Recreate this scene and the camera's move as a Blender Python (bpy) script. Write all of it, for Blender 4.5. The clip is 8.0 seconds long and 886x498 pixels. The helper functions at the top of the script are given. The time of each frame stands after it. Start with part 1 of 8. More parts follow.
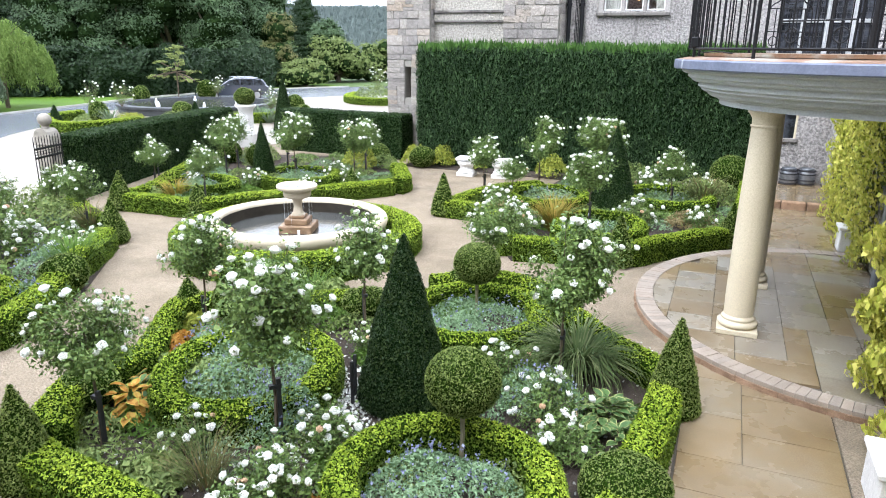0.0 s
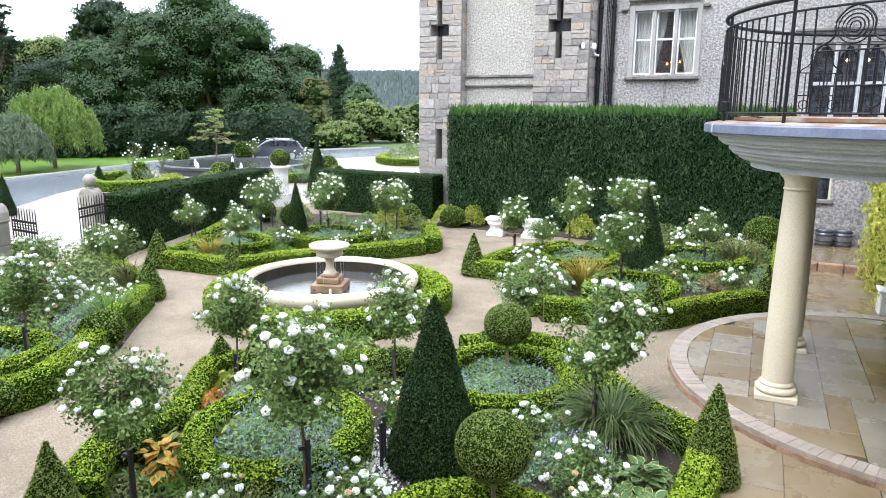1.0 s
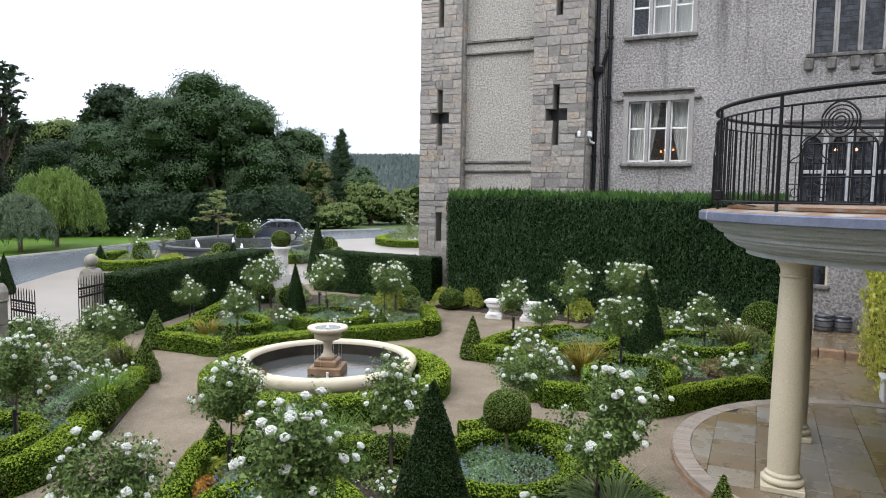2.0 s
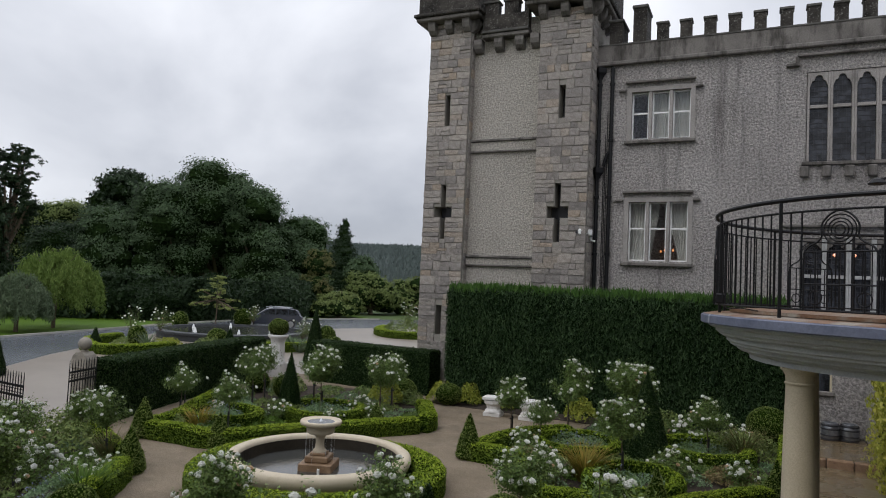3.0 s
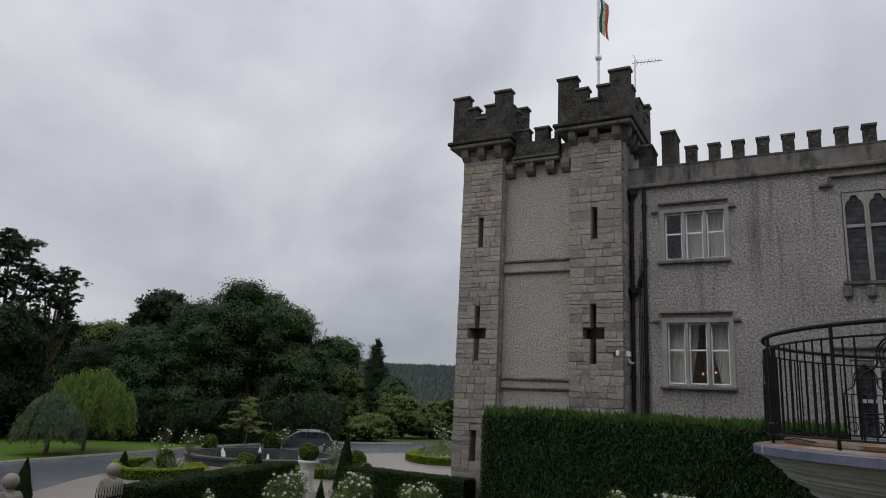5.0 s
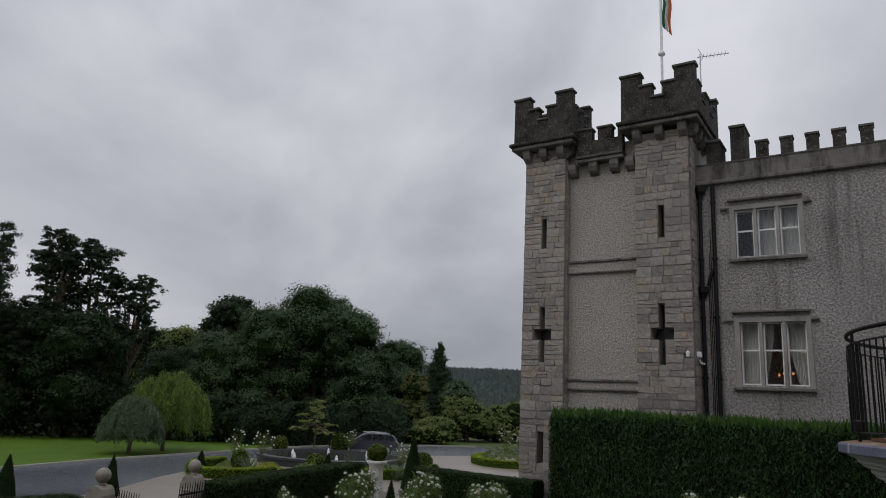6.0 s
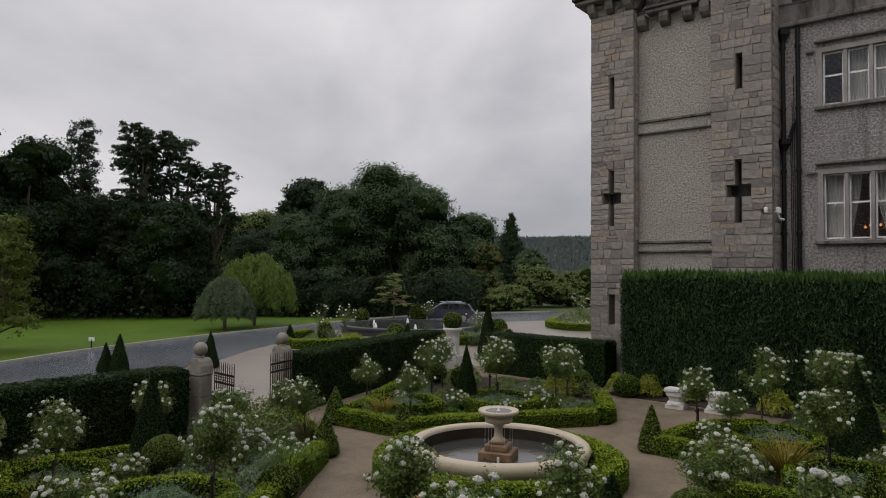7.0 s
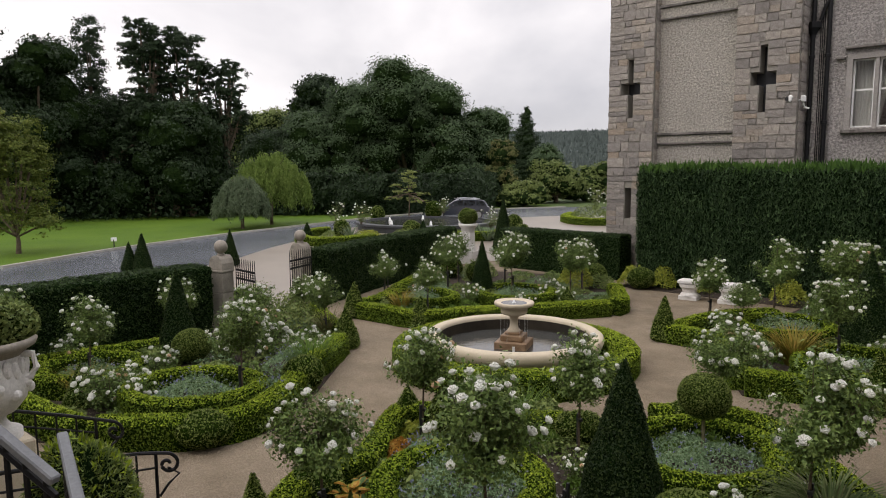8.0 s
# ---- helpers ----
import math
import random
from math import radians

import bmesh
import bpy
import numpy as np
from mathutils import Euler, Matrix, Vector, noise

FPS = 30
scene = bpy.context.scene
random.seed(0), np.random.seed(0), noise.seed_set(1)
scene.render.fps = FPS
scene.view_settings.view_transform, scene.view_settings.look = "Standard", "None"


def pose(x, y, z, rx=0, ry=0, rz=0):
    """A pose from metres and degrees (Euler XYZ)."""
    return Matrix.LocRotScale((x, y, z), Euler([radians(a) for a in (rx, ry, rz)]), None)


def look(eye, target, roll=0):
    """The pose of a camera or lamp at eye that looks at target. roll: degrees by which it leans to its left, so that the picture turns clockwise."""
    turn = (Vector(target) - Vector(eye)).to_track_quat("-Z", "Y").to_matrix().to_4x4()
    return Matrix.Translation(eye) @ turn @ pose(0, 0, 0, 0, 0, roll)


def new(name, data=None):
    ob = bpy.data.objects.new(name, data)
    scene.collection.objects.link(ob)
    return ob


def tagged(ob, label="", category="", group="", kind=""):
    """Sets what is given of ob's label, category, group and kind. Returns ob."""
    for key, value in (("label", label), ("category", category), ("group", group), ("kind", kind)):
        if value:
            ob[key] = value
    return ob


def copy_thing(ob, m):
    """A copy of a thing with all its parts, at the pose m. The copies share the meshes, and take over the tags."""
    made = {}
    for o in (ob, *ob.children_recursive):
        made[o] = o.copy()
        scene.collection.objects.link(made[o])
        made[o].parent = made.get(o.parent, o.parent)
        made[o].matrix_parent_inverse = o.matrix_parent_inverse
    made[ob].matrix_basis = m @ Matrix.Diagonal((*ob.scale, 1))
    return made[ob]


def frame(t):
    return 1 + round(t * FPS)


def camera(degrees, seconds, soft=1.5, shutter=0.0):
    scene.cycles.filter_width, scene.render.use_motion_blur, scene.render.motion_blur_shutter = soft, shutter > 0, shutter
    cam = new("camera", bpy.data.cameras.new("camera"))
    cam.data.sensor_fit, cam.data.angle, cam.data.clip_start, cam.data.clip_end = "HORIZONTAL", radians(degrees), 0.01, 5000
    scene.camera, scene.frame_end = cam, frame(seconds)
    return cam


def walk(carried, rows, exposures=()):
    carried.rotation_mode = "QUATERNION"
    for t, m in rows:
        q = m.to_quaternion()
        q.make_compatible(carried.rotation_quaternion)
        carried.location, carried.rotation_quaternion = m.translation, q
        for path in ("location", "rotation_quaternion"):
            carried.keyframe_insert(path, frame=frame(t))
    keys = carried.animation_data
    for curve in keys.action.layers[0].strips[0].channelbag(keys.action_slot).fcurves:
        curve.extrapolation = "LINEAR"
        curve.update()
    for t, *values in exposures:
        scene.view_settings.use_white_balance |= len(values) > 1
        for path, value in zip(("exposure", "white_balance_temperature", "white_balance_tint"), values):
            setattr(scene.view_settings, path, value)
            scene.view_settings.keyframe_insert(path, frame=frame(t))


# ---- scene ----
cam = camera(66.2, 8.0, soft=1.0)
PATH = [
    (0, (0.128, -0.235, 3.568), (-0.604, 1.539, 3.002), 0.6),
    (0.5, (0.129, -0.248, 3.58), (-0.66, 1.52, 3.079), 0.2),
    (1, (0.123, -0.274, 3.605), (-0.705, 1.502, 3.205), 0.4),
    (1.5, (0.132, -0.297, 3.629), (-0.707, 1.495, 3.334), 0.4),
    (2.8, (0.114, -0.329, 3.684), (-0.729, 1.484, 3.742), 2.1),
    (3, (0.105, -0.289, 3.693), (-0.744, 1.518, 3.797), 2.6),
    (3.5, (0.11, -0.316, 3.72), (-0.766, 1.469, 3.933), 2.4),
    (4, (0.088, -0.293, 3.727), (-0.812, 1.467, 4.027), 2.4),
    (4.5, (0.117, -0.28, 3.742), (-0.789, 1.459, 4.135), 2.8),
    (4.7, (0.098, -0.265, 3.768), (-0.809, 1.467, 4.191), 2.8),
    (5.8, (-0.001, -0.35, 3.666), (-1.045, 1.29, 4.135), 3.3),
    (6, (0.006, -0.425, 3.656), (-1.073, 1.198, 4.104), 3.05),
    (6.5, (0.016, -0.336, 3.661), (-1.163, 1.262, 3.902), 1.35),
    (7, (0.071, -0.293, 3.629), (-1.192, 1.256, 3.701), 0.5),
    (7.5, (0.039, -0.261, 3.605), (-1.254, 1.26, 3.495), 0.12),
    (8, (0.061, -0.294, 3.594), (-1.228, 1.219, 3.364), -0.32),
]
EXPOSURE = [(0.0, 2.02, 5900, 10), (0.5, 2.03, 5850, 10), (1.0, 1.97, 5850, 10), (1.5, 1.49, 5900, 10), (1.7, 1.37, 5960, 10), (2.8, 0.09, 6300, 11), (3.0, -0.03, 6300, 11), (3.5, -0.13, 6350, 12), (4.0, -0.38, 6350, 12),
            (4.5, -0.48, 6350, 12), (5.8, -0.62, 6350, 12), (6.0, -0.67, 6350, 12), (6.5, -0.63, 6400, 13), (7.0, -0.40, 6700, 14), (7.5, -0.04, 6800, 14), (8.0, 0.32, 6900, 15)]
walk(cam, [(t, look(eye, target, roll)) for t, eye, target, roll in PATH], EXPOSURE)

# ---- light ----
scene.view_settings.exposure = 0.0
SUN_EL, SUN_AZ = 52.0, 200.0
world = bpy.data.worlds.new("sky_world")
scene.world = world
world.use_nodes = True
wt = world.node_tree
wt.nodes.clear()


def wnode(kind, **props):
    n = wt.nodes.new(kind)
    for k, v in props.items():
        n.inputs[k].default_value = v
    return n


w_out, w_bg = wt.nodes.new("ShaderNodeOutputWorld"), wt.nodes.new("ShaderNodeBackground")
w_sky = wt.nodes.new("ShaderNodeTexSky")
w_sky.sky_type, w_sky.sun_disc = "NISHITA", False
w_sky.sun_elevation, w_sky.sun_rotation = radians(SUN_EL), radians(SUN_AZ)
w_co, w_map = wt.nodes.new("ShaderNodeTexCoord"), wt.nodes.new("ShaderNodeMapping")
w_map.inputs["Scale"].default_value = (1.3, 1.3, 1.9)
w_n1 = wnode("ShaderNodeTexNoise", Scale=1.5, Detail=6.0, Roughness=0.48, Distortion=0.25)
w_ramp = wt.nodes.new("ShaderNodeValToRGB")
w_ramp.color_ramp.elements[0].position, w_ramp.color_ramp.elements[0].color = 0.33, (0.42, 0.445, 0.50, 1)
w_ramp.color_ramp.elements[1].position, w_ramp.color_ramp.elements[1].color = 0.66, (0.98, 0.99, 1.02, 1)
w_scale = wt.nodes.new("ShaderNodeVectorMath")
w_scale.operation = "SCALE"
w_scale.inputs["Scale"].default_value = 0.10
w_mix = wt.nodes.new("ShaderNodeMix")
w_mix.data_type = "RGBA"
w_mix.inputs["Factor"].default_value = 0.93
wt.links.new(w_co.outputs["Generated"], w_map.inputs["Vector"])
wt.links.new(w_map.outputs["Vector"], w_n1.inputs["Vector"])
wt.links.new(w_n1.outputs["Fac"], w_ramp.inputs["Fac"])
wt.links.new(w_sky.outputs["Color"], w_scale.inputs[0])
wt.links.new(w_scale.outputs["Vector"], w_mix.inputs["A"])
wt.links.new(w_ramp.outputs["Color"], w_mix.inputs["B"])
w_sep, w_pow, w_mad = wt.nodes.new("ShaderNodeSeparateXYZ"), wt.nodes.new("ShaderNodeMath"), wt.nodes.new("ShaderNodeMath")
w_pow.operation, w_mad.operation = "POWER", "MULTIPLY_ADD"   # an overcast sky grows brighter towards the zenith
w_pow.inputs[1].default_value = 3.0
w_mad.inputs[1].default_value, w_mad.inputs[2].default_value = 1.7, 0.98
w_pow.use_clamp = True
w_mul = wt.nodes.new("ShaderNodeVectorMath")
w_mul.operation = "SCALE"
wt.links.new(w_co.outputs["Generated"], w_sep.inputs[0])
wt.links.new(w_sep.outputs["Z"], w_pow.inputs[0])
wt.links.new(w_pow.outputs[0], w_mad.inputs[0])
wt.links.new(w_mix.outputs["Result"], w_mul.inputs[0])
wt.links.new(w_mad.outputs[0], w_mul.inputs["Scale"])
wt.links.new(w_mul.outputs["Vector"], w_bg.inputs["Color"])
wt.links.new(w_bg.outputs["Background"], w_out.inputs["Surface"])
w_bg.inputs["Strength"].default_value = 1.0

sun = new("sun", bpy.data.lights.new("sun", "SUN"))
sun.data.energy, sun.data.angle, sun.data.color = 0.8, radians(45), (1.0, 0.96, 0.90)
sun.rotation_euler = (radians(90 - SUN_EL), 0, radians(180 - SUN_AZ))


# ---- materials ----
def material(name):
    m = bpy.data.materials.new(name)
    m.use_nodes = True
    nt = m.node_tree
    return m, nt, nt.nodes["Principled BSDF"]


def tex(nt, scale, detail=6.0, rough=0.6, kind="noise", stretch=None):
    co = nt.nodes.new("ShaderNodeTexCoord")
    mp = nt.nodes.new("ShaderNodeMapping")
    mp.inputs["Scale"].default_value = stretch or (1, 1, 1)
    nt.links.new(co.outputs["Object"], mp.inputs["Vector"])
    if kind == "noise":
        n = nt.nodes.new("ShaderNodeTexNoise")
        n.inputs["Detail"].default_value, n.inputs["Roughness"].default_value = detail, rough
        out = n.outputs["Fac"]
    else:
        n = nt.nodes.new("ShaderNodeTexVoronoi")
        out = n.outputs["Distance"]
    n.inputs["Scale"].default_value = scale
    nt.links.new(mp.outputs["Vector"], n.inputs["Vector"])
    return out


def ramp(nt, fac, stops):
    r = nt.nodes.new("ShaderNodeValToRGB")
    e = r.color_ramp.elements
    while len(e) < len(stops):
        e.new(0.5)
    for s, (p, c) in zip(e, stops):
        s.position, s.color = p, (*c, 1)
    nt.links.new(fac, r.inputs["Fac"])
    return r.outputs["Color"]


def blend(nt, a, b, fac, mode="MIX"):
    m = nt.nodes.new("ShaderNodeMix")
    m.data_type, m.blend_type = "RGBA", mode
    for sock, v in (("A", a), ("B", b)):
        if isinstance(v, tuple):
            m.inputs[sock].default_value = (*v, 1)
        else:
            nt.links.new(v, m.inputs[sock])
    if isinstance(fac, float):
        m.inputs["Factor"].default_value = fac
    else:
        nt.links.new(fac, m.inputs["Factor"])
    return m.outputs["Result"]


def bump(nt, bsdf, height, strength, dist):
    b = nt.nodes.new("ShaderNodeBump")
    b.inputs["Strength"].default_value, b.inputs["Distance"].default_value = strength, dist
    nt.links.new(height, b.inputs["Height"])
    nt.links.new(b.outputs["Normal"], bsdf.inputs["Normal"])


def object_random(nt):
    return nt.nodes.new("ShaderNodeObjectInfo").outputs["Random"]


def island_random(nt):
    return nt.nodes.new("ShaderNodeNewGeometry").outputs["Random Per Island"]


def leafy(name, dark, mid, light, rough=0.55, patch=2.0, thin=0.25):
    """Foliage: colour per leaf and in patches, a little light through the leaf."""
    m, nt, b = material(name)
    own = ramp(nt, island_random(nt), [(0.0, dark), (0.55, mid), (1.0, light)])
    big = ramp(nt, tex(nt, patch, 3.0), [(0.3, tuple(c * 0.7 for c in mid)), (0.7, light)])
    col = blend(nt, own, big, 0.3)
    nt.links.new(col, b.inputs["Base Color"])
    b.inputs["Roughness"].default_value = rough
    b.inputs["Specular IOR Level"].default_value = 0.12
    if thin:
        tr, mix = nt.nodes.new("ShaderNodeBsdfTranslucent"), nt.nodes.new("ShaderNodeMixShader")
        nt.links.new(col, tr.inputs["Color"])
        mix.inputs["Fac"].default_value = thin
        nt.links.new(b.outputs["BSDF"], mix.inputs[1])
        nt.links.new(tr.outputs["BSDF"], mix.inputs[2])
        nt.links.new(mix.outputs["Shader"], nt.nodes["Material Output"].inputs["Surface"])
    return m


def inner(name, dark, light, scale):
    """Inside of a bush: matt, mottled twigs and leaves, their shade put into a dark colour."""
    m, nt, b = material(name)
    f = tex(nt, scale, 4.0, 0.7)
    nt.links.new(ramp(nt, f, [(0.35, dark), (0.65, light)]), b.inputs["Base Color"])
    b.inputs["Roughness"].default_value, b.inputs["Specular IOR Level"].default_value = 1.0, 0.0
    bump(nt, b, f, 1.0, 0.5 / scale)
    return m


def rocky(name, stops, scale, fine, rough=0.85, bump_fine=0.4, bump_dist=0.01, per_piece=None, stain=None, kind="noise", spec=0.3, span=0.25, low=0.55):
    """Stone, gravel, render: coarse and fine variation, relief, optional colour per piece and stains."""
    m, nt, b = material(name)
    col = ramp(nt, tex(nt, scale), stops)
    f = tex(nt, fine, 8.0, 0.7, kind)
    col = blend(nt, col, ramp(nt, f, [(0.5 - span, (low, low, low)), (0.5 + span, (1.25, 1.25, 1.25))]), 0.6, "MULTIPLY")
    if per_piece:
        col = blend(nt, col, ramp(nt, object_random(nt), per_piece), 0.75, "MULTIPLY")
    if stain:
        s_scale, s_col, lo, hi, stretch = stain
        s = ramp(nt, tex(nt, s_scale, 6.0, 0.65, "noise", stretch), [(lo, (0, 0, 0)), (hi, (1, 1, 1))])
        col = blend(nt, col, s_col, s)
    nt.links.new(col, b.inputs["Base Color"])
    b.inputs["Roughness"].default_value, b.inputs["Specular IOR Level"].default_value = rough, spec
    bump(nt, b, f, bump_fine, bump_dist)
    return m


def plain(name, col, rough=0.5, metal=0.0, grain=30.0, amount=0.15):
    m, nt, b = material(name)
    lo, hi = tuple(c * (1 - amount) for c in col), tuple(min(1, c * (1 + amount)) for c in col)
    nt.links.new(ramp(nt, tex(nt, grain), [(0.3, lo), (0.7, hi)]), b.inputs["Base Color"])
    b.inputs["Roughness"].default_value, b.inputs["Metallic"].default_value = rough, metal
    bump(nt, b, tex(nt, grain * 2), 0.15, 0.003)
    return m


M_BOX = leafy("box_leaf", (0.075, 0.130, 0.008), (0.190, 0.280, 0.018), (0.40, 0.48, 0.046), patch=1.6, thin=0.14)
# older leaves of the hedge sides, with side shade put into the colour
M_BOXOLDSHADE = leafy("shaded_old_box_leaf", (0.026, 0.056, 0.006), (0.082, 0.142, 0.014), (0.21, 0.285, 0.035), patch=1.6, thin=0.12)
# near-black core colour stands for the shade in gaps between leaves
M_BOXCORE = inner("box_core_shade", (0.004, 0.009, 0.0015), (0.018, 0.036, 0.004), 45.0)
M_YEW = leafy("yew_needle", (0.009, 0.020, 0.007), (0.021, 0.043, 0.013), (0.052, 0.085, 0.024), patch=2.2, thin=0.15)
M_YEWCORE = inner("yew_core_shade", (0.003, 0.007, 0.002), (0.009, 0.020, 0.006), 40.0)
M_CYPRESS = leafy("cypress_spray", (0.005, 0.013, 0.005), (0.017, 0.040, 0.014), (0.080, 0.135, 0.052), patch=1.2, thin=0.15)
M_CYPTOP = leafy("cypress_tip", (0.035, 0.08, 0.02), (0.065, 0.14, 0.03), (0.12, 0.22, 0.05), patch=1.2, thin=0.3)
M_CONE = leafy("dark_cone_leaf", (0.007, 0.017, 0.006), (0.015, 0.032, 0.011), (0.048, 0.072, 0.018), patch=3.0, thin=0.1)
M_BALL = leafy("ball_leaf", (0.042, 0.068, 0.014), (0.112, 0.155, 0.034), (0.24, 0.28, 0.078), patch=5.0, thin=0.15)
M_ROSELEAF = leafy("rose_leaf", (0.028, 0.058, 0.014), (0.094, 0.155, 0.038), (0.22, 0.29, 0.088), rough=0.40, patch=2.5, thin=0.10)
M_PETAL = leafy("rose_petal", (0.74, 0.74, 0.69), (0.82, 0.82, 0.77), (0.86, 0.86, 0.82), rough=0.6, thin=0.3)
M_PETALOLD = leafy("faded_petal", (0.42, 0.24, 0.12), (0.55, 0.36, 0.22), (0.66, 0.50, 0.36), rough=0.7, thin=0.2)
M_NEPETA = leafy("catmint_leaf", (0.085, 0.150, 0.065), (0.165, 0.260, 0.130), (0.28, 0.375, 0.22), patch=4.0, thin=0.12)
M_BLUE = leafy("catmint_flower", (0.15, 0.16, 0.28), (0.22, 0.24, 0.36), (0.32, 0.33, 0.46), thin=0.2)
M_HERB = leafy("border_leaf", (0.064, 0.105, 0.030), (0.135, 0.185, 0.054), (0.26, 0.31, 0.10), patch=3.0, thin=0.12)
M_GOLDLEAF = leafy("golden_leaf", (0.11, 0.15, 0.016), (0.23, 0.27, 0.036), (0.42, 0.43, 0.08), patch=2.0)
M_IVY = leafy("golden_ivy_leaf", (0.20, 0.26, 0.024), (0.48, 0.49, 0.065), (0.72, 0.66, 0.19), rough=0.42, patch=1.5)
# darker ivy green that carries the shade deep inside the growth
M_IVYDEEP = leafy("shaded_ivy_leaf", (0.035, 0.050, 0.010), (0.070, 0.095, 0.018), (0.13, 0.16, 0.03), rough=0.5, patch=1.5)
M_RUST = leafy("autumn_leaf", (0.22, 0.085, 0.012), (0.42, 0.19, 0.03), (0.52, 0.34, 0.08), patch=4.0)
M_FERN = leafy("browning_fern", (0.13, 0.105, 0.045), (0.21, 0.165, 0.075), (0.33, 0.265, 0.14), patch=4.0)
M_GRASSY = leafy("sedge_blade", (0.022, 0.048, 0.010), (0.055, 0.098, 0.022), (0.20, 0.22, 0.10), rough=0.5, patch=3.0)
M_GRASSGOLD = leafy("flax_blade", (0.10, 0.12, 0.015), (0.22, 0.20, 0.035), (0.42, 0.25, 0.06), patch=3.0)
M_GRASSRED = leafy("bronze_blade", (0.06, 0.09, 0.025), (0.12, 0.15, 0.055), (0.24, 0.15, 0.07), patch=3.0)
M_GRASSGREEN = leafy("daylily_blade", (0.045, 0.09, 0.014), (0.085, 0.155, 0.025), (0.15, 0.23, 0.045), patch=3.0)
M_HOSTA = leafy("hosta_leaf", (0.045, 0.09, 0.028), (0.075, 0.135, 0.042), (0.12, 0.19, 0.065), rough=0.4, thin=0.2)
M_HOSTAEDGE = leafy("hosta_margin", (0.20, 0.23, 0.08), (0.28, 0.30, 0.11), (0.36, 0.36, 0.16), rough=0.45, thin=0.2)
# leaf green shifted towards blue, a little distance haze painted in
M_TREE = leafy("hazy_oak_leaf", (0.043, 0.071, 0.034), (0.060, 0.096, 0.044), (0.080, 0.122, 0.055), patch=0.12, thin=0.1)
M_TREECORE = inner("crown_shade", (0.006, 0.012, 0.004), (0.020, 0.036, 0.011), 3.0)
M_TREEBLUE = leafy("dark_tree_leaf", (0.013, 0.026, 0.011), (0.021, 0.038, 0.016), (0.034, 0.056, 0.024), patch=0.12, thin=0.12)
M_TREELIGHT = leafy("willow_leaf", (0.07, 0.12, 0.020), (0.135, 0.205, 0.042), (0.22, 0.29, 0.08), patch=0.3)
M_TREESILVER = leafy("silver_leaf", (0.07, 0.105, 0.055), (0.115, 0.16, 0.09), (0.18, 0.22, 0.13), patch=0.3)
M_TREEMID = leafy("mid_tree_leaf", (0.050, 0.080, 0.020), (0.085, 0.128, 0.036), (0.13, 0.175, 0.056), patch=0.2)
M_SALLOW = leafy("sallow_leaf", (0.095, 0.125, 0.034), (0.145, 0.185, 0.056), (0.20, 0.245, 0.084), patch=0.25)
M_MAPLE = leafy("maple_leaf", (0.048, 0.080, 0.014), (0.090, 0.130, 0.026), (0.175, 0.190, 0.042), patch=0.5)
M_SAPLING = leafy("sapling_leaf", (0.12, 0.15, 0.04), (0.19, 0.23, 0.07), (0.28, 0.31, 0.11), patch=0.5)
M_TREEGOLD = leafy("turning_leaf", (0.070, 0.092, 0.026), (0.112, 0.132, 0.044), (0.185, 0.150, 0.062), patch=0.3)
M_LAWN = rocky("lawn_grass", [(0.3, (0.048, 0.105, 0.001)), (0.7, (0.082, 0.150, 0.003))], 0.3, 25.0, 0.8, 0.6, 0.02)
M_FARGROUND = rocky("meadow", [(0.3, (0.045, 0.075, 0.02)), (0.7, (0.075, 0.11, 0.03))], 0.02, 4.0, 0.9, 0.4, 0.05)
# pale blue-grey wood: the haze of distance is mixed into the leaf colour
M_HILL = leafy("hazy_far_wood", (0.096, 0.118, 0.112), (0.106, 0.130, 0.121), (0.118, 0.145, 0.132), rough=0.9, patch=0.012, thin=0)
M_GRAVEL = rocky("path_gravel", [(0.3, (0.185, 0.146, 0.100)), (0.7, (0.285, 0.232, 0.168))], 0.9, 55.0, 0.85, 1.0, 0.015, None, (0.8, (0.125, 0.099, 0.072), 0.5, 0.8, (1, 1, 1)), "voronoi", spec=0.15)
M_COURT = rocky("forecourt_gravel", [(0.3, (0.205, 0.172, 0.140)), (0.7, (0.275, 0.234, 0.194))], 0.3, 90.0, 0.36, 0.15, 0.004, spec=0.5)
M_ROAD = rocky("wet_asphalt", [(0.3, (0.085, 0.094, 0.106)), (0.7, (0.140, 0.150, 0.168))], 0.25, 110.0, 0.26, 0.15, 0.003, None, (0.35, (0.055, 0.06, 0.066), 0.55, 0.72, (1, 1, 1)), spec=0.5)
M_KERB = rocky("kerb_stone", [(0.3, (0.30, 0.29, 0.25)), (0.7, (0.42, 0.40, 0.35))], 3.0, 60.0)
M_SOIL = rocky("bed_soil", [(0.3, (0.030, 0.022, 0.016)), (0.7, (0.062, 0.046, 0.034))], 6.0, 50.0, 0.9, 0.9, 0.03)
M_FLAG = rocky("sandstone_flag", [(0.3, (0.150, 0.104, 0.052)), (0.5, (0.205, 0.156, 0.094)), (0.7, (0.240, 0.200, 0.145))], 1.0, 60.0, 0.33, 0.25, 0.003,
               [(0.0, (0.80, 0.78, 0.76)), (0.5, (1.0, 0.94, 0.84)), (1.0, (0.93, 0.98, 1.05))], (1.4, (0.180, 0.122, 0.056), 0.52, 0.78, (1, 1, 1)), spec=0.5)
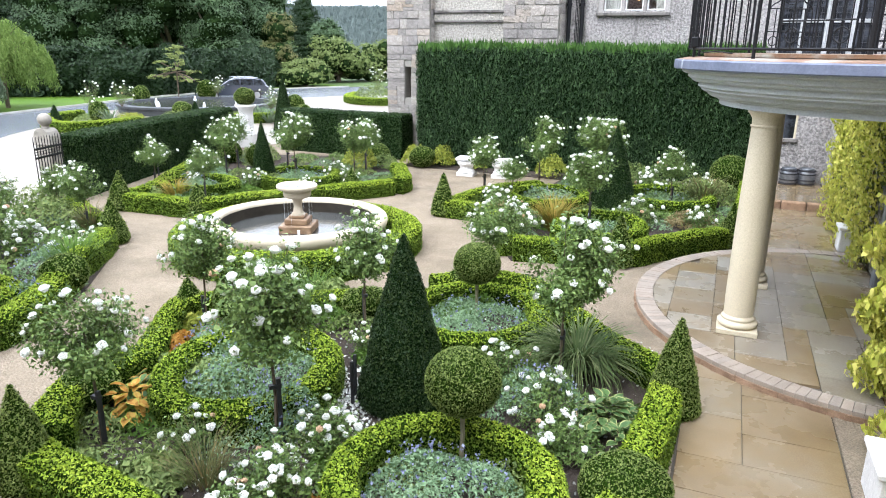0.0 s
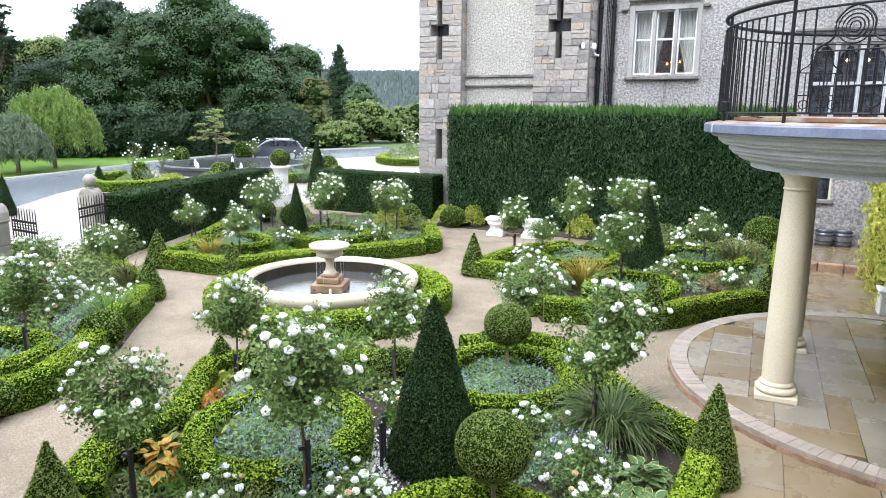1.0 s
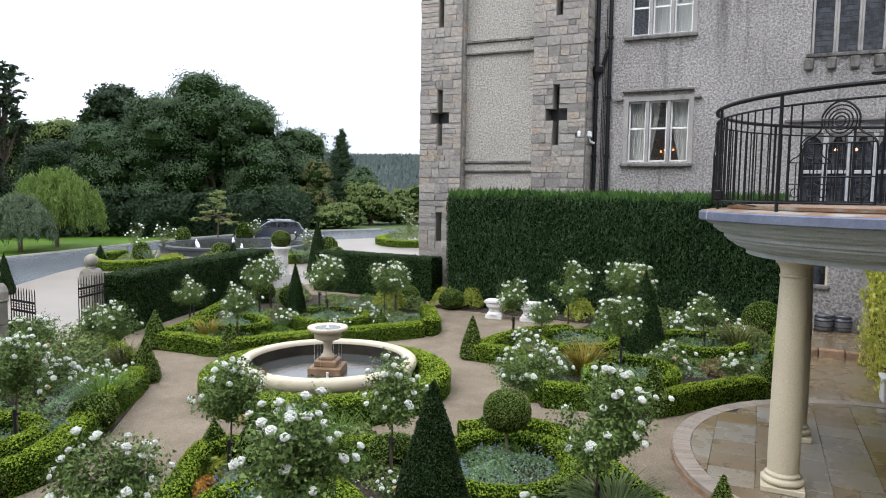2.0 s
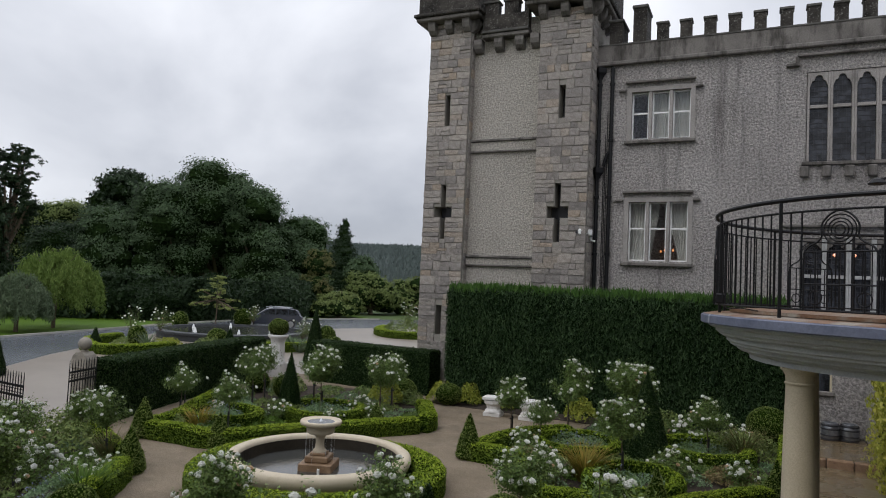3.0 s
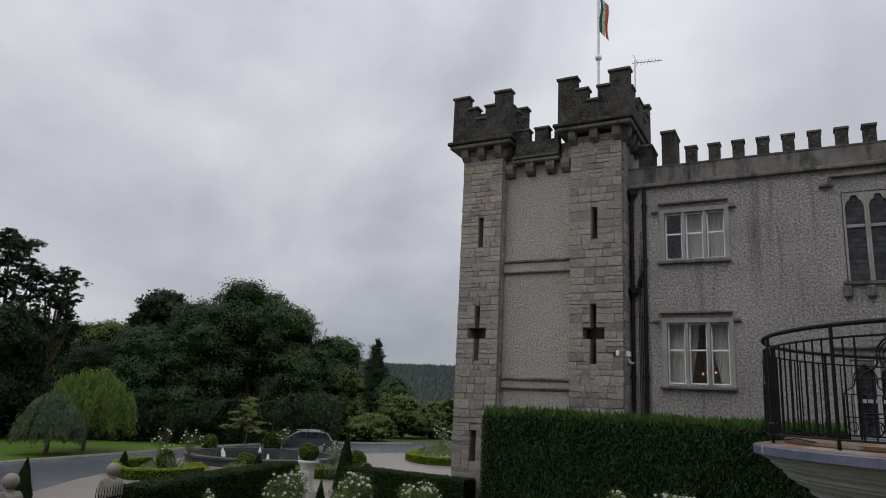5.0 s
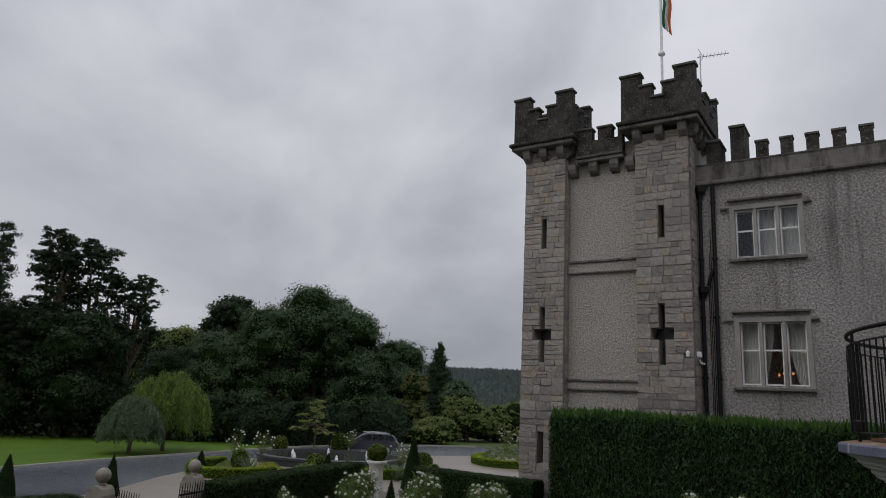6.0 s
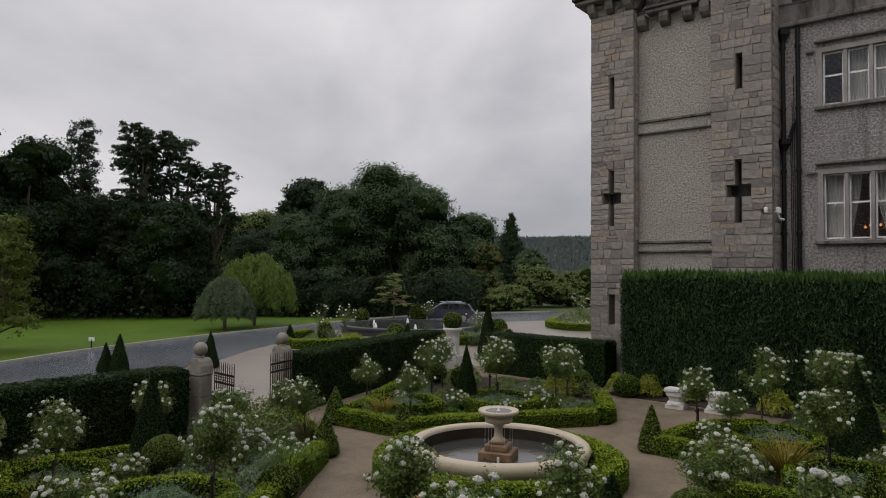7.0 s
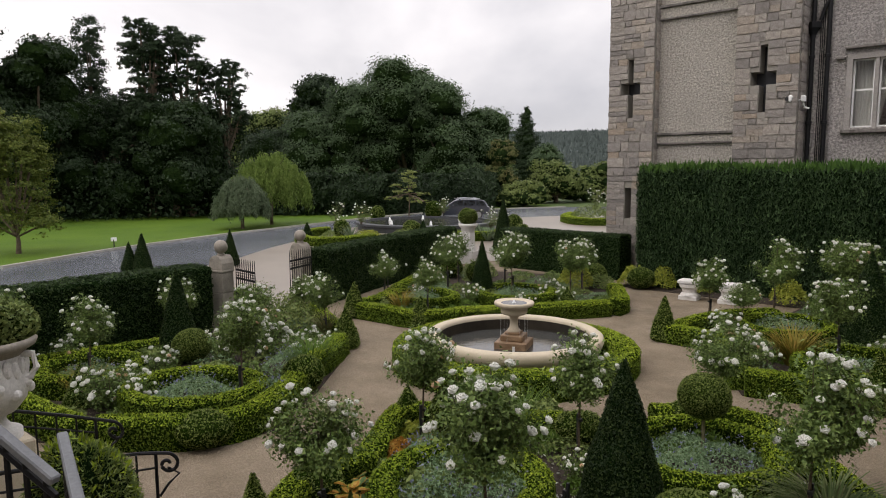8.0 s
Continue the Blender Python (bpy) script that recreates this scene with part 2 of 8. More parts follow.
M_FLAGGREY = rocky("grey_flag", [(0.3, (0.200, 0.168, 0.124)), (0.5, (0.242, 0.213, 0.168)), (0.7, (0.262, 0.240, 0.202))], 1.1, 40.0, 0.26, 0.2, 0.003,
                   [(0.0, (0.84, 0.84, 0.86)), (0.5, (1.0, 0.97, 0.92)), (1.0, (0.95, 0.97, 1.0))], (0.9, (0.225, 0.160, 0.080), 0.54, 0.76, (1, 1, 1)), spec=0.5)
for wet in (M_FLAG, M_FLAGGREY):   # wet patches shine, dry ones stay dull
    w_nt = wet.node_tree
    w_nt.links.new(ramp(w_nt, tex(w_nt, 1.3, 5.0, 0.6), [(0.38, (0.12, 0.12, 0.12)), (0.62, (0.42, 0.42, 0.42))]), w_nt.nodes["Principled BSDF"].inputs["Roughness"])
M_JOINT = rocky("mortar", [(0.3, (0.045, 0.037, 0.028)), (0.7, (0.085, 0.070, 0.052))], 5.0, 80.0)
M_SETT = rocky("sandstone_sett", [(0.3, (0.25, 0.208, 0.170)), (0.7, (0.35, 0.298, 0.25))], 4.0, 70.0, 0.5, 0.4, 0.004, [(0, (0.8, 0.8, 0.8)), (1, (1.1, 1.05, 1.0))])
M_RISER = rocky("rough_sandstone", [(0.3, (0.20, 0.125, 0.075)), (0.7, (0.38, 0.25, 0.165))], 9.0, 45.0, 0.8, 1.0, 0.02, [(0, (0.8, 0.8, 0.8)), (1, (1.15, 1.1, 1.05))])
M_STONE = rocky("granite_block", [(0.3, (0.305, 0.276, 0.250)), (0.7, (0.465, 0.428, 0.392))], 2.6, 30.0, 0.88, 1.0, 0.03,
                [(0.0, (0.62, 0.62, 0.64)), (0.25, (0.90, 0.89, 0.90)), (0.6, (1.12, 1.10, 1.08)), (0.8, (1.25, 1.22, 1.18)), (1.0, (1.20, 1.02, 0.82))], (0.9, (0.14, 0.133, 0.12), 0.58, 0.80, (1, 1, 0.35)), span=0.13, low=0.35)
M_STONEJOINT = rocky("granite_mortar", [(0.3, (0.24, 0.222, 0.195)), (0.7, (0.33, 0.31, 0.275))], 2.0, 60.0)
M_DARKSTONE = rocky("blackened_stone", [(0.3, (0.012, 0.0105, 0.009)), (0.7, (0.082, 0.073, 0.063))], 2.6, 16.0, 0.9, 1.0, 0.04, None, (20.0, (0.24, 0.235, 0.215), 0.58, 0.66, (1, 1, 1)))
M_CAP = rocky("lichen_cap", [(0.3, (0.055, 0.053, 0.047)), (0.7, (0.145, 0.14, 0.128))], 3.0, 30.0, 0.9, 0.6, 0.01)
M_DASH = rocky("pebble_dash", [(0.3, (0.43, 0.398, 0.376)), (0.7, (0.60, 0.562, 0.535))], 0.5, 15.0, 0.92, 1.0, 0.16, None, (1.1, (0.11, 0.103, 0.094), 0.56, 0.82, (2.6, 2.6, 0.16)), span=0.09, low=0.22)
M_DASHWARM = rocky("buff_render", [(0.3, (0.46, 0.425, 0.375)), (0.7, (0.57, 0.53, 0.47))], 0.5, 17.0, 0.92, 1.0, 0.09, None, (0.5, (0.24, 0.22, 0.19), 0.6, 0.9, (1.5, 1.5, 0.25)), span=0.11, low=0.25)
M_TRIM = rocky("weathered_trim", [(0.3, (0.135, 0.124, 0.113)), (0.7, (0.225, 0.207, 0.19))], 1.5, 30.0, 0.88, 0.6, 0.01, None, (1.6, (0.045, 0.041, 0.036), 0.48, 0.66, (1.6, 1.6, 0.4)), span=0.15)
M_SURROUND = rocky("window_stone", [(0.3, (0.26, 0.242, 0.225)), (0.7, (0.37, 0.345, 0.325))], 1.5, 30.0, 0.88, 0.6, 0.01, None, (1.6, (0.12, 0.112, 0.10), 0.56, 0.76, (1.6, 1.6, 0.4)), span=0.15)
M_POST = rocky("weathered_post_stone", [(0.3, (0.24, 0.215, 0.18)), (0.7, (0.36, 0.325, 0.275))], 4.0, 40.0, 0.85, 0.6, 0.006, None, (3.0, (0.15, 0.14, 0.115), 0.52, 0.75, (1, 1, 1)))
M_LIME = rocky("cream_limestone", [(0.3, (0.48, 0.41, 0.305)), (0.7, (0.585, 0.51, 0.385))], 2.0, 70.0, 0.7, 0.25, 0.003, None, (2.2, (0.34, 0.27, 0.18), 0.56, 0.8, (1, 1, 0.7)))
M_BROWNSTONE = rocky("stained_plinth", [(0.3, (0.16, 0.095, 0.05)), (0.7, (0.30, 0.20, 0.12))], 6.0, 50.0, 0.5, 0.4, 0.006)
M_COLUMN = rocky("cream_column_stone", [(0.3, (0.53, 0.455, 0.325)), (0.7, (0.61, 0.535, 0.395))], 0.9, 60.0, 0.6, 0.15, 0.002, None, (1.2, (0.46, 0.40, 0.30), 0.55, 0.9, (1, 1, 0.3)))
M_WHITESTONE = rocky("white_cast_stone", [(0.3, (0.60, 0.58, 0.55)), (0.7, (0.74, 0.72, 0.69))], 3.0, 40.0, 0.75, 0.4, 0.006, None, (3.0, (0.36, 0.33, 0.29), 0.6, 0.8, (1, 1, 1)))
M_CORNICE = rocky("painted_cornice", [(0.3, (0.42, 0.435, 0.445)), (0.7, (0.54, 0.555, 0.565))], 1.5, 50.0, 0.6, 0.2, 0.003, None, (2.0, (0.27, 0.28, 0.29), 0.58, 0.8, (1, 1, 3)))
M_BASIN = rocky("wet_basin_wall", [(0.3, (0.018, 0.015, 0.011)), (0.7, (0.045, 0.037, 0.027))], 4.0, 40.0, 0.35, 0.4, 0.006)
M_LEAD = rocky("blue_lead_edge", [(0.3, (0.11, 0.125, 0.18)), (0.7, (0.18, 0.195, 0.26))], 3.0, 30.0, 0.5, 0.3, 0.004, None, (4.0, (0.55, 0.56, 0.58), 0.62, 0.72, (1, 1, 0.4)))
M_TERRA = rocky("rusty_screed", [(0.3, (0.17, 0.085, 0.045)), (0.7, (0.30, 0.19, 0.115))], 2.0, 40.0, 0.4, 0.3, 0.005, None, (1.6, (0.36, 0.33, 0.28), 0.52, 0.65, (1, 1, 1)))
M_IRON = plain("black_iron", (0.008, 0.008, 0.009), 0.5, 0.0, 40, 0.3)
M_IRON.node_tree.nodes["Principled BSDF"].inputs["Specular IOR Level"].default_value = 0.25
M_STAKE = plain("black_stake", (0.013, 0.013, 0.014), 0.6)
M_BARK = rocky("bark", [(0.3, (0.075, 0.055, 0.038)), (0.7, (0.15, 0.115, 0.08))], 8.0, 60.0, 0.9, 0.8, 0.008)
M_GREENSTEM = rocky("pale_stem", [(0.3, (0.18, 0.16, 0.10)), (0.7, (0.28, 0.25, 0.16))], 8.0, 60.0, 0.8, 0.4, 0.004)
M_WHITEPAINT = plain("white_paint", (0.84, 0.84, 0.82), 0.45, 0, 12, 0.06)
M_GREYPAINT = plain("grey_window_paint", (0.36, 0.36, 0.35), 0.5, 0, 8, 0.2)
M_CURTAIN = leafy("net_curtain", (0.60, 0.59, 0.55), (0.68, 0.67, 0.63), (0.72, 0.71, 0.68), rough=0.9, thin=0.3)
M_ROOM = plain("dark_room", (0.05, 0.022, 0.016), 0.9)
M_GREYBOARD = rocky("grey_timber", [(0.3, (0.12, 0.127, 0.135)), (0.7, (0.20, 0.207, 0.215))], 3.0, 50.0, 0.6, 0.3, 0.003)
M_KEG = plain("keg_steel", (0.30, 0.31, 0.33), 0.35, 0.85, 14, 0.3)
M_KEGBAND = plain("keg_dark_band", (0.03, 0.03, 0.035), 0.5)
M_CARPAINT = plain("car_paint", (0.035, 0.042, 0.058), 0.12, 0.0, 4, 0.1)
M_CARPAINT.node_tree.nodes["Principled BSDF"].inputs["Coat Weight"].default_value = 1.0
M_TYRE = plain("tyre_rubber", (0.015, 0.015, 0.015), 0.8)
M_RIM = plain("alloy_rim", (0.42, 0.43, 0.45), 0.3, 0.9)
M_LAMPGLASS = plain("lamp_lens", (0.62, 0.64, 0.66), 0.12)
M_POOLSTONE = rocky("dark_pool_stone", [(0.3, (0.035, 0.038, 0.041)), (0.7, (0.072, 0.077, 0.082))], 2.0, 40.0, 0.45, 0.4, 0.006)
M_FLAGW, M_FLAGO, M_FLAGG = plain("flag_white", (0.55, 0.54, 0.52), 0.8), plain("flag_orange", (0.50, 0.13, 0.04), 0.8), plain("flag_green", (0.02, 0.13, 0.06), 0.8)


def glass_material(name, tint, rough=0.03):
    m, nt, b = material(name)
    b.inputs["Base Color"].default_value = (*tint, 1)
    b.inputs["Roughness"].default_value = rough
    b.inputs["Transmission Weight"].default_value = 1.0
    b.inputs["IOR"].default_value = 1.45
    return m


def dark_glass(name, col):
    m, nt, b = material(name)
    nt.links.new(ramp(nt, tex(nt, 4.5), [(0.42, tuple(c * 0.3 for c in col)), (0.6, tuple(c * 1.6 for c in col))]), b.inputs["Base Color"])
    b.inputs["Roughness"].default_value, b.inputs["Specular IOR Level"].default_value = 0.12, 0.35
    bump(nt, b, tex(nt, 6.0, 2.0), 0.05, 0.01)
    return m


M_GLASS = glass_material("window_glass", (0.93, 0.95, 0.95))
M_LEADED = dark_glass("leaded_glass", (0.035, 0.038, 0.045))
M_CARGLASS = dark_glass("car_glass", (0.02, 0.024, 0.028))


def water_material():
    m, nt, b = material("pool_water")
    b.inputs["Base Color"].default_value = (0.055, 0.056, 0.052, 1)
    b.inputs["Roughness"].default_value, b.inputs["Specular IOR Level"].default_value = 0.04, 1.0
    bump(nt, b, blend(nt, tex(nt, 4.0, 2.0), tex(nt, 16.0, 3.0), 0.5), 0.22, 0.03)
    return m


M_WATER = water_material()


def glow(name, col, power):
    m, nt, b = material(name)
    b.inputs["Emission Color"].default_value, b.inputs["Emission Strength"].default_value = (*col, 1), power
    return m


M_BULB = glow("warm_bulb", (1.0, 0.30, 0.07), 1.2)


# ---- shape helpers ----
rng = np.random.default_rng(7)


def raw_mesh(name, verts, faces, mat):
    """A mesh from arrays; faces all of one length, or a list of mixed ones."""
    me = bpy.data.meshes.new(name)
    me.from_pydata([tuple(v) for v in verts] if not isinstance(verts, np.ndarray) else verts.tolist(), [], faces if isinstance(faces, list) else faces.tolist())
    me.materials.append(mat)
    return me


def quads_mesh(name, verts, n, mat, idx=None, mats=None):
    """n quads of four own corners each, made fast."""
    me = bpy.data.meshes.new(name)
    me.vertices.add(4 * n)
    me.vertices.foreach_set("co", np.ascontiguousarray(verts, np.float32).ravel())
    me.loops.add(4 * n)
    me.loops.foreach_set("vertex_index", np.arange(4 * n, dtype=np.int32))
    me.polygons.add(n)
    me.polygons.foreach_set("loop_start", np.arange(0, 4 * n, 4, dtype=np.int32))
    me.materials.append(mat)
    for extra in mats or ():
        me.materials.append(extra)
    if idx is not None:
        me.polygons.foreach_set("material_index", idx.astype(np.int32))
    me.update(calc_edges=True)
    return me


def child(name, me, parent, label="", m=None):
    ob = new(name, me)
    if parent is not None:
        ob.parent = parent
    if m is not None:
        ob.matrix_basis = m
    if label:
        ob["label"] = label
    return ob


def thing(name, label, category, at=(0, 0, 0), rz=0.0, group="", kind=""):
    ob = new(name)
    ob.matrix_basis = pose(*at, 0, 0, rz)
    return tagged(ob, label, category, group, kind)


def part(name, bm, mat, parent, label="", m=None, smooth=False):
    me = bpy.data.meshes.new(name)
    bm.to_mesh(me)
    bm.free()
    me.materials.append(mat)
    if smooth:
        me.polygons.foreach_set("use_smooth", [True] * len(me.polygons))
    return child(name, me, parent, label, m)


def box_bm(x0, x1, y0, y1, z0, z1, bevel=0.0, bm=None):
    bm = bm or bmesh.new()
    r = bmesh.ops.create_cube(bm, size=1, matrix=Matrix.LocRotScale(((x0 + x1) / 2, (y0 + y1) / 2, (z0 + z1) / 2), None, (x1 - x0, y1 - y0, z1 - z0)))
    if bevel:
        edges = list({e for v in r["verts"] for e in v.link_edges})
        bmesh.ops.bevel(bm, geom=edges, offset=bevel, segments=1, affect="EDGES")
    return bm


def lathe_bm(profile, n=32, bm=None, at=(0, 0, 0)):
    """A turned body from (radius, z) pairs."""
    bm = bm or bmesh.new()
    rings = []
    for r, z in profile:
        rings.append([bm.verts.new((at[0] + r * math.cos(a), at[1] + r * math.sin(a), at[2] + z)) for a in (2 * math.pi * i / n for i in range(n))] if r > 1e-5
                     else [bm.verts.new((at[0], at[1], at[2] + z))])
    for a, b in zip(rings, rings[1:]):
        for i in range(n):
            j = (i + 1) % n
            f = [a[i % len(a)], a[j % len(a)], b[j % len(b)], b[i % len(b)]]
            f = list(dict.fromkeys(f))
            if len(f) > 2:
                bm.faces.new(f)
    return bm


def tube_bm(points, radius, n=8, bm=None, tip=None):
    """A round bar along points; radius may narrow to tip."""
    bm = bm or bmesh.new()
    pts = [Vector(p) for p in points]
    rings = []
    for i, p in enumerate(pts):
        d = (pts[min(i + 1, len(pts) - 1)] - pts[max(i - 1, 0)]).normalized()
        u = d.orthogonal().normalized()
        if abs(d.z) < 0.98:
            u = d.cross(Vector((0, 0, 1))).normalized()
        v = d.cross(u)
        r = radius if tip is None else radius + (tip - radius) * i / (len(pts) - 1)
        rings.append([bm.verts.new(p + r * (math.cos(a) * u + math.sin(a) * v)) for a in (2 * math.pi * k / n for k in range(n))])
    for a, b in zip(rings, rings[1:]):
        for i in range(n):
            bm.faces.new((a[i], a[(i + 1) % n], b[(i + 1) % n], b[i]))
    bm.faces.new(rings[0][::-1])
    bm.faces.new(rings[-1])
    return bm


def sample(verts, tris, n):
    """n random points on a surface, with normals."""
    a, b, c = verts[tris[:, 0]], verts[tris[:, 1]], verts[tris[:, 2]]
    cr = np.cross(b - a, c - a)
    area = np.linalg.norm(cr, axis=1) + 1e-12
    k = rng.choice(len(tris), n, p=area / area.sum())
    u, v = rng.random((2, n))
    flip = u + v > 1
    u, v = np.where(flip, 1 - u, u), np.where(flip, 1 - v, v)
    return a[k] + u[:, None] * (b - a)[k] + v[:, None] * (c - a)[k], (cr / area[:, None])[k]


def unit(v):
    return v / (np.linalg.norm(v, axis=-1, keepdims=True) + 1e-9)


def leaf_quads(p, n, size, aspect=0.55, spread=0.8, upward=0.0, vary=0.35, lie=0.0):
    """Corners of one pointed leaf a point: along a way that strays from the normal n, or lying roughly across n."""
    k = len(p)
    if lie:
        face = unit(n + lie * rng.normal(size=(k, 3)))
        side = unit(np.cross(rng.normal(size=(k, 3)) + (0, 0, upward), face))
        way = np.cross(face, side)
    else:
        way = unit(n + spread * rng.normal(size=(k, 3)) + (0, 0, upward))
        side = unit(np.cross(way, rng.normal(size=(k, 3))))
        face = np.cross(way, side)
    s = size * (1 + vary * rng.normal(size=(k, 1))).clip(0.4, 1.8)
    base = p - way * s * 0.25
    mid = base + way * s * 0.5 + face * s * 0.08
    return np.stack([base, mid + side * s * aspect * 0.5, base + way * s, mid - side * s * aspect * 0.5], 1)


def tris_mesh(name, corners, mat):
    """Single three-cornered leaves, made fast."""
    n = len(corners)
    me = bpy.data.meshes.new(name)
    me.vertices.add(3 * n)
    me.vertices.foreach_set("co", np.ascontiguousarray(corners, np.float32).ravel())
    me.loops.add(3 * n)
    me.loops.foreach_set("vertex_index", np.arange(3 * n, dtype=np.int32))
    me.polygons.add(n)
    me.polygons.foreach_set("loop_start", np.arange(0, 3 * n, 3, dtype=np.int32))
    me.materials.append(mat)
    me.update(calc_edges=True)
    return me


def foliage(name, p, n, size, mat, parent, label="", small=False, **kw):
    q = leaf_quads(p, n, size, **kw)
    if small:   # a broad foot and a tip
        half = (q[:, 1] - q[:, 3]) / 2
        return child(name, tris_mesh(name, np.stack([q[:, 0] + half, q[:, 2], q[:, 0] - half], 1), mat), parent, label)
    return child(name, quads_mesh(name, q, len(p), mat), parent, label)


def lump(v, amount, scale, seed=0.0):
    """Uneven offset along each vertex's direction from noise."""
    return np.array([noise.noise(Vector(q) * scale + Vector((seed, seed * 1.7, -seed))) for q in v]) * amount


def grid_tris(nu, nv, closed_v):
    faces = []
    for i in range(nu - 1):
        for j in range(nv if closed_v else nv - 1):
            a, b = i * nv + j, i * nv + (j + 1) % nv
            faces += [(a, b, b + nv), (a, b + nv, a + nv)]
    return np.array(faces)


def smooth_line(pts, step):
    """A rounded line through plan points, at even steps."""
    pts = np.array(pts, float)
    if len(pts) > 2:
        out = []
        ext = np.vstack([2 * pts[0] - pts[1], pts, 2 * pts[-1] - pts[-2]])
        for i in range(1, len(ext) - 2):
            p0, p1, p2, p3 = ext[i - 1:i + 3]
            for t in np.linspace(0, 1, 12, endpoint=False):
                out.append(0.5 * (2 * p1 + (p2 - p0) * t + (2 * p0 - 5 * p1 + 4 * p2 - p3) * t * t + (3 * p1 - p0 - 3 * p2 + p3) * t ** 3))
        pts = np.vstack([out, pts[-1:]])
    d = np.r_[0, np.cumsum(np.linalg.norm(np.diff(pts, axis=0), axis=1))]
    s = np.linspace(0, d[-1], max(3, int(d[-1] / step)))
    return np.stack([np.interp(s, d, pts[:, 0]), np.interp(s, d, pts[:, 1])], 1)


def hedge_shell(line, width, height, closed=False, round_top=0.06, wobble=0.03, seed=0.0, z0=0.0, lean=None):
    """Skin of a clipped hedge along a plan line: vertices, triangles, and which triangles are the top."""
    line = np.asarray(line, float)
    if closed:
        t = unit(np.roll(line, -1, 0) - np.roll(line, 1, 0))
    else:
        t = unit(np.gradient(line, axis=0))
    nrm = np.stack([-t[:, 1], t[:, 0]], 1)
    w, h, r = width / 2, height, round_top
    prof = [(-w, 0), (-w, 0.33 * h), (-w, 0.7 * h), (-w, h - r), (-w + r, h), (-0.33 * w, h), (0.33 * w, h), (w - r, h), (w, h - r), (w, 0.7 * h), (w, 0.33 * h), (w, 0)]
    ln, nn = (np.vstack([line, line[:1]]), np.vstack([nrm, nrm[:1]])) if closed else (line, nrm)
    v = np.array([[(*(p + o * q), z0 + z) for o, z in prof] for p, q in zip(ln, nn)])
    flat = v.reshape(-1, 3)
    off = np.array([noise.noise_vector(Vector(q) * 2.2 + Vector((seed, 0, 0))) for q in flat]) * wobble + np.array([noise.noise_vector(Vector(q) * 7 + Vector((0, seed, 0))) for q in flat]) * wobble * 0.5
    off[:, 2] *= 0.6
    flat = flat + off
    if closed:
        flat = flat.reshape(len(ln), -1, 3)
        flat[-1] = flat[0]
        flat = flat.reshape(-1, 3)
    tris = grid_tris(len(ln), len(prof), False)
    if not closed:
        k, m = len(prof), (len(ln) - 1) * len(prof)
        caps = [(0, i + 1, i) for i in range(1, k - 1)] + [(m, m + i, m + i + 1) for i in range(1, k - 1)]
        tris = np.vstack([tris, caps])
    return flat, tris[:, ::-1]


def box_hedge(name, line, width, height, density, leaf, label, closed=False, mat=None, core=None, round_top=0.06, wobble=0.03, seed=0.0, top=None, category="hedge", group="", z0=0.0, lie=0.45, upward=0.0, aspect=0.6):
    top_ob = thing(name, label, category, group=group)
    v, t = hedge_shell(line, width, height, closed, round_top, wobble, seed, z0)
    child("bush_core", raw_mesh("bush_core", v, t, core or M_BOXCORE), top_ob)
    a, b, c = v[t[:, 0]], v[t[:, 1]], v[t[:, 2]]
    area = np.linalg.norm(np.cross(b - a, c - a), axis=1).sum() / 2
    p, n = sample(v, t, int(area * density * 2.0))
    kw = dict(small=True, lie=lie + 0.2, upward=upward, aspect=aspect * 1.1)
    out = p + n * leaf * rng.uniform(-0.45, 0.6, (len(p), 1))
    if mat:
        foliage("leaves", out, n, leaf * 0.70, mat, top_ob, **kw)
    else:
        # tops bright, sides dark: leaf age, with light and shade put into the colour
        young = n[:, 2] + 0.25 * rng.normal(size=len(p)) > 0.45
        foliage("leaves", out[~young], n[~young], leaf * 0.70, M_BOXOLDSHADE, top_ob, "older mid-green side leaves, shade in the colour", **kw)
        foliage("young_leaves", out[young], n[young], leaf * 0.70, M_BOX, top_ob, "bright yellow-green young leaves, top light in the colour", **kw)
    if top:
        sel = n[:, 2] > 0.6
        q = p[sel]
        q = q[rng.choice(len(q), min(len(q), top[1]), replace=False)]
        foliage("shoot_fringe", q + (0, 0, 0.04), np.tile((0, 0, 1.0), (len(q), 1)), top[0], top[2], top_ob, "pale upright new shoots", spread=0.35, aspect=0.16)
    return top_ob


def turned_shell(profile, n=28, wob=0.03, seed=0.0, scale=3.0):
    rings = []
    for r, z in profile:
        a = np.linspace(0, 2 * np.pi, n, endpoint=False)
        rings.append(np.stack([r * np.cos(a), r * np.sin(a), np.full(n, z)], 1))
    v = np.vstack(rings)
    rad = unit(v * (1, 1, 0.3))
    v = v + rad * lump(v, wob, scale, seed)[:, None]
    return v, grid_tris(len(profile), n, True)


def clipped(name, at, profile, leaf, count, mat, core, label, category="topiary", wob=0.03, seed=0.0, stem=None, lift=0.0, group="", lie=0.42):
    """A clipped shrub from a turned profile, with or without a stem."""
    ob = thing(name, label, category, at, group=group)
    v, t = turned_shell([(r, z + lift) for r, z in profile], wob=wob, seed=seed)
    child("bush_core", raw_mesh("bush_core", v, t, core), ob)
    count = int(count * 1.8)
    p, n = sample(v, t, count)
    foliage("leaves", p + n * leaf * rng.uniform(-0.35, 0.5, (count, 1)), n, leaf * 0.76, mat, ob, small=True, lie=lie + 0.2, aspect=0.75)
    if stem:
        r, z = stem
        part("stem", tube_bm([(0, 0, 0), (0.01, 0, z * 0.5), (0, 0, z)], r, 8), M_GREENSTEM, ob, "bare pale stem")
    return ob


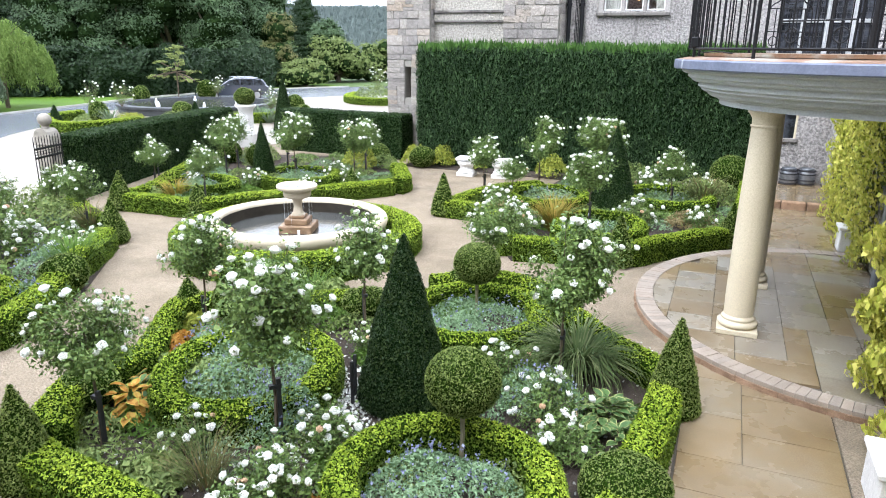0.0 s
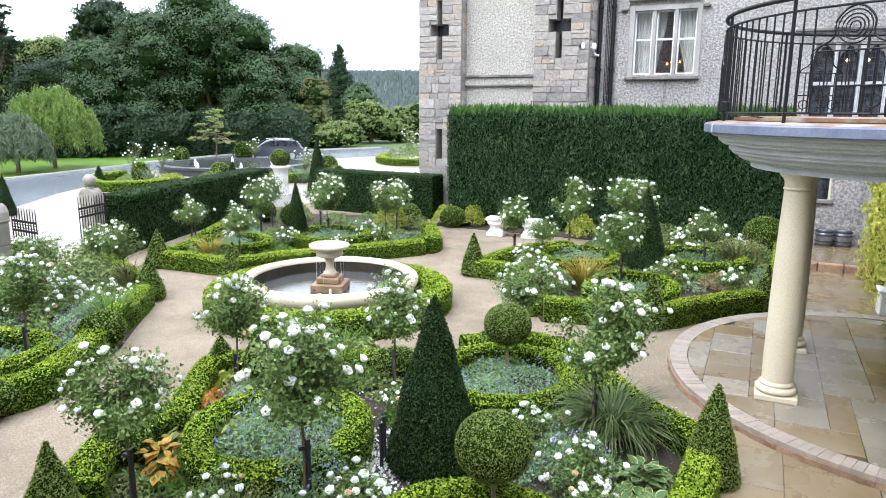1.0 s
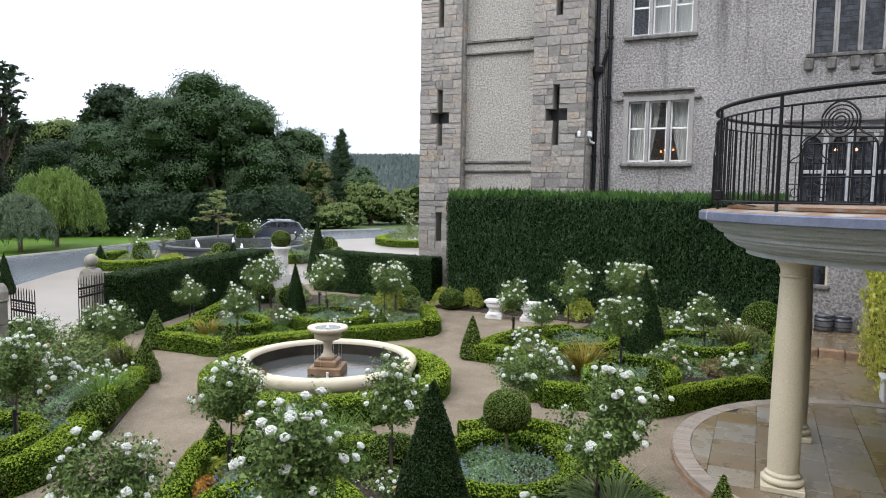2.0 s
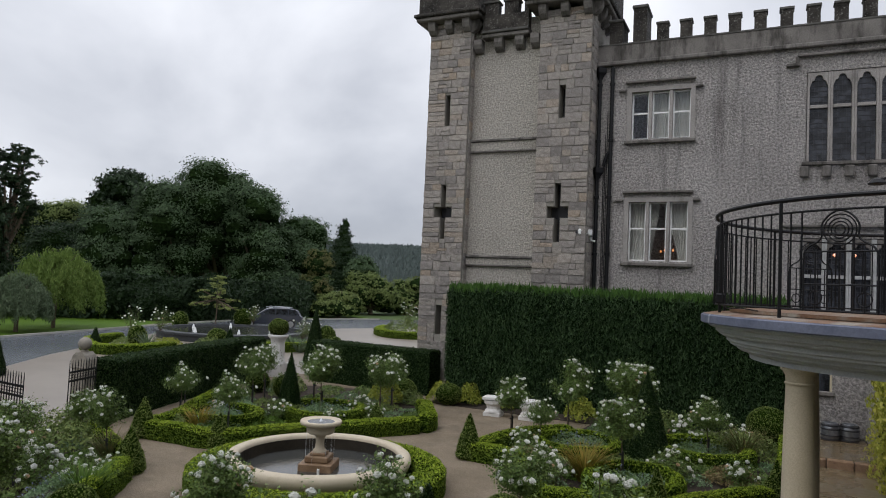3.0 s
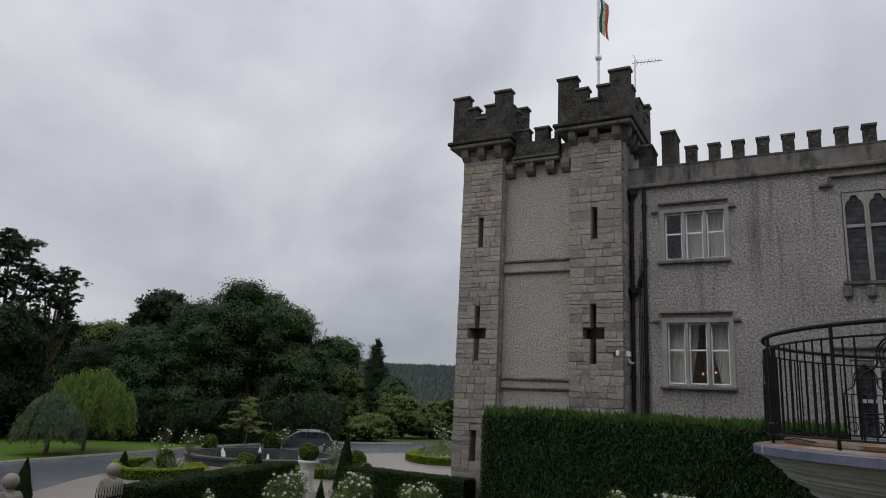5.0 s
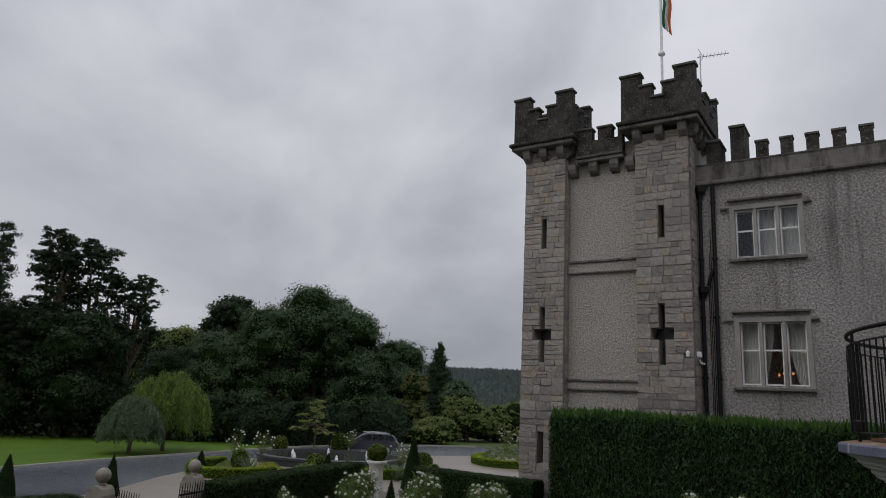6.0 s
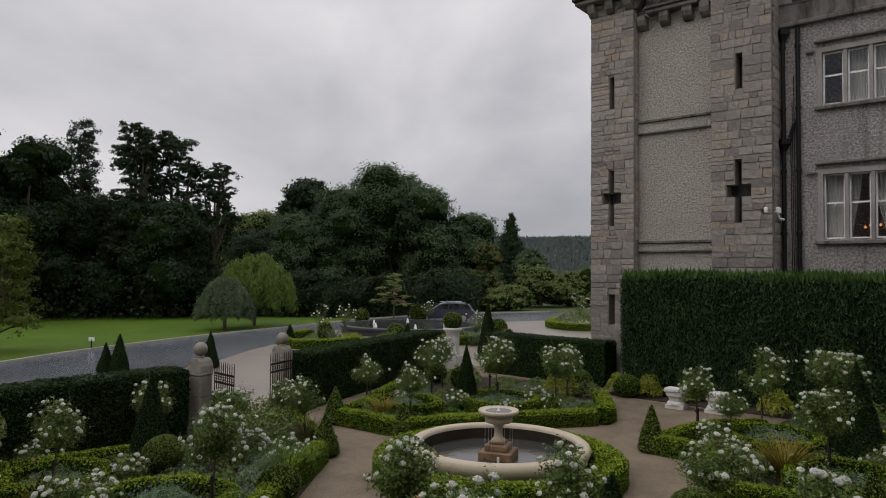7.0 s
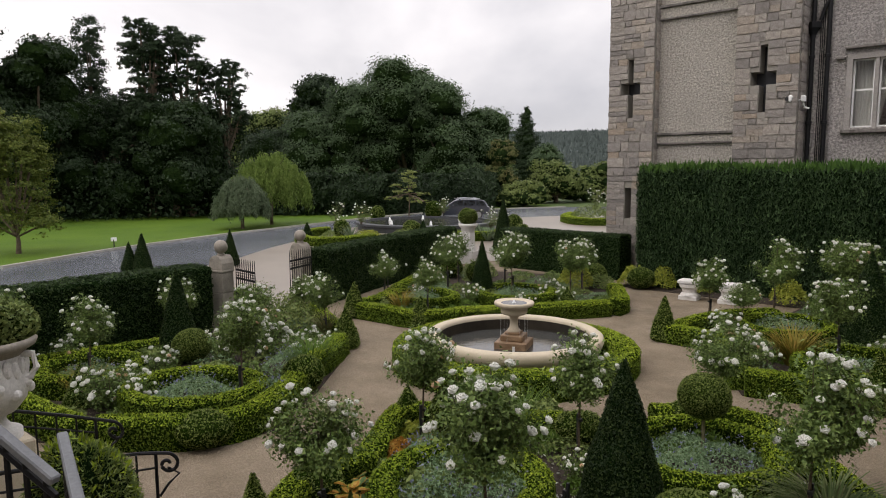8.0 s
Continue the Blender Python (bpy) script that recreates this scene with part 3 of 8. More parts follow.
def cone_profile(r, h, n=9):
    return [(0.02, 0.0), (r * 0.93, 0.01)] + [(r * (1 - (k / n) ** 1.25) + 0.012, 0.06 + (h - 0.06) * k / n) for k in range(n + 1)] + [(0.001, h + 0.01)]


def ball_profile(r, flat=0.9, n=10):
    return [(max(0.002, r * math.sin(math.pi * k / n)), r * flat * (1 - math.cos(math.pi * k / n))) for k in range(n + 1)]


def blade_mesh(name, count, length, width, mat, droop=0.8, spread=0.25, stiff=0.5):
    """A clump of arching blades, three pieces each."""
    a = rng.random(count) * 2 * np.pi
    tilt = (0.15 + rng.random(count) * 0.9) * (1 - stiff * 0.6)
    ln = length * (0.6 + 0.5 * rng.random(count))
    out = np.stack([np.cos(a), np.sin(a), 0 * a], 1)
    side = np.stack([-np.sin(a), np.cos(a), 0 * a], 1) * width / 2
    base = out * (spread * rng.random(count))[:, None] * 0.6
    pts = [base]
    for k in range(1, 5):
        f = k / 4
        ang = tilt + droop * f * f * 1.3
        step = (ln / 4)[:, None] * (out * np.sin(ang)[:, None] + np.array((0, 0, 1.0)) * np.cos(ang)[:, None])
        pts.append(pts[-1] + step)
    w = [0.8, 1.0, 0.85, 0.5, 0.05]
    q = []
    for k in range(4):
        q.append(np.stack([pts[k] - side * w[k], pts[k] + side * w[k], pts[k + 1] + side * w[k + 1], pts[k + 1] - side * w[k + 1]], 1))
    q = np.concatenate(q)
    q[:, :, 2] = np.maximum(q[:, :, 2], 0.012)
    return quads_mesh(name, q, len(q), mat)


def hosta_mesh(name, count, size, leaf_mat, edge_mat):
    """Broad cupped leaves in an arching clump, pale margins as faces of their own."""
    q, idx = [], []
    for i in range(count):
        a, rad = rng.random() * 6.283, math.sqrt(rng.random())
        s = size * (0.7 + 0.5 * rng.random())
        out, sd = np.array((math.cos(a), math.sin(a), 0.0)), np.array((-math.sin(a), math.cos(a), 0.0))
        base = out * rad * size * 1.9 + np.array((0, 0, size * (1.9 - 1.3 * rad) * (0.7 + 0.5 * rng.random())))
        tilt = 0.5 - 1.0 * rad + 0.5 * rng.normal()
        flat = unit(out + np.array((0, 0, tilt)) + sd * 0.5 * rng.normal())
        sd = unit(np.cross(np.array((0, 0, 1.0)), flat))
        nup = np.cross(flat, sd)
        prof = [(0.0, 0.04), (0.25, 0.30), (0.6, 0.27), (1.0, 0.01)]
        for (u0, w0), (u1, w1) in zip(prof, prof[1:]):
            for lo, hi, m in ((-1, -0.78, 1), (-0.78, 0, 0), (0, 0.78, 0), (0.78, 1, 1)):
                c = lambda u, w, f: base + flat * u * s + sd * w * f * s + nup * (0.09 * s * abs(f)) - np.array((0, 0, 0.30 * s * u * u))
                q.append([c(u0, w0, lo), c(u0, w0, hi), c(u1, w1, hi), c(u1, w1, lo)])
                idx.append(m)
    q = np.array(q)
    q[:, :, 2] = np.maximum(q[:, :, 2], 0.015)
    return quads_mesh(name, q, len(q), leaf_mat, np.array(idx), [edge_mat])


def bloom_mesh(name, mat, r=0.045):
    """A full rose as one ruffled surface: outer petals folding up into a packed heart."""
    prof = [(0.3, -0.32), (1.0, 0.12), (0.93, 0.34), (0.70, 0.30), (0.72, 0.52), (0.44, 0.46), (0.34, 0.64), (0.0, 0.58)]
    n, v = 10, []
    for k, (q, z) in enumerate(prof):
        ph = rng.random() * 6.283
        for i in range(n):
            a = 6.2832 * i / n
            ruff = 1 + 0.13 * math.sin(5 * a + ph) * (q > 0.15)
            v.append((r * q * ruff * math.cos(a), r * q * ruff * math.sin(a), r * (1.45 * z + 0.12 * math.sin(5 * a + ph + 1.2) * (q > 0.15))))
    f = [(k * n + i, k * n + (i + 1) % n, (k + 1) * n + (i + 1) % n, (k + 1) * n + i) for k in range(len(prof) - 1) for i in range(n)]
    return raw_mesh(name, v, f, mat)


# ---- ground ----
def flat_poly(name, pts, z, mat, label, category, kind="structure", thick=0.05):
    """A sheet with a rim, from a plan outline."""
    bm = bmesh.new()
    top = [bm.verts.new((x, y, z)) for x, y in pts]
    low = [bm.verts.new((x, y, z - thick)) for x, y in pts]
    f = bm.faces.new(top)
    for i in range(len(pts)):
        j = (i + 1) % len(pts)
        bm.faces.new((low[i], low[j], top[j], top[i]))
    bmesh.ops.triangulate(bm, faces=[f])
    bmesh.ops.recalc_face_normals(bm, faces=bm.faces)
    return tagged(part(name, bm, mat, None), label, category, "", kind)


bm = bmesh.new()
N, R = 64, 2600.0
rings = [0, 30, 60, 100, 160, 260, 420, 700, 1200, R]
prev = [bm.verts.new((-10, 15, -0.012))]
for r in rings[1:]:
    ring = [bm.verts.new((-10 + r * math.cos(a), 15 + r * math.sin(a), -0.012)) for a in (2 * math.pi * i / N for i in range(N))]
    for i in range(N):
        j = (i + 1) % N
        bm.faces.new((prev[0], ring[i], ring[j]) if len(prev) == 1 else (prev[i], ring[i], ring[j], prev[j]))
    prev = ring
tagged(part("ground", bm, M_FARGROUND, None), "grassy ground reaching to the horizon", "ground", "", "structure")

KERB = [(-23.0, -4), (-29.1, 8.2), (-30.4, 10.6), (-31.9, 13.6), (-33.1, 17.0), (-34.4, 21.1), (-35.5, 25.8), (-36.3, 29.5), (-37.6, 35.2), (-38.2, 43.2), (-36.2, 51.4), (-33.4, 57.2), (-28, 64), (-14, 70), (6, 76)]
COURT_EDGE = [(-17.5, -4), (-21.0, 8.5), (-24.6, 15.5), (-26.9, 18.8), (-29.5, 23.5), (-32.3, 28.5), (-32.6, 33.5), (-31.0, 38.5), (-28.8, 43.0), (-27.0, 47.5), (-24, 52), (-12, 58), (6, 66)]
flat_poly("lawn", KERB[:12] + [(-46, 66), (-60, 54), (-72, 40), (-70, 22), (-62, 6), (-50, -10), (-34, -12)], 0.004, M_LAWN, "wet mown green lawn beside the drive", "lawn")
flat_poly("road", KERB + COURT_EDGE[::-1], 0.008, M_ROAD, "wet grey tarmac drive", "road")
flat_poly("forecourt_pavement", [(-14.2, -4), (-14.2, 12), (-16.2, 19.5), (-12, 21), (-11.2, 30), (-6, 44), (6, 62)] + COURT_EDGE[::-1][:-1] + [(-17.5, -4)], 0.012, M_COURT, "pinkish gravel forecourt", "forecourt")
flat_poly("garden_pavement", [(-14.4, -4), (-14.4, 8.0), (-14.4, 11.0), (-16.6, 19.4), (-15, 23), (-9, 22), (0.9, 21.6), (1.6, 12), (1.6, -4)], 0.02, M_GRAVEL, "damp fine gravel garden paths", "gravel path")
for name, pts in (("lawn_kerb", KERB[1:12]),):
    ln = smooth_line(pts, 0.9)
    bm = bmesh.new()
    for a, b in zip(ln, ln[1:]):
        d = Vector((*(b - a), 0))
        m = Matrix.Translation((*(a + b) / 2, 0.04)) @ Matrix.Rotation(math.atan2(d.y, d.x), 4, "Z") @ Matrix.Diagonal((d.length * 0.98, 0.18, 0.12, 1))
        bmesh.ops.create_cube(bm, size=1, matrix=m)
    tagged(part(name, bm, M_KERB, None), "pale stone kerb along the lawn", "kerb", "", "structure")

# soil of the planted beds
BEDS = {
    "near": [(-5.2, 2.7), (-5.9, 3.9), (-5.6, 5.2), (-6.7, 6.3), (-5.6, 7.3), (-4.3, 7.6), (-3.5, 8.6), (-2.3, 9.2), (-1.5, 8.2), (-0.6, 7.4), (0.02, 6.6), (-0.02, 4.9), (-0.12, 3.6), (-0.3, 2.0), (-3.0, 2.0)],
    "right": [(-5.6, 13.2), (-5.4, 14.8), (-5.0, 16.2), (-4.2, 16.9), (-4.0, 19.5), (0.7, 19.6), (0.7, 14.0), (0.45, 13.0), (-0.4, 12.1), (-1.1, 11.3), (-3.1, 10.7), (-4.4, 13.0)],
    "back": [(-12.4, 10.7), (-10.3, 10.9), (-9.6, 12.3), (-8.4, 13.7), (-7.4, 14.8), (-7.3, 15.6), (-8.0, 16.9), (-9.0, 18.3), (-12.2, 19.6), (-15.3, 18.6), (-14.2, 14.4), (-13.2, 12.9), (-12.5, 12.0)],
    "left": [(-8.7, 3.3), (-7.7, 4.3), (-7.6, 5.1), (-8.5, 6.6), (-9.9, 8.5), (-10.5, 8.9), (-11.6, 9.4), (-13.2, 10.3), (-14.0, 7.0), (-13.9, 3.0), (-10.6, 2.4)],
    "wall_foot": [(1.455, 1.5), (2.12, 1.5), (2.12, 8.42), (1.9, 8.42), (1.455, 6.9)],
    "hedge_foot": [(-9.2, 18.9), (-9.2, 20.8), (0.9, 20.9), (0.9, 18.9), (-4.2, 18.7)],
}
for key, pts in BEDS.items():
    if key == "wall_foot":
        flat_poly("gravel_strip", pts, 0.035, M_GRAVEL, "damp gravel strip at the wall foot", "gravel")
    else:
        flat_poly("bed_soil", pts, 0.035, M_SOIL, "dark bare soil of a planted garden bed", "flower bed")


# ---- castle ----
def wall_with_openings(name, x0, x1, z0, z1, y, thick, openings, mat, label):
    """A wall facing -y with rectangular holes right through it."""
    xs = sorted({x0, x1, *(o[0] for o in openings), *(o[1] for o in openings)})
    zs = sorted({z0, z1, *(o[2] for o in openings), *(o[3] for o in openings)})
    solid = lambda i, k: 0 <= i < len(xs) - 1 and 0 <= k < len(zs) - 1 and not any(
        o[0] <= (xs[i] + xs[i + 1]) / 2 <= o[1] and o[2] <= (zs[k] + zs[k + 1]) / 2 <= o[3] for o in openings)
    bm = bmesh.new()
    quad = lambda *p: bm.faces.new([bm.verts.new(q) for q in p])
    for i in range(len(xs) - 1):
        for k in range(len(zs) - 1):
            if not solid(i, k):
                continue
            a, b, c, d = xs[i], xs[i + 1], zs[k], zs[k + 1]
            quad((a, y, c), (b, y, c), (b, y, d), (a, y, d))
            quad((b, y + thick, c), (a, y + thick, c), (a, y + thick, d), (b, y + thick, d))
            if not solid(i - 1, k):
                quad((a, y + thick, c), (a, y, c), (a, y, d), (a, y + thick, d))
            if not solid(i + 1, k):
                quad((b, y, c), (b, y + thick, c), (b, y + thick, d), (b, y, d))
            if not solid(i, k - 1):
                quad((a, y, c), (a, y + thick, c), (b, y + thick, c), (b, y, c))
            if not solid(i, k + 1):
                quad((a, y, d), (b, y, d), (b, y + thick, d), (a, y + thick, d))
    bmesh.ops.remove_doubles(bm, verts=bm.verts, dist=0.0005)
    return tagged(part(name, bm, mat, None), label, "wall", "", "structure")


YM, YT, YP = 21.8, 21.0, 21.35          # main wall, turret faces, panel between the turrets
SQUARE = [(-3.8, -1.96, 4.72, 6.59), (-3.8, -1.96, 8.62, 10.15)]
GOTHIC = (1.2, 3.62, 7.7, 10.35)
HALLWIN = (1.1, 3.55, 3.3, 5.5)
wall_main = wall_with_openings("wall_main", -4.95, 9.0, 0.0, 11.75, YM, 0.6, [*SQUARE, GOTHIC, HALLWIN], M_DASH, "grey pebble-dashed castle wall with dark weather stains")
wall_panel = wall_with_openings("wall_panel", -9.2, -6.66, 0.0, 12.9, YP, 0.5, [], M_DASHWARM, "buff roughcast panel between two stone turrets")

SLITS = {"left": [(-10.06, -9.88, 5.27, 7.15), (-10.31, -9.64, 6.02, 6.4), (-10.05, -9.87, 9.24, 10.34), (-10.08, -9.86, 1.96, 2.98)],
         "right": [(-6.0, -5.8, 5.22, 7.14), (-6.24, -5.54, 6.0, 6.38), (-5.96, -5.76, 9.27, 10.36)]}


def turret(name, x0, x1, depth, slits, label):
    """A square turret: mortar body with real slits; its stones are laid on it below."""
    w = wall_with_openings(name, x0, x1, 0.0, 12.9, YT + 0.008, 0.5, slits, M_STONEJOINT, label)
    part("side_wall", box_bm(x0, x0 + 0.45, YT + 0.53, YT + depth, 0, 12.9), M_STONEJOINT, w)
    part("side_wall", box_bm(x1 - 0.45, x1, YT + 0.53, YT + depth, 0, 12.9), M_STONEJOINT, w)
    # added black sheet, so that the slits look dark inside
    part("slit_lining", box_bm(x0 + 0.46, x1 - 0.46, YT + 0.56, YT + 0.60, 0, 12.8), M_KEGBAND, w, "black sheet standing for the dark behind arrow slits")
    return w


turret_left = turret("wall_turret_left", -10.73, -9.18, 2.4, SLITS["left"], "coursed grey granite turret with cross-shaped arrow slits")
turret_right = turret("wall_turret_right", -6.68, -4.95, 2.8, SLITS["right"], "coursed grey granite turret with cross-shaped arrow slits")

# string courses on the panel
for z0, z1 in ((4.38, 4.72), (8.29, 8.72)):
    t = tagged(part("trim", box_bm(-9.17, -6.69, YP - 0.06, YP, z0 + 0.07, z1 - 0.06), M_DASHWARM, None), "plain render band between stone strings", "string course", "", "structure")
    part("string", box_bm(-9.17, -6.69, YP - 0.13, YP, z1 - 0.05, z1 + 0.03, 0.015), M_TRIM, t)
    part("string", box_bm(-9.17, -6.69, YP - 0.10, YP, z0, z0 + 0.06, 0.015), M_TRIM, t)


def parapet_step(x0, x1, y0, y1, base, steps, parent, cap=0.09):
    """One face of a stepped parapet: (from, to, top) pieces with projecting cap stones."""
    for a, b, top in steps:
        part("merlon", box_bm(a, b, y0, y1, base, top), M_DARKSTONE, parent)
        part("cap_stone", box_bm(a - 0.05, b + 0.05, y0 - 0.06, y1 + 0.06, top + 0.002, top + cap, 0.015), M_CAP, parent)


def corbel(parent, x, y, z, w=0.26, along="x"):
    """A bracket with a rounded foot."""
    prof = [(0.0, 0.0), (0.30, 0.0), (0.30, -0.16), (0.24, -0.30), (0.12, -0.40), (0.0, -0.44)]
    bm = bmesh.new()
    f = []
    for s in (-w / 2, w / 2):
        f.append([bm.verts.new((x + s, y - d, z + h)) if along == "x" else bm.verts.new((x + d, y + s, z + h)) for d, h in prof])
    bm.faces.new(f[0])
    bm.faces.new(f[1][::-1])
    for i in range(len(prof)):
        j = (i + 1) % len(prof)
        bm.faces.new((f[0][j], f[0][i], f[1][i], f[1][j]))
    bmesh.ops.recalc_face_normals(bm, faces=bm.faces)
    part("corbel", bm, M_TRIM, parent)


def turret_head(name, x0, x1, depth, z, top, label):
    """Corbelled cornice and stepped battlements of one turret."""
    ob = thing(name, label, "battlement", kind="structure")
    p0, p1, y0, y1 = x0 - 0.36, x1 + 0.36, YT - 0.34, YT + depth + 0.3
    part("cornice", box_bm(p0 - 0.06, p1 + 0.06, y0 - 0.08, y1, z, z + 0.14, 0.03), M_TRIM, ob)
    part("cornice", box_bm(p0 - 0.14, p1 + 0.14, y0 - 0.16, y1 + 0.05, z + 0.142, z + 0.27, 0.03), M_DARKSTONE, ob)
    b = z + 0.304
    part("parapet_floor", box_bm(p0 + 0.3, p1 - 0.3, y0 + 0.3, y1 - 0.3, b, b + 0.1), M_DARKSTONE, ob)
    w = p1 - p0
    steps = [(p0, p0 + 0.27 * w, top), (p0 + 0.27 * w + 0.002, p0 + 0.43 * w, top - 0.48), (p0 + 0.43 * w + 0.002, p0 + 0.57 * w, top - 0.93),
             (p0 + 0.57 * w + 0.002, p0 + 0.73 * w, top - 0.48), (p0 + 0.73 * w + 0.002, p1, top)]
    parapet_step(p0, p1, y0, y0 + 0.3, b, steps, ob)
    parapet_step(p0, p1, y1 - 0.3, y1, b, steps, ob)
    d = y1 - y0 - 0.6
    for xa, xb in ((p1 - 0.3, p1), (p0, p0 + 0.3)):
        for f0, f1, drop in ((0.0, 0.2, 0.48), (0.2, 0.38, 0.93), (0.38, 0.62, 0.48), (0.62, 0.8, 0.93), (0.8, 1.0, 0.48)):
            ya, yb = y0 + 0.302 + f0 * d, y0 + 0.298 + f1 * d
            part("merlon", box_bm(xa, xb, ya, yb, b, top - drop), M_DARKSTONE, ob)
            part("cap_stone", box_bm(xa - 0.05, xb + 0.05, ya + 0.01, yb - 0.01, top - drop + 0.002, top - drop + 0.09, 0.015), M_CAP, ob)
    for k in range(3):
        corbel(ob, x0 + 0.12 + (x1 - x0 - 0.24) * k / 2, YT, z)
    for k in range(4):
        corbel(ob, x1, YT + 0.1 + k * 0.62, z, along="y")
    return ob


turret_head("turret_battlement", -10.73, -9.18, 1.3, 12.92, 14.90, "soot-black stepped battlements on corbels atop a granite turret")
turret_head("turret_battlement", -6.68, -4.95, 2.8, 13.02, 14.92, "soot-black stepped battlements on corbels atop a granite turret")

low = thing("panel_battlement", "dark lichened battlements on corbels between the turrets", "battlement", kind="structure")
part("cornice", box_bm(-8.78, -7.10, YP - 0.36, YP + 0.2, 12.22, 12.36, 0.03), M_TRIM, low)
part("cornice", box_bm(-8.78, -7.10, YP - 0.42, YP + 0.2, 12.362, 12.46, 0.02), M_CAP, low)
part("parapet", box_bm(-8.76, -7.12, YP - 0.32, YP - 0.02, 12.464, 13.0), M_DARKSTONE, low)
for a, b in ((-8.74, -8.22), (-8.0, -7.5), (-7.28, -7.13)):
    part("merlon", box_bm(a, b, YP - 0.32, YP - 0.02, 13.002, 13.42), M_DARKSTONE, low)
    part("cap_stone", box_bm(a - 0.04, b + 0.04, YP - 0.37, YP + 0.03, 13.422, 13.5, 0.015), M_CAP, low)
for x in (-8.95, -8.2, -7.45, -6.9):
    corbel(low, x, YP, 12.22, 0.3)

par = thing("wall_battlement", "long row of small dark battlements above a stone string course", "battlement", kind="structure")
part("string", box_bm(-4.93, 9.0, YM - 0.16, YM - 0.003, 11.06, 11.2, 0.03), M_TRIM, par)
part("parapet", box_bm(-4.93, 9.0, YM - 0.05, YM + 0.3, 11.752, 11.80), M_CAP, par)
part("parapet_face", box_bm(-4.93, 9.0, YM - 0.03, YM - 0.004, 11.21, 11.75), M_TRIM, par, "streaked weathered parapet face")
for k in range(17):
    x = -3.06 + 0.708 * k
    part("merlon", box_bm(x, x + 0.34, YM - 0.03, YM + 0.28, 11.802, 12.3), M_DARKSTONE, par)
    part("cap_stone", box_bm(x - 0.03, x + 0.37, YM - 0.06, YM + 0.31, 12.302, 12.38, 0.012), M_CAP, par)
for x, h in ((-3.8, 12.9), (-4.55, 12.5)):
    part("corner_merlon", box_bm(x, x + 0.42, YM - 0.05, YM + 0.9, 11.803, h), M_DARKSTONE, par)
    part("cap_stone", box_bm(x - 0.04, x + 0.46, YM - 0.1, YM + 0.95, h + 0.002, h + 0.1, 0.02), M_CAP, par)


def hood(name, x0, x1, z, parent, drop=True):
    part("hood_mould", box_bm(x0, x1, YM - 0.14, YM - 0.003, z, z + 0.08, 0.02), M_TRIM, parent)
    if drop:
        for a, b in ((x0 - 0.22, x0), (x1, x1 + 0.22)):
            part("hood_stop", box_bm(a, b, YM - 0.13, YM - 0.003, z - 0.26, z - 0.18, 0.02), M_TRIM, parent)


def curtain(parent, x0, x1, z0, z1, y, gather):
    """A hanging net curtain with folds, drawn in to one side below."""
    bm = bmesh.new()
    nu, nv = 30, 10
    grid = []
    for j in range(nv + 1):
        f = j / nv
        pull = gather * math.sin(min(1.0, f * 1.35) * math.pi * 0.5) * f
        a, b = (x0, x1 - pull) if gather > 0 else (x0 - pull, x1)
        grid.append([bm.verts.new((a + (b - a) * i / nu, y + 0.025 * math.sin(i * 1.7 + 0.4 * f), z1 + (z0 - z1) * f)) for i in range(nu + 1)])
    for j in range(nv):
        for i in range(nu):
            bm.faces.new((grid[j][i], grid[j + 1][i], grid[j + 1][i + 1], grid[j][i + 1]))
    part("curtain", bm, M_CURTAIN, parent, "gathered white net curtain", smooth=True)


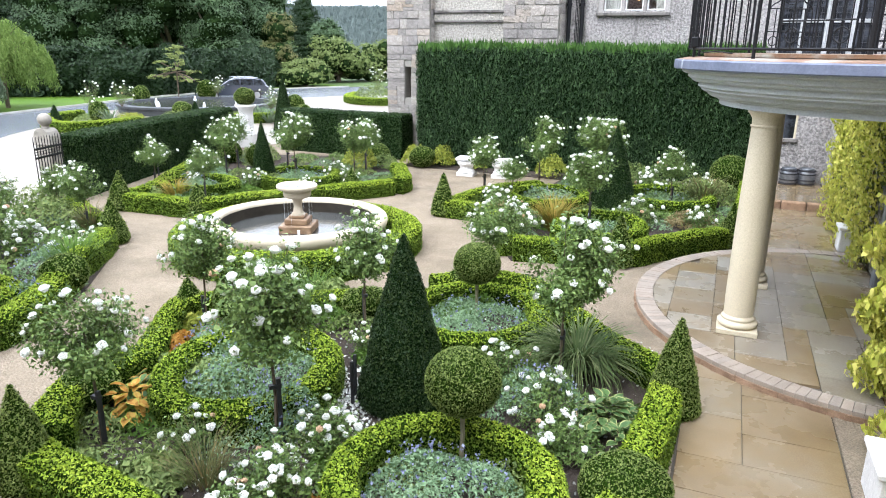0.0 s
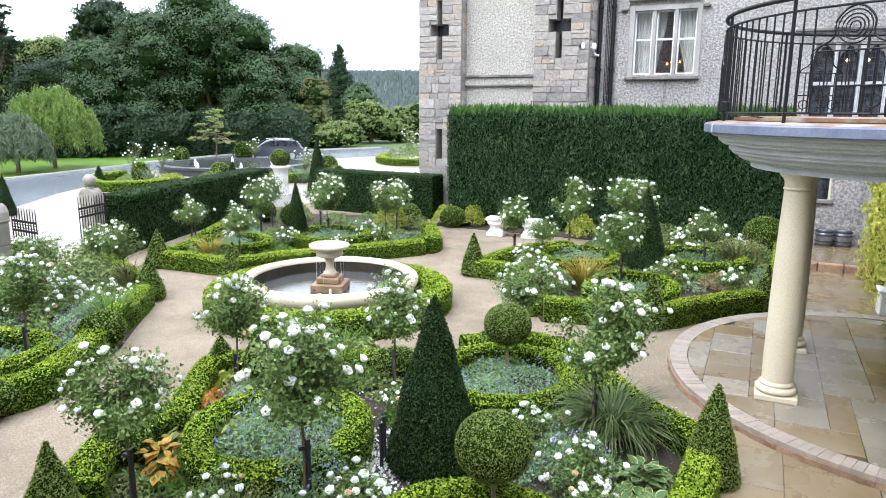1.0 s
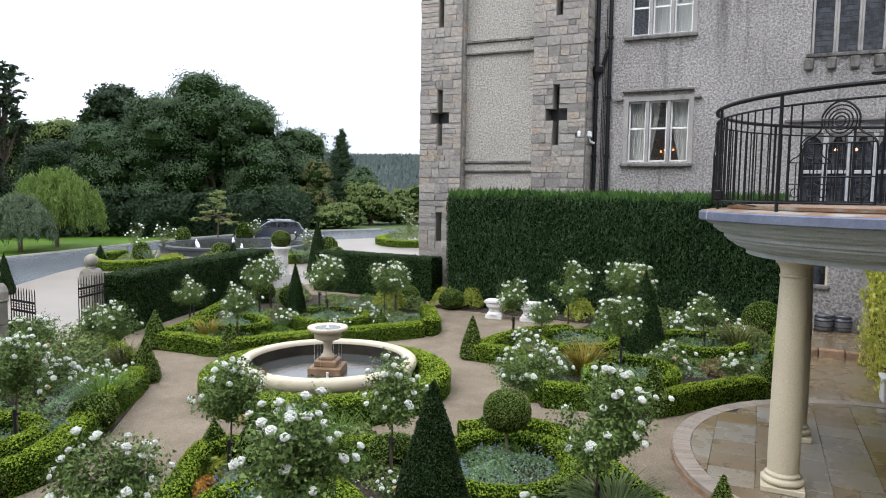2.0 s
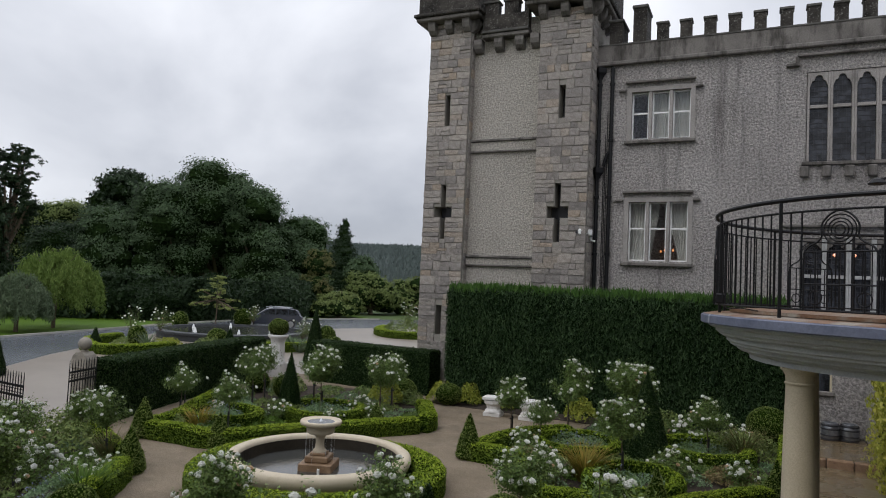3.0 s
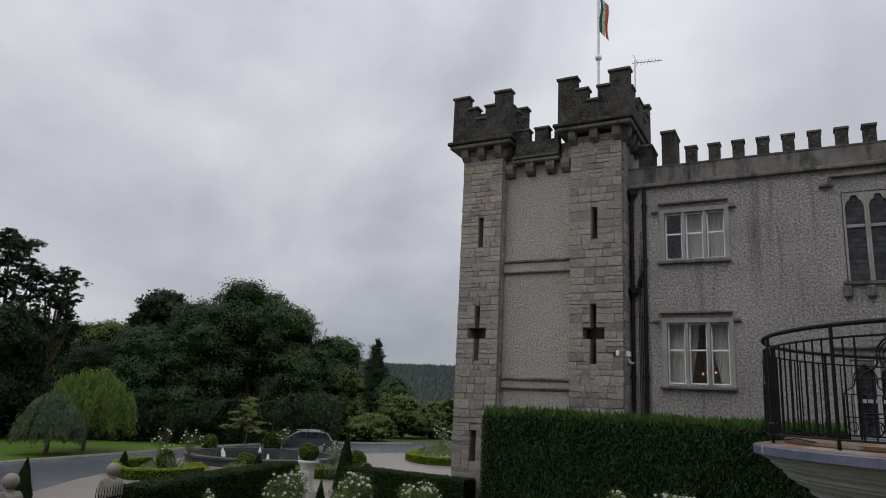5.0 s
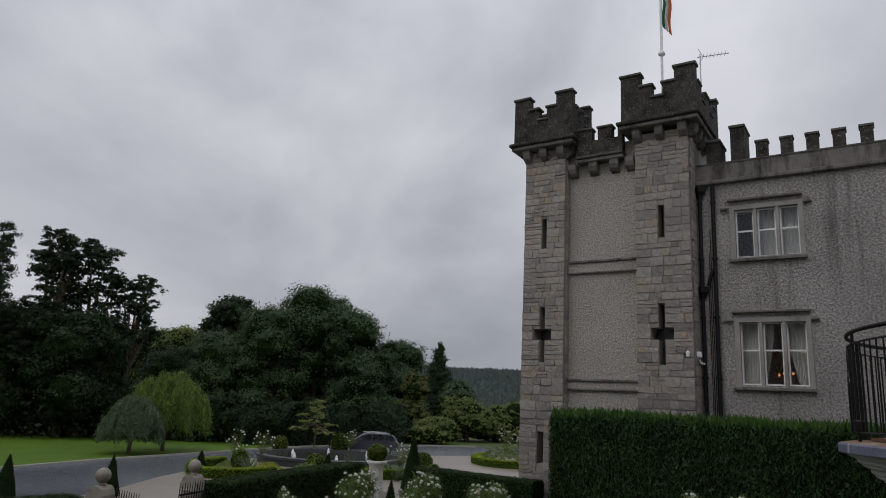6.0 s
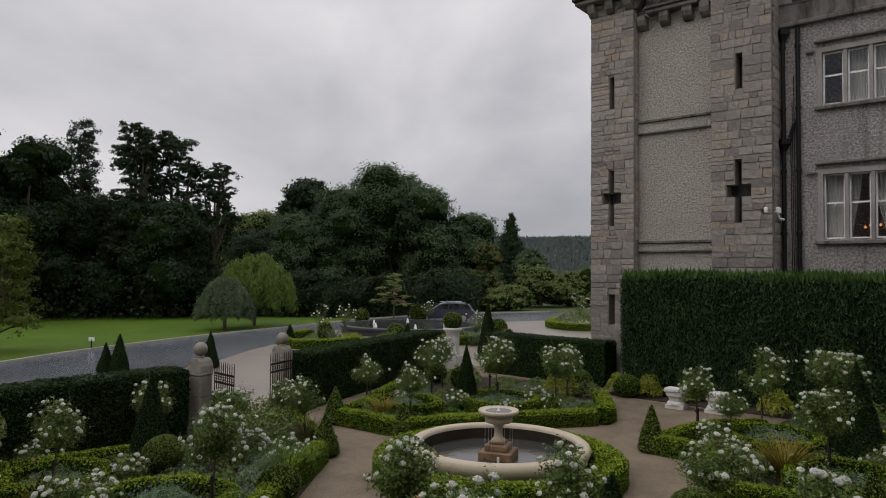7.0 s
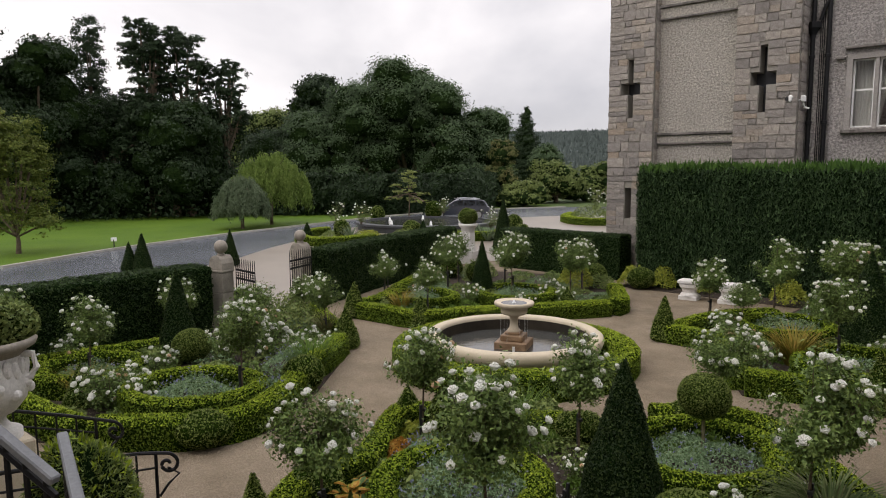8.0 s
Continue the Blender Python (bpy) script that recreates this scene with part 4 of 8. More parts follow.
def square_window(name, x0, x1, z0, z1, label, curtained, lamps):
    w = thing(name, label, "window", kind="structure")
    t = 0.10
    part("surround", box_bm(x0 - 0.12, x0 + 0.02, YM - 0.03, YM + 0.2, z0 - 0.06, z1 + 0.14), M_SURROUND, w)
    part("surround", box_bm(x1 - 0.02, x1 + 0.12, YM - 0.03, YM + 0.2, z0 - 0.06, z1 + 0.14), M_SURROUND, w)
    part("lintel", box_bm(x0 + 0.022, x1 - 0.022, YM - 0.03, YM + 0.2, z1, z1 + 0.14), M_SURROUND, w)
    part("sill", box_bm(x0 - 0.18, x1 + 0.14, YM - 0.14, YM + 0.25, z0 - 0.16, z0 - 0.062, 0.015), M_TRIM, w)
    hood(name, x0 - 0.17, x1 + 0.12, z1 + 0.27, w)
    lw = (x1 - x0 - 0.04 - 2 * t) / 3
    for k in range(3):
        a = x0 + 0.02 + k * (lw + t)
        b = a + lw
        if k:
            part("mullion", box_bm(a - t, a, YM - 0.01, YM + 0.2, z0 - 0.06, z1, 0.012), M_SURROUND, w)
        y, f = YM + 0.14, 0.045
        zm = z0 + 0.54 * (z1 - z0)
        frame_ob = part("casement", box_bm(a, a + f, y, y + 0.05, z0, z1), M_WHITEPAINT, w, "white painted casement")
        for bx in ((b - f, b, z0, z1), (a + f + 0.001, b - f - 0.001, z0, z0 + f), (a + f + 0.001, b - f - 0.001, z1 - f, z1), (a + f + 0.001, b - f - 0.001, zm, zm + 0.05)):
            part("rail", box_bm(bx[0], bx[1], y, y + 0.05, bx[2], bx[3]), M_WHITEPAINT, frame_ob)
        pane = part("pane", box_bm(a + f, b - f, y + 0.02, y + 0.026, z0 + f, z1 - f), M_GLASS, frame_ob)
        pane.visible_shadow = False
    part("room", wall_box(x0 - 0.6, x1 + 0.6, YM + 0.62, YM + 4.0, z0 - 0.9, z1 + 0.5), M_ROOM, w, "dark red-brown room behind the glass")
    if curtained == 1:
        curtain(w, x0 + 0.02, x0 + 0.70, z0, z1, YM + 0.4, 0.12)
        curtain(w, x0 + 0.62, x0 + 0.92, z0, z1, YM + 0.45, 0.26)
        curtain(w, x1 - 0.70, x1 - 0.02, z0, z1, YM + 0.4, -0.40)
    else:
        curtain(w, x0 + 0.65, x0 + 1.22, z0, z1, YM + 0.4, 0.05)
        curtain(w, x1 - 0.62, x1 - 0.02, z0, z1, YM + 0.4, -0.05)
    for k in range(lamps):
        part("candle_bulb", lathe_bm([(0.0, -0.04), (0.032, -0.02), (0.036, 0.01), (0.0, 0.07)], 8, at=(x0 + 0.84 + 0.13 * k, YM + 1.6, z0 + 0.40 + 0.05 * (k % 2))), M_BULB, w, "glowing warm candle bulb")
    return w


def wall_box(x0, x1, y0, y1, z0, z1):
    """A room shell open to the front."""
    bm = bmesh.new()
    v = [bm.verts.new((x, y, z)) for z in (z0, z1) for y in (y0, y1) for x in (x0, x1)]
    for f in ((0, 1, 3, 2), (4, 6, 7, 5), (2, 3, 7, 6), (0, 2, 6, 4), (1, 5, 7, 3)):
        bm.faces.new([v[i] for i in f])
    return bm


square_window("window_1", *SQUARE[0], "three-light stone-mullioned window with white casements and drawn net curtains", 1, 4)
square_window("window_2", *SQUARE[1], "three-light stone-mullioned window with white casements and plain blinds", 2, 0)


def arch_points(cx, w, z_spring, rise, n=24):
    """A pointed trefoil-like head from left to right."""
    pts = []
    for k in range(n + 1):
        f = -1 + 2 * k / n
        pts.append((cx + f * w / 2, z_spring + rise * (1 - abs(f) ** 2.4) - 0.085 * math.exp(-((abs(f) - 0.52) / 0.13) ** 2)))
    return pts


def gothic_window(name, x0, x1, z0, z1, lights, transom, label, stone, white=False):
    """A row of pointed lights with leaded panes, as one stone frame."""
    w = thing(name, label, "window", kind="structure")
    lw = (x1 - x0) / lights
    bar = M_GREYPAINT if white else stone
    spring = z1 - 0.42
    for k in range(lights):
        a, b = x0 + k * lw, x0 + (k + 1) * lw
        cx, inner = (a + b) / 2, lw - 0.13
        pts = arch_points(cx, inner, spring, 0.34)
        bm = bmesh.new()
        rows = []
        for y in (YM + 0.02, YM + 0.2):
            head = [bm.verts.new((x, y, z)) for x, z in pts]
            cap = [bm.verts.new((x, y, z1)) for x, _ in pts]
            rows.append((head, cap))
            for i in range(len(pts) - 1):
                bm.faces.new((head[i], head[i + 1], cap[i + 1], cap[i]))
        for i in range(len(pts) - 1):
            bm.faces.new((rows[0][0][i + 1], rows[0][0][i], rows[1][0][i], rows[1][0][i + 1]))
        bmesh.ops.recalc_face_normals(bm, faces=bm.faces)
        part("arched_head", bm, stone, w)
        part("mullion", box_bm(a, a + 0.065, YM + 0.0, YM + 0.22, z0, z1, 0.012), bar, w)
        part("mullion", box_bm(b - 0.065, b - 0.001, YM + 0.0, YM + 0.22, z0, z1, 0.012), bar, w)
        if transom:
            part("transom", box_bm(a + 0.066, b - 0.066, YM + 0.03, YM + 0.2, transom, transom + 0.1, 0.012), bar, w)
        pane = part("pane", box_bm(a + 0.066, b - 0.066, YM + 0.12, YM + 0.13, z0, z1 - 0.09), M_LEADED, w, "dark leaded glass")
        bm = bmesh.new()
        z = z0 + 0.05
        while z < z1 - 0.2:
            box_bm(a + 0.07, b - 0.07, YM + 0.105, YM + 0.118, z, z + 0.012, bm=bm)
            z += 0.155
        for f in (0.25, 0.5, 0.75):
            box_bm(a + 0.066 + (lw - 0.13) * f - 0.006, a + 0.066 + (lw - 0.13) * f + 0.006, YM + 0.105, YM + 0.117, z0, z1 - 0.12, bm=bm)
        part("lead_cames", bm, M_KEGBAND, pane)
    return w


gw = gothic_window("window_3", 1.22, 3.6, 7.72, 10.33, 4, 9.28, "tall four-light gothic window with cusped heads and leaded glass", M_SURROUND)
hood("window_3", 0.95, 3.9, 10.80, gw, False)
part("hood_stop", box_bm(0.66, 1.02, YM - 0.16, YM - 0.003, 10.52, 10.62, 0.02), M_TRIM, gw)
part("hood_drop", box_bm(0.90, 1.0, YM - 0.12, YM - 0.003, 10.625, 10.80, 0.01), M_TRIM, gw)
part("sill", box_bm(1.1, 3.75, YM - 0.10, YM + 0.1, 7.60, 7.70, 0.015), M_TRIM, gw)
for k in range(5):
    part("bracket", box_bm(1.06 + 0.56 * k, 1.30 + 0.56 * k, YM - 0.14, YM - 0.004, 7.24, 7.58, 0.04), M_TRIM, gw)
hw = gothic_window("window_4", 1.12, 3.53, 3.32, 5.48, 4, 4.35, "ground-floor gothic window with pale grey mullions and dark leaded glass", M_TRIM, True)
hood("window_4", 0.64, 4.0, 5.80, hw, False)
for k in range(2):
    part("lamp_bulb", lathe_bm([(0.0, -0.05), (0.05, 0), (0.0, 0.06)], 8, at=(1.98 + 0.5 * k, YM + 0.09, 5.02)), M_BULB, hw, "warm lamp glowing in the window")


def downpipe(name, x, y, z0, z1, hoppers, label):
    ob = thing(name, label, "drainpipe")
    part("pipe", tube_bm([(x, y, z0), (x, y, z1)], 0.062, 10), M_IRON, ob)
    z = z0 + 1.2
    while z < z1:
        part("collar", lathe_bm([(0.062, -0.05), (0.085, -0.04), (0.085, 0.04), (0.062, 0.05)], 10, at=(x, y, z)), M_IRON, ob)
        z += 1.85
    for h in hoppers:
        part("hopper_head", lathe_bm([(0.06, -0.25), (0.12, -0.1), (0.20, 0.0), (0.20, 0.16), (0.17, 0.16)], 4, at=(x, y, h)), M_IRON, ob)
    return ob


downpipe("drainpipe", -4.80, YM - 0.09, 0.0, 11.0, (10.85, 7.55), "black cast-iron drainpipe with square hopper heads")
p = downpipe("drainpipe", -4.40, YM - 0.09, 0.0, 11.0, (), "thin black cast-iron drainpipe on the castle wall")
part("branch_pipe", tube_bm([(-4.40, YM - 0.09, 8.3), (-4.52, YM - 0.11, 8.1), (-4.62, YM - 0.11, 7.75)], 0.05, 8), M_IRON, p)
for k in range(3):
    part("cable", tube_bm([(-4.62 + 0.05 * k, YM - 0.03, 0.0), (-4.6 + 0.05 * k, YM - 0.035, 3.0), (-4.62 + 0.045 * k, YM - 0.03, 8.0 + 0.8 * k)], 0.012, 5), M_IRON, p)

cc = thing("security_camera", "white bullet security camera on a bracket", "security camera", (-4.90, YT + 0.35, 5.46), -40)
cc.scale = (1.15, 1.15, 1.15)
part("housing", box_bm(-0.09, 0.09, -0.42, 0.05, 0.0, 0.17, 0.03), M_WHITEPAINT, cc)
part("bracket", tube_bm([(0, 0, 0), (0, 0.06, -0.12), (0.0, 0.18, -0.14)], 0.03, 8), M_WHITEPAINT, cc)
part("lens", lathe_bm([(0.0, 0), (0.05, 0), (0.05, 0.02), (0, 0.02)], 10), M_KEGBAND, cc, "", Matrix.Translation((0, -0.43, 0.08)) @ Matrix.Rotation(radians(90), 4, "X"))

fp = thing("flagpole", "white flagpole with a ball and a limp tricolour flag", "flagpole", (-6.36, 23.4, 13.4))
part("pole", tube_bm([(0, 0, 0), (0, 0, 7.4)], 0.05, 8), M_WHITEPAINT, fp)
part("ball", lathe_bm(ball_profile(0.13), 12, at=(0, 0, 3.55)), M_WHITEPAINT, fp)
for k, m in enumerate((M_FLAGG, M_FLAGW, M_FLAGO)):
    bm = bmesh.new()
    grid = [[bm.verts.new((0.06 + 0.11 * k + 0.11 * i / 3 + 0.02 * math.sin(j), 0.05 * math.sin(i * 2 + k + j * 0.7), 6.3 - 0.22 * j - 0.05 * (i + 3 * k))) for i in range(4)] for j in range(8)]
    for j in range(7):
        for i in range(3):
            bm.faces.new((grid[j][i], grid[j + 1][i], grid[j + 1][i + 1], grid[j][i + 1]))
    part("flag_stripe", bm, m, fp, smooth=True)

an = thing("tv_aerial", "rooftop television aerial on a thin mast", "aerial", (-4.75, 22.3, 15.35), 20)
part("mast", tube_bm([(0, 0, -0.9), (0, 0, 0.75)], 0.02, 6), M_RIM, an)
part("boom", tube_bm([(-0.1, 0, 0.62), (0.95, 0, 0.72)], 0.015, 6), M_RIM, an)
for k in range(7):
    part("element", tube_bm([(0.1 + 0.12 * k, -0.16, 0.64 + 0.012 * k), (0.1 + 0.12 * k, 0.16, 0.64 + 0.012 * k)], 0.008, 5), M_RIM, an)
part("reflector", tube_bm([(-0.05, 0, 0.35), (0.1, 0, 0.62), (-0.05, 0, 0.95)], 0.012, 5), M_RIM, an)

# castle depth and roofs, closed behind
tagged(part("castle_core", box_bm(-10.6, 9.0, 24.0, 33.0, 0, 11.5), M_DASH, None), "plain castle block behind the front walls", "wall", "", "structure")
tagged(part("roof", box_bm(-10.6, 9.0, 22.41, 24.0, 11.3, 11.5), M_LEAD, None), "flat leaded castle roof", "roof", "", "structure")
tagged(part("wall_tower_back", box_bm(-10.73, -4.95, 23.8, 24.0, 0, 12.9), M_STONEJOINT, None), "back wall of the stone tower", "wall", "", "structure")


# ---- wing, patio and balcony ----
PX, PY, PATIO_R = 2.33, 10.03, 3.20
CX, CY, SLAB_R = 2.10, 9.85, 2.74
XW = 2.55
wing = tagged(part("wall_wing", box_bm(2.1, 2.5, 4.2, 8.4, 0, 3.3), M_GREYBOARD, None), "grey rendered wing wall grown over with golden ivy", "wall", "", "structure")
tagged(part("wall_wing", box_bm(XW, XW + 0.4, 11.4, 19.6, 0, 3.3), M_DASH, None), "grey roughcast wing wall grown over with golden ivy", "wall", "", "structure")
tagged(part("wall_wing", box_bm(XW + 1.2, XW + 1.5, 8.4, 11.4, 0, 3.3), M_GREYBOARD, None), "grey recessed garden entrance wall", "wall", "", "structure")
for y in (8.42, 11.18):
    tagged(part("door_pilaster", box_bm(XW - 0.14, XW + 0.2, y, y + 0.2, 0.15, 3.0, 0.02), M_GREYBOARD, None), "grey painted pilaster of the garden entrance", "pilaster", "", "structure")
annex = wall_with_openings("wall_annex", 0.9, 9.0, 0.0, 3.35, 19.62, 0.5, [(1.35, 1.78, 1.42, 2.2)], M_DASH, "grey roughcast annex wall with a small window")
kw = thing("window_5", "small dark timber window with a stone sill", "window", kind="structure")
part("window_frame", box_bm(1.35, 1.40, 19.66, 19.74, 1.42, 2.2), M_COLUMN, kw)
part("window_frame", box_bm(1.73, 1.78, 19.66, 19.74, 1.42, 2.2), M_COLUMN, kw)
part("pane", box_bm(1.40, 1.73, 19.70, 19.71, 1.42, 2.2), M_LEADED, kw)
part("window_sill", box_bm(1.3, 1.84, 19.52, 19.7, 1.33, 1.415, 0.01), M_TRIM, kw)
tagged(part("roof_annex", box_bm(0.9, 9.0, 19.6, 21.79, 3.352, 3.45), M_LEAD, None), "flat leaded annex roof", "roof", "", "structure")
tagged(part("roof_wing", box_bm(XW - 0.1, 9.0, 4.2, 19.59, 3.302, 3.42), M_LEAD, None), "flat terrace roof over the wing", "roof", "", "structure")
tagged(part("wall_wing_upper", box_bm(6.5, 7.0, -3.0, 19.6, 0, 10.0), M_DASH, None), "tall grey castle wing wall", "wall", "", "structure")
tagged(part("wall_south", box_bm(-12.0, 6.5, -4.5, -4.0, 0, 10.0), M_DASH, None), "tall grey castle wall behind the stair", "wall", "", "structure")

# flat floors under the flags
bm = lathe_bm([(0.0, 0.0), (PATIO_R - 0.06, 0.0), (PATIO_R - 0.06, 0.118), (0.0, 0.118)], 64, at=(PX, PY, 0.0))
patio = tagged(part("pavement_patio", bm, M_JOINT, None), "raised semicircular patio of wet buff sandstone flags", "patio", "", "structure")
walk_near = tagged(part("pavement_near", box_bm(0.02, 1.45, -3.9, 9.0, -0.01, 0.024), M_JOINT, None), "wet buff sandstone flagged path", "paving", "", "structure")
walk_far = tagged(part("pavement_far", box_bm(1.0, 2.54, 11.5, 16.75, 0.0, 0.117), M_JOINT, None), "flagged path beyond the patio", "paving", "", "structure")
walk_step = tagged(part("pavement_step", box_bm(0.92, 2.54, 16.9, 19.61, 0.0, 0.285), M_JOINT, None), "raised flagged step before the annex", "paving", "", "structure")


def clip_poly(poly, inside, cut):
    out = []
    for i, p in enumerate(poly):
        q = poly[(i + 1) % len(poly)]
        a, b = inside(p), inside(q)
        if a:
            out.append(p)
        if a != b:
            out.append(cut(p, q))
    return out


def clip_disc(poly, cx, cy, r, n=40):
    for k in range(n):
        a = 2 * math.pi * k / n
        nx, ny = math.cos(a), math.sin(a)
        dist = lambda p: (p[0] - cx) * nx + (p[1] - cy) * ny - r
        poly = clip_poly(poly, lambda p: dist(p) <= 0, lambda p, q: tuple(np.array(p) + (np.array(q) - np.array(p)) * dist(p) / (dist(p) - dist(q))))
        if len(poly) < 3:
            return []
    return poly


def slab_piece(name, poly, z0, z1, mat, parent, gap=0.005):
    c = np.mean(poly, axis=0)
    poly = [c + (np.array(p) - c) * (1 - gap / max(0.1, np.linalg.norm(np.array(p) - c))) for p in poly]
    bm = bmesh.new()
    low = [bm.verts.new((*p, z0)) for p in poly]
    top = [bm.verts.new((*p, z1 - 0.004)) for p in poly]
    inn = [bm.verts.new((*(c + (p - c) * (1 - 0.003 / max(0.1, np.linalg.norm(p - c)))), z1)) for p in poly]
    for a, b in ((low, top), (top, inn)):
        for i in range(len(poly)):
            j = (i + 1) % len(poly)
            bm.faces.new((a[i], a[j], b[j], b[i]))
    bm.faces.new(inn)
    bmesh.ops.recalc_face_normals(bm, faces=bm.faces)
    return part(name, bm, mat, parent)


rnd = random.Random(4)


def flag_rows(x0, x1, y0, y1, sizes, unit_len=0.28):
    """Flags of mixed size fitted together on a small grid, as random coursed paving."""
    nx_, ny_ = int(round((x1 - x0) / unit_len)), int(round((y1 - y0) / unit_len))
    ux, uy = (x1 - x0) / nx_, (y1 - y0) / ny_
    taken, out = set(), []
    for j in range(ny_):
        for i in range(nx_):
            if (i, j) in taken:
                continue
            w, d = rnd.choice(sizes)
            w, d = min(w, nx_ - i), min(d, ny_ - j)
            while w > 1 and any((i + q, j) in taken for q in range(w)):
                w -= 1
            if i + w == nx_ - 1 and (nx_ - 1, j) not in taken:
                w += 1
            for q in range(w):
                for v in range(d):
                    taken.add((i + q, j + v))
            out.append([(x0 + i * ux, y0 + j * uy), (x0 + (i + w) * ux, y0 + j * uy), (x0 + (i + w) * ux, y0 + (j + d) * uy), (x0 + i * ux, y0 + (j + d) * uy)])
    return out


MIXED = ((2, 3), (3, 2), (2, 4), (3, 4), (2, 2), (3, 3), (2, 3), (3, 2))
LARGE = ((3, 2), (4, 2), (2, 2), (3, 3), (2, 3), (5, 2))
for poly in flag_rows(-0.9, 2.5, 6.8, 12.9, MIXED):
    poly = clip_disc(poly, PX, PY, PATIO_R - 0.25)
    if len(poly) > 2 and abs(sum(p[0] * q[1] - q[0] * p[1] for p, q in zip(poly, poly[1:] + poly[:1]))) > 0.05:
        cx_, cy_ = np.mean(poly, axis=0)
        slab_piece("flagstone", poly, 0.112, 0.15, M_FLAGGREY if (cx_ > 0.55 and 7.8 < cy_ < 11.9) != (rnd.random() < 0.22) else M_FLAG, patio)
for poly in flag_rows(0.04, 1.44, -3.8, 9.0, LARGE):
    cx_, cy_ = np.mean(poly, axis=0)
    if (cx_ - PX) ** 2 + (cy_ - PY) ** 2 > (PATIO_R - 0.6) ** 2:
        slab_piece("flagstone", poly, 0.02, 0.034, M_FLAG, walk_near)
for poly in flag_rows(1.0, 2.5, 12.7, 16.7, LARGE):
    slab_piece("flagstone", poly, 0.11, 0.135, M_FLAG, walk_far)
for poly in flag_rows(0.95, 2.5, 16.95, 19.6, LARGE):
    slab_piece("flagstone", poly, 0.28, 0.30, M_FLAG, walk_step)
for k in range(3):
    part("step_stone", box_bm(0.95 + 0.52 * k, 1.45 + 0.52 * k, 16.76, 16.94, 0.1, 0.30, 0.02), M_RISER, walk_step)
# ring of setts and the rough riser below it
n_sett = 104
for k in range(n_sett):
    a0, a1 = radians(80 + 200 * k / n_sett) + 0.0004, radians(80 + 200 * (k + 1) / n_sett) - 0.0004
    ring = lambda r, a: (PX + r * math.cos(a), PY + r * math.sin(a))
    lift = 0.148 + rnd.uniform(0, 0.006)
    slab_piece("sett", [ring(PATIO_R - 0.245, a0), ring(PATIO_R, a0), ring(PATIO_R, a1), ring(PATIO_R - 0.245, a1)], 0.10, lift, M_SETT, patio, 0.002)
    if k % 3 == 2:
        continue
    a0, a1 = radians(80 + 200 * (k - k % 3 + 1.5 * (k % 3)) / n_sett), radians(80 + 200 * (k - k % 3 + 1.5 * (k % 3) + 1.5) / n_sett)
    o = rnd.uniform(-0.012, 0.015)
    slab_piece("riser_stone", [ring(PATIO_R - 0.1, a0), ring(PATIO_R + 0.01 + o, a0), ring(PATIO_R + 0.01 + rnd.uniform(-0.012, 0.015), a1), ring(PATIO_R - 0.1, a1)], -0.01, 0.098, M_RISER, patio, 0.001)


def column(at, label):
    ob = thing("column", label, "column", at, group="columns under the balcony", kind="structure")
    part("plinth", box_bm(-0.24, 0.24, -0.24, 0.24, 0.0, 0.07, 0.008), M_COLUMN, ob)
    part("base", lathe_bm([(0.2, 0.07), (0.235, 0.09), (0.24, 0.12), (0.225, 0.15), (0.2, 0.155), (0.2, 0.175), (0.205, 0.18), (0.19, 0.2), (0.176, 0.22)], 40), M_COLUMN, ob, smooth=True)
    part("shaft", lathe_bm([(0.176, 0.22), (0.18, 0.5), (0.178, 0.95), (0.171, 1.5), (0.158, 2.1), (0.145, 2.55), (0.145, 2.57), (0.158, 2.575), (0.158, 2.595), (0.145, 2.60)], 40), M_COLUMN, ob, smooth=True)
    part("capital", lathe_bm([(0.145, 2.60), (0.15, 2.67), (0.18, 2.72), (0.205, 2.74), (0.205, 2.76)], 40), M_COLUMN, ob, smooth=True)
    return ob


col_a = column((0.53, 8.68, 0.15), "tapered cream stone column on the wet patio")
copy_thing(col_a, pose(0.72, 10.72, 0.15))

bal = thing("balcony", "rounded stone balcony with stepped grey cornice and rusty floor", "balcony", (CX, CY, 0), kind="structure")
Z = 2.91
part("soffit", lathe_bm([(0.0, Z), (SLAB_R - 0.62, Z), (SLAB_R - 0.62, Z + 0.06), (0.0, Z + 0.06)], 72), M_CORNICE, bal)
for r, z0, z1 in ((0.56, 0.062, 0.10), (0.46, 0.102, 0.16), (0.37, 0.162, 0.20), (0.33, 0.202, 0.28), (0.24, 0.282, 0.32), (0.19, 0.322, 0.39), (0.10, 0.392, 0.44)):
    part("cornice_step", lathe_bm([(0.0, Z + z0), (SLAB_R - r - 0.03, Z + z0), (SLAB_R - r, Z + z0 + 0.02), (SLAB_R - r, Z + z1), (0.0, Z + z1)], 72), M_CORNICE, bal)
part("lead_edge", lathe_bm([(0.0, Z + 0.442), (SLAB_R - 0.01, Z + 0.442), (SLAB_R, Z + 0.455), (SLAB_R, Z + 0.545), (SLAB_R - 0.02, Z + 0.56), (0.0, Z + 0.56)], 72), M_LEAD, bal, "streaked blue-grey lead edge")
part("screed", lathe_bm([(SLAB_R - 0.6, Z + 0.562), (SLAB_R - 0.04, Z + 0.562), (SLAB_R - 0.16, Z + 0.585), (SLAB_R - 0.6, Z + 0.60)], 72), M_TERRA, bal, "rust-stained sloping screed")
part("floor", lathe_bm([(0.0, Z + 0.60), (SLAB_R - 0.36, Z + 0.60), (SLAB_R - 0.36, Z + 0.64), (0.0, Z + 0.64)], 72), M_TERRA, bal)

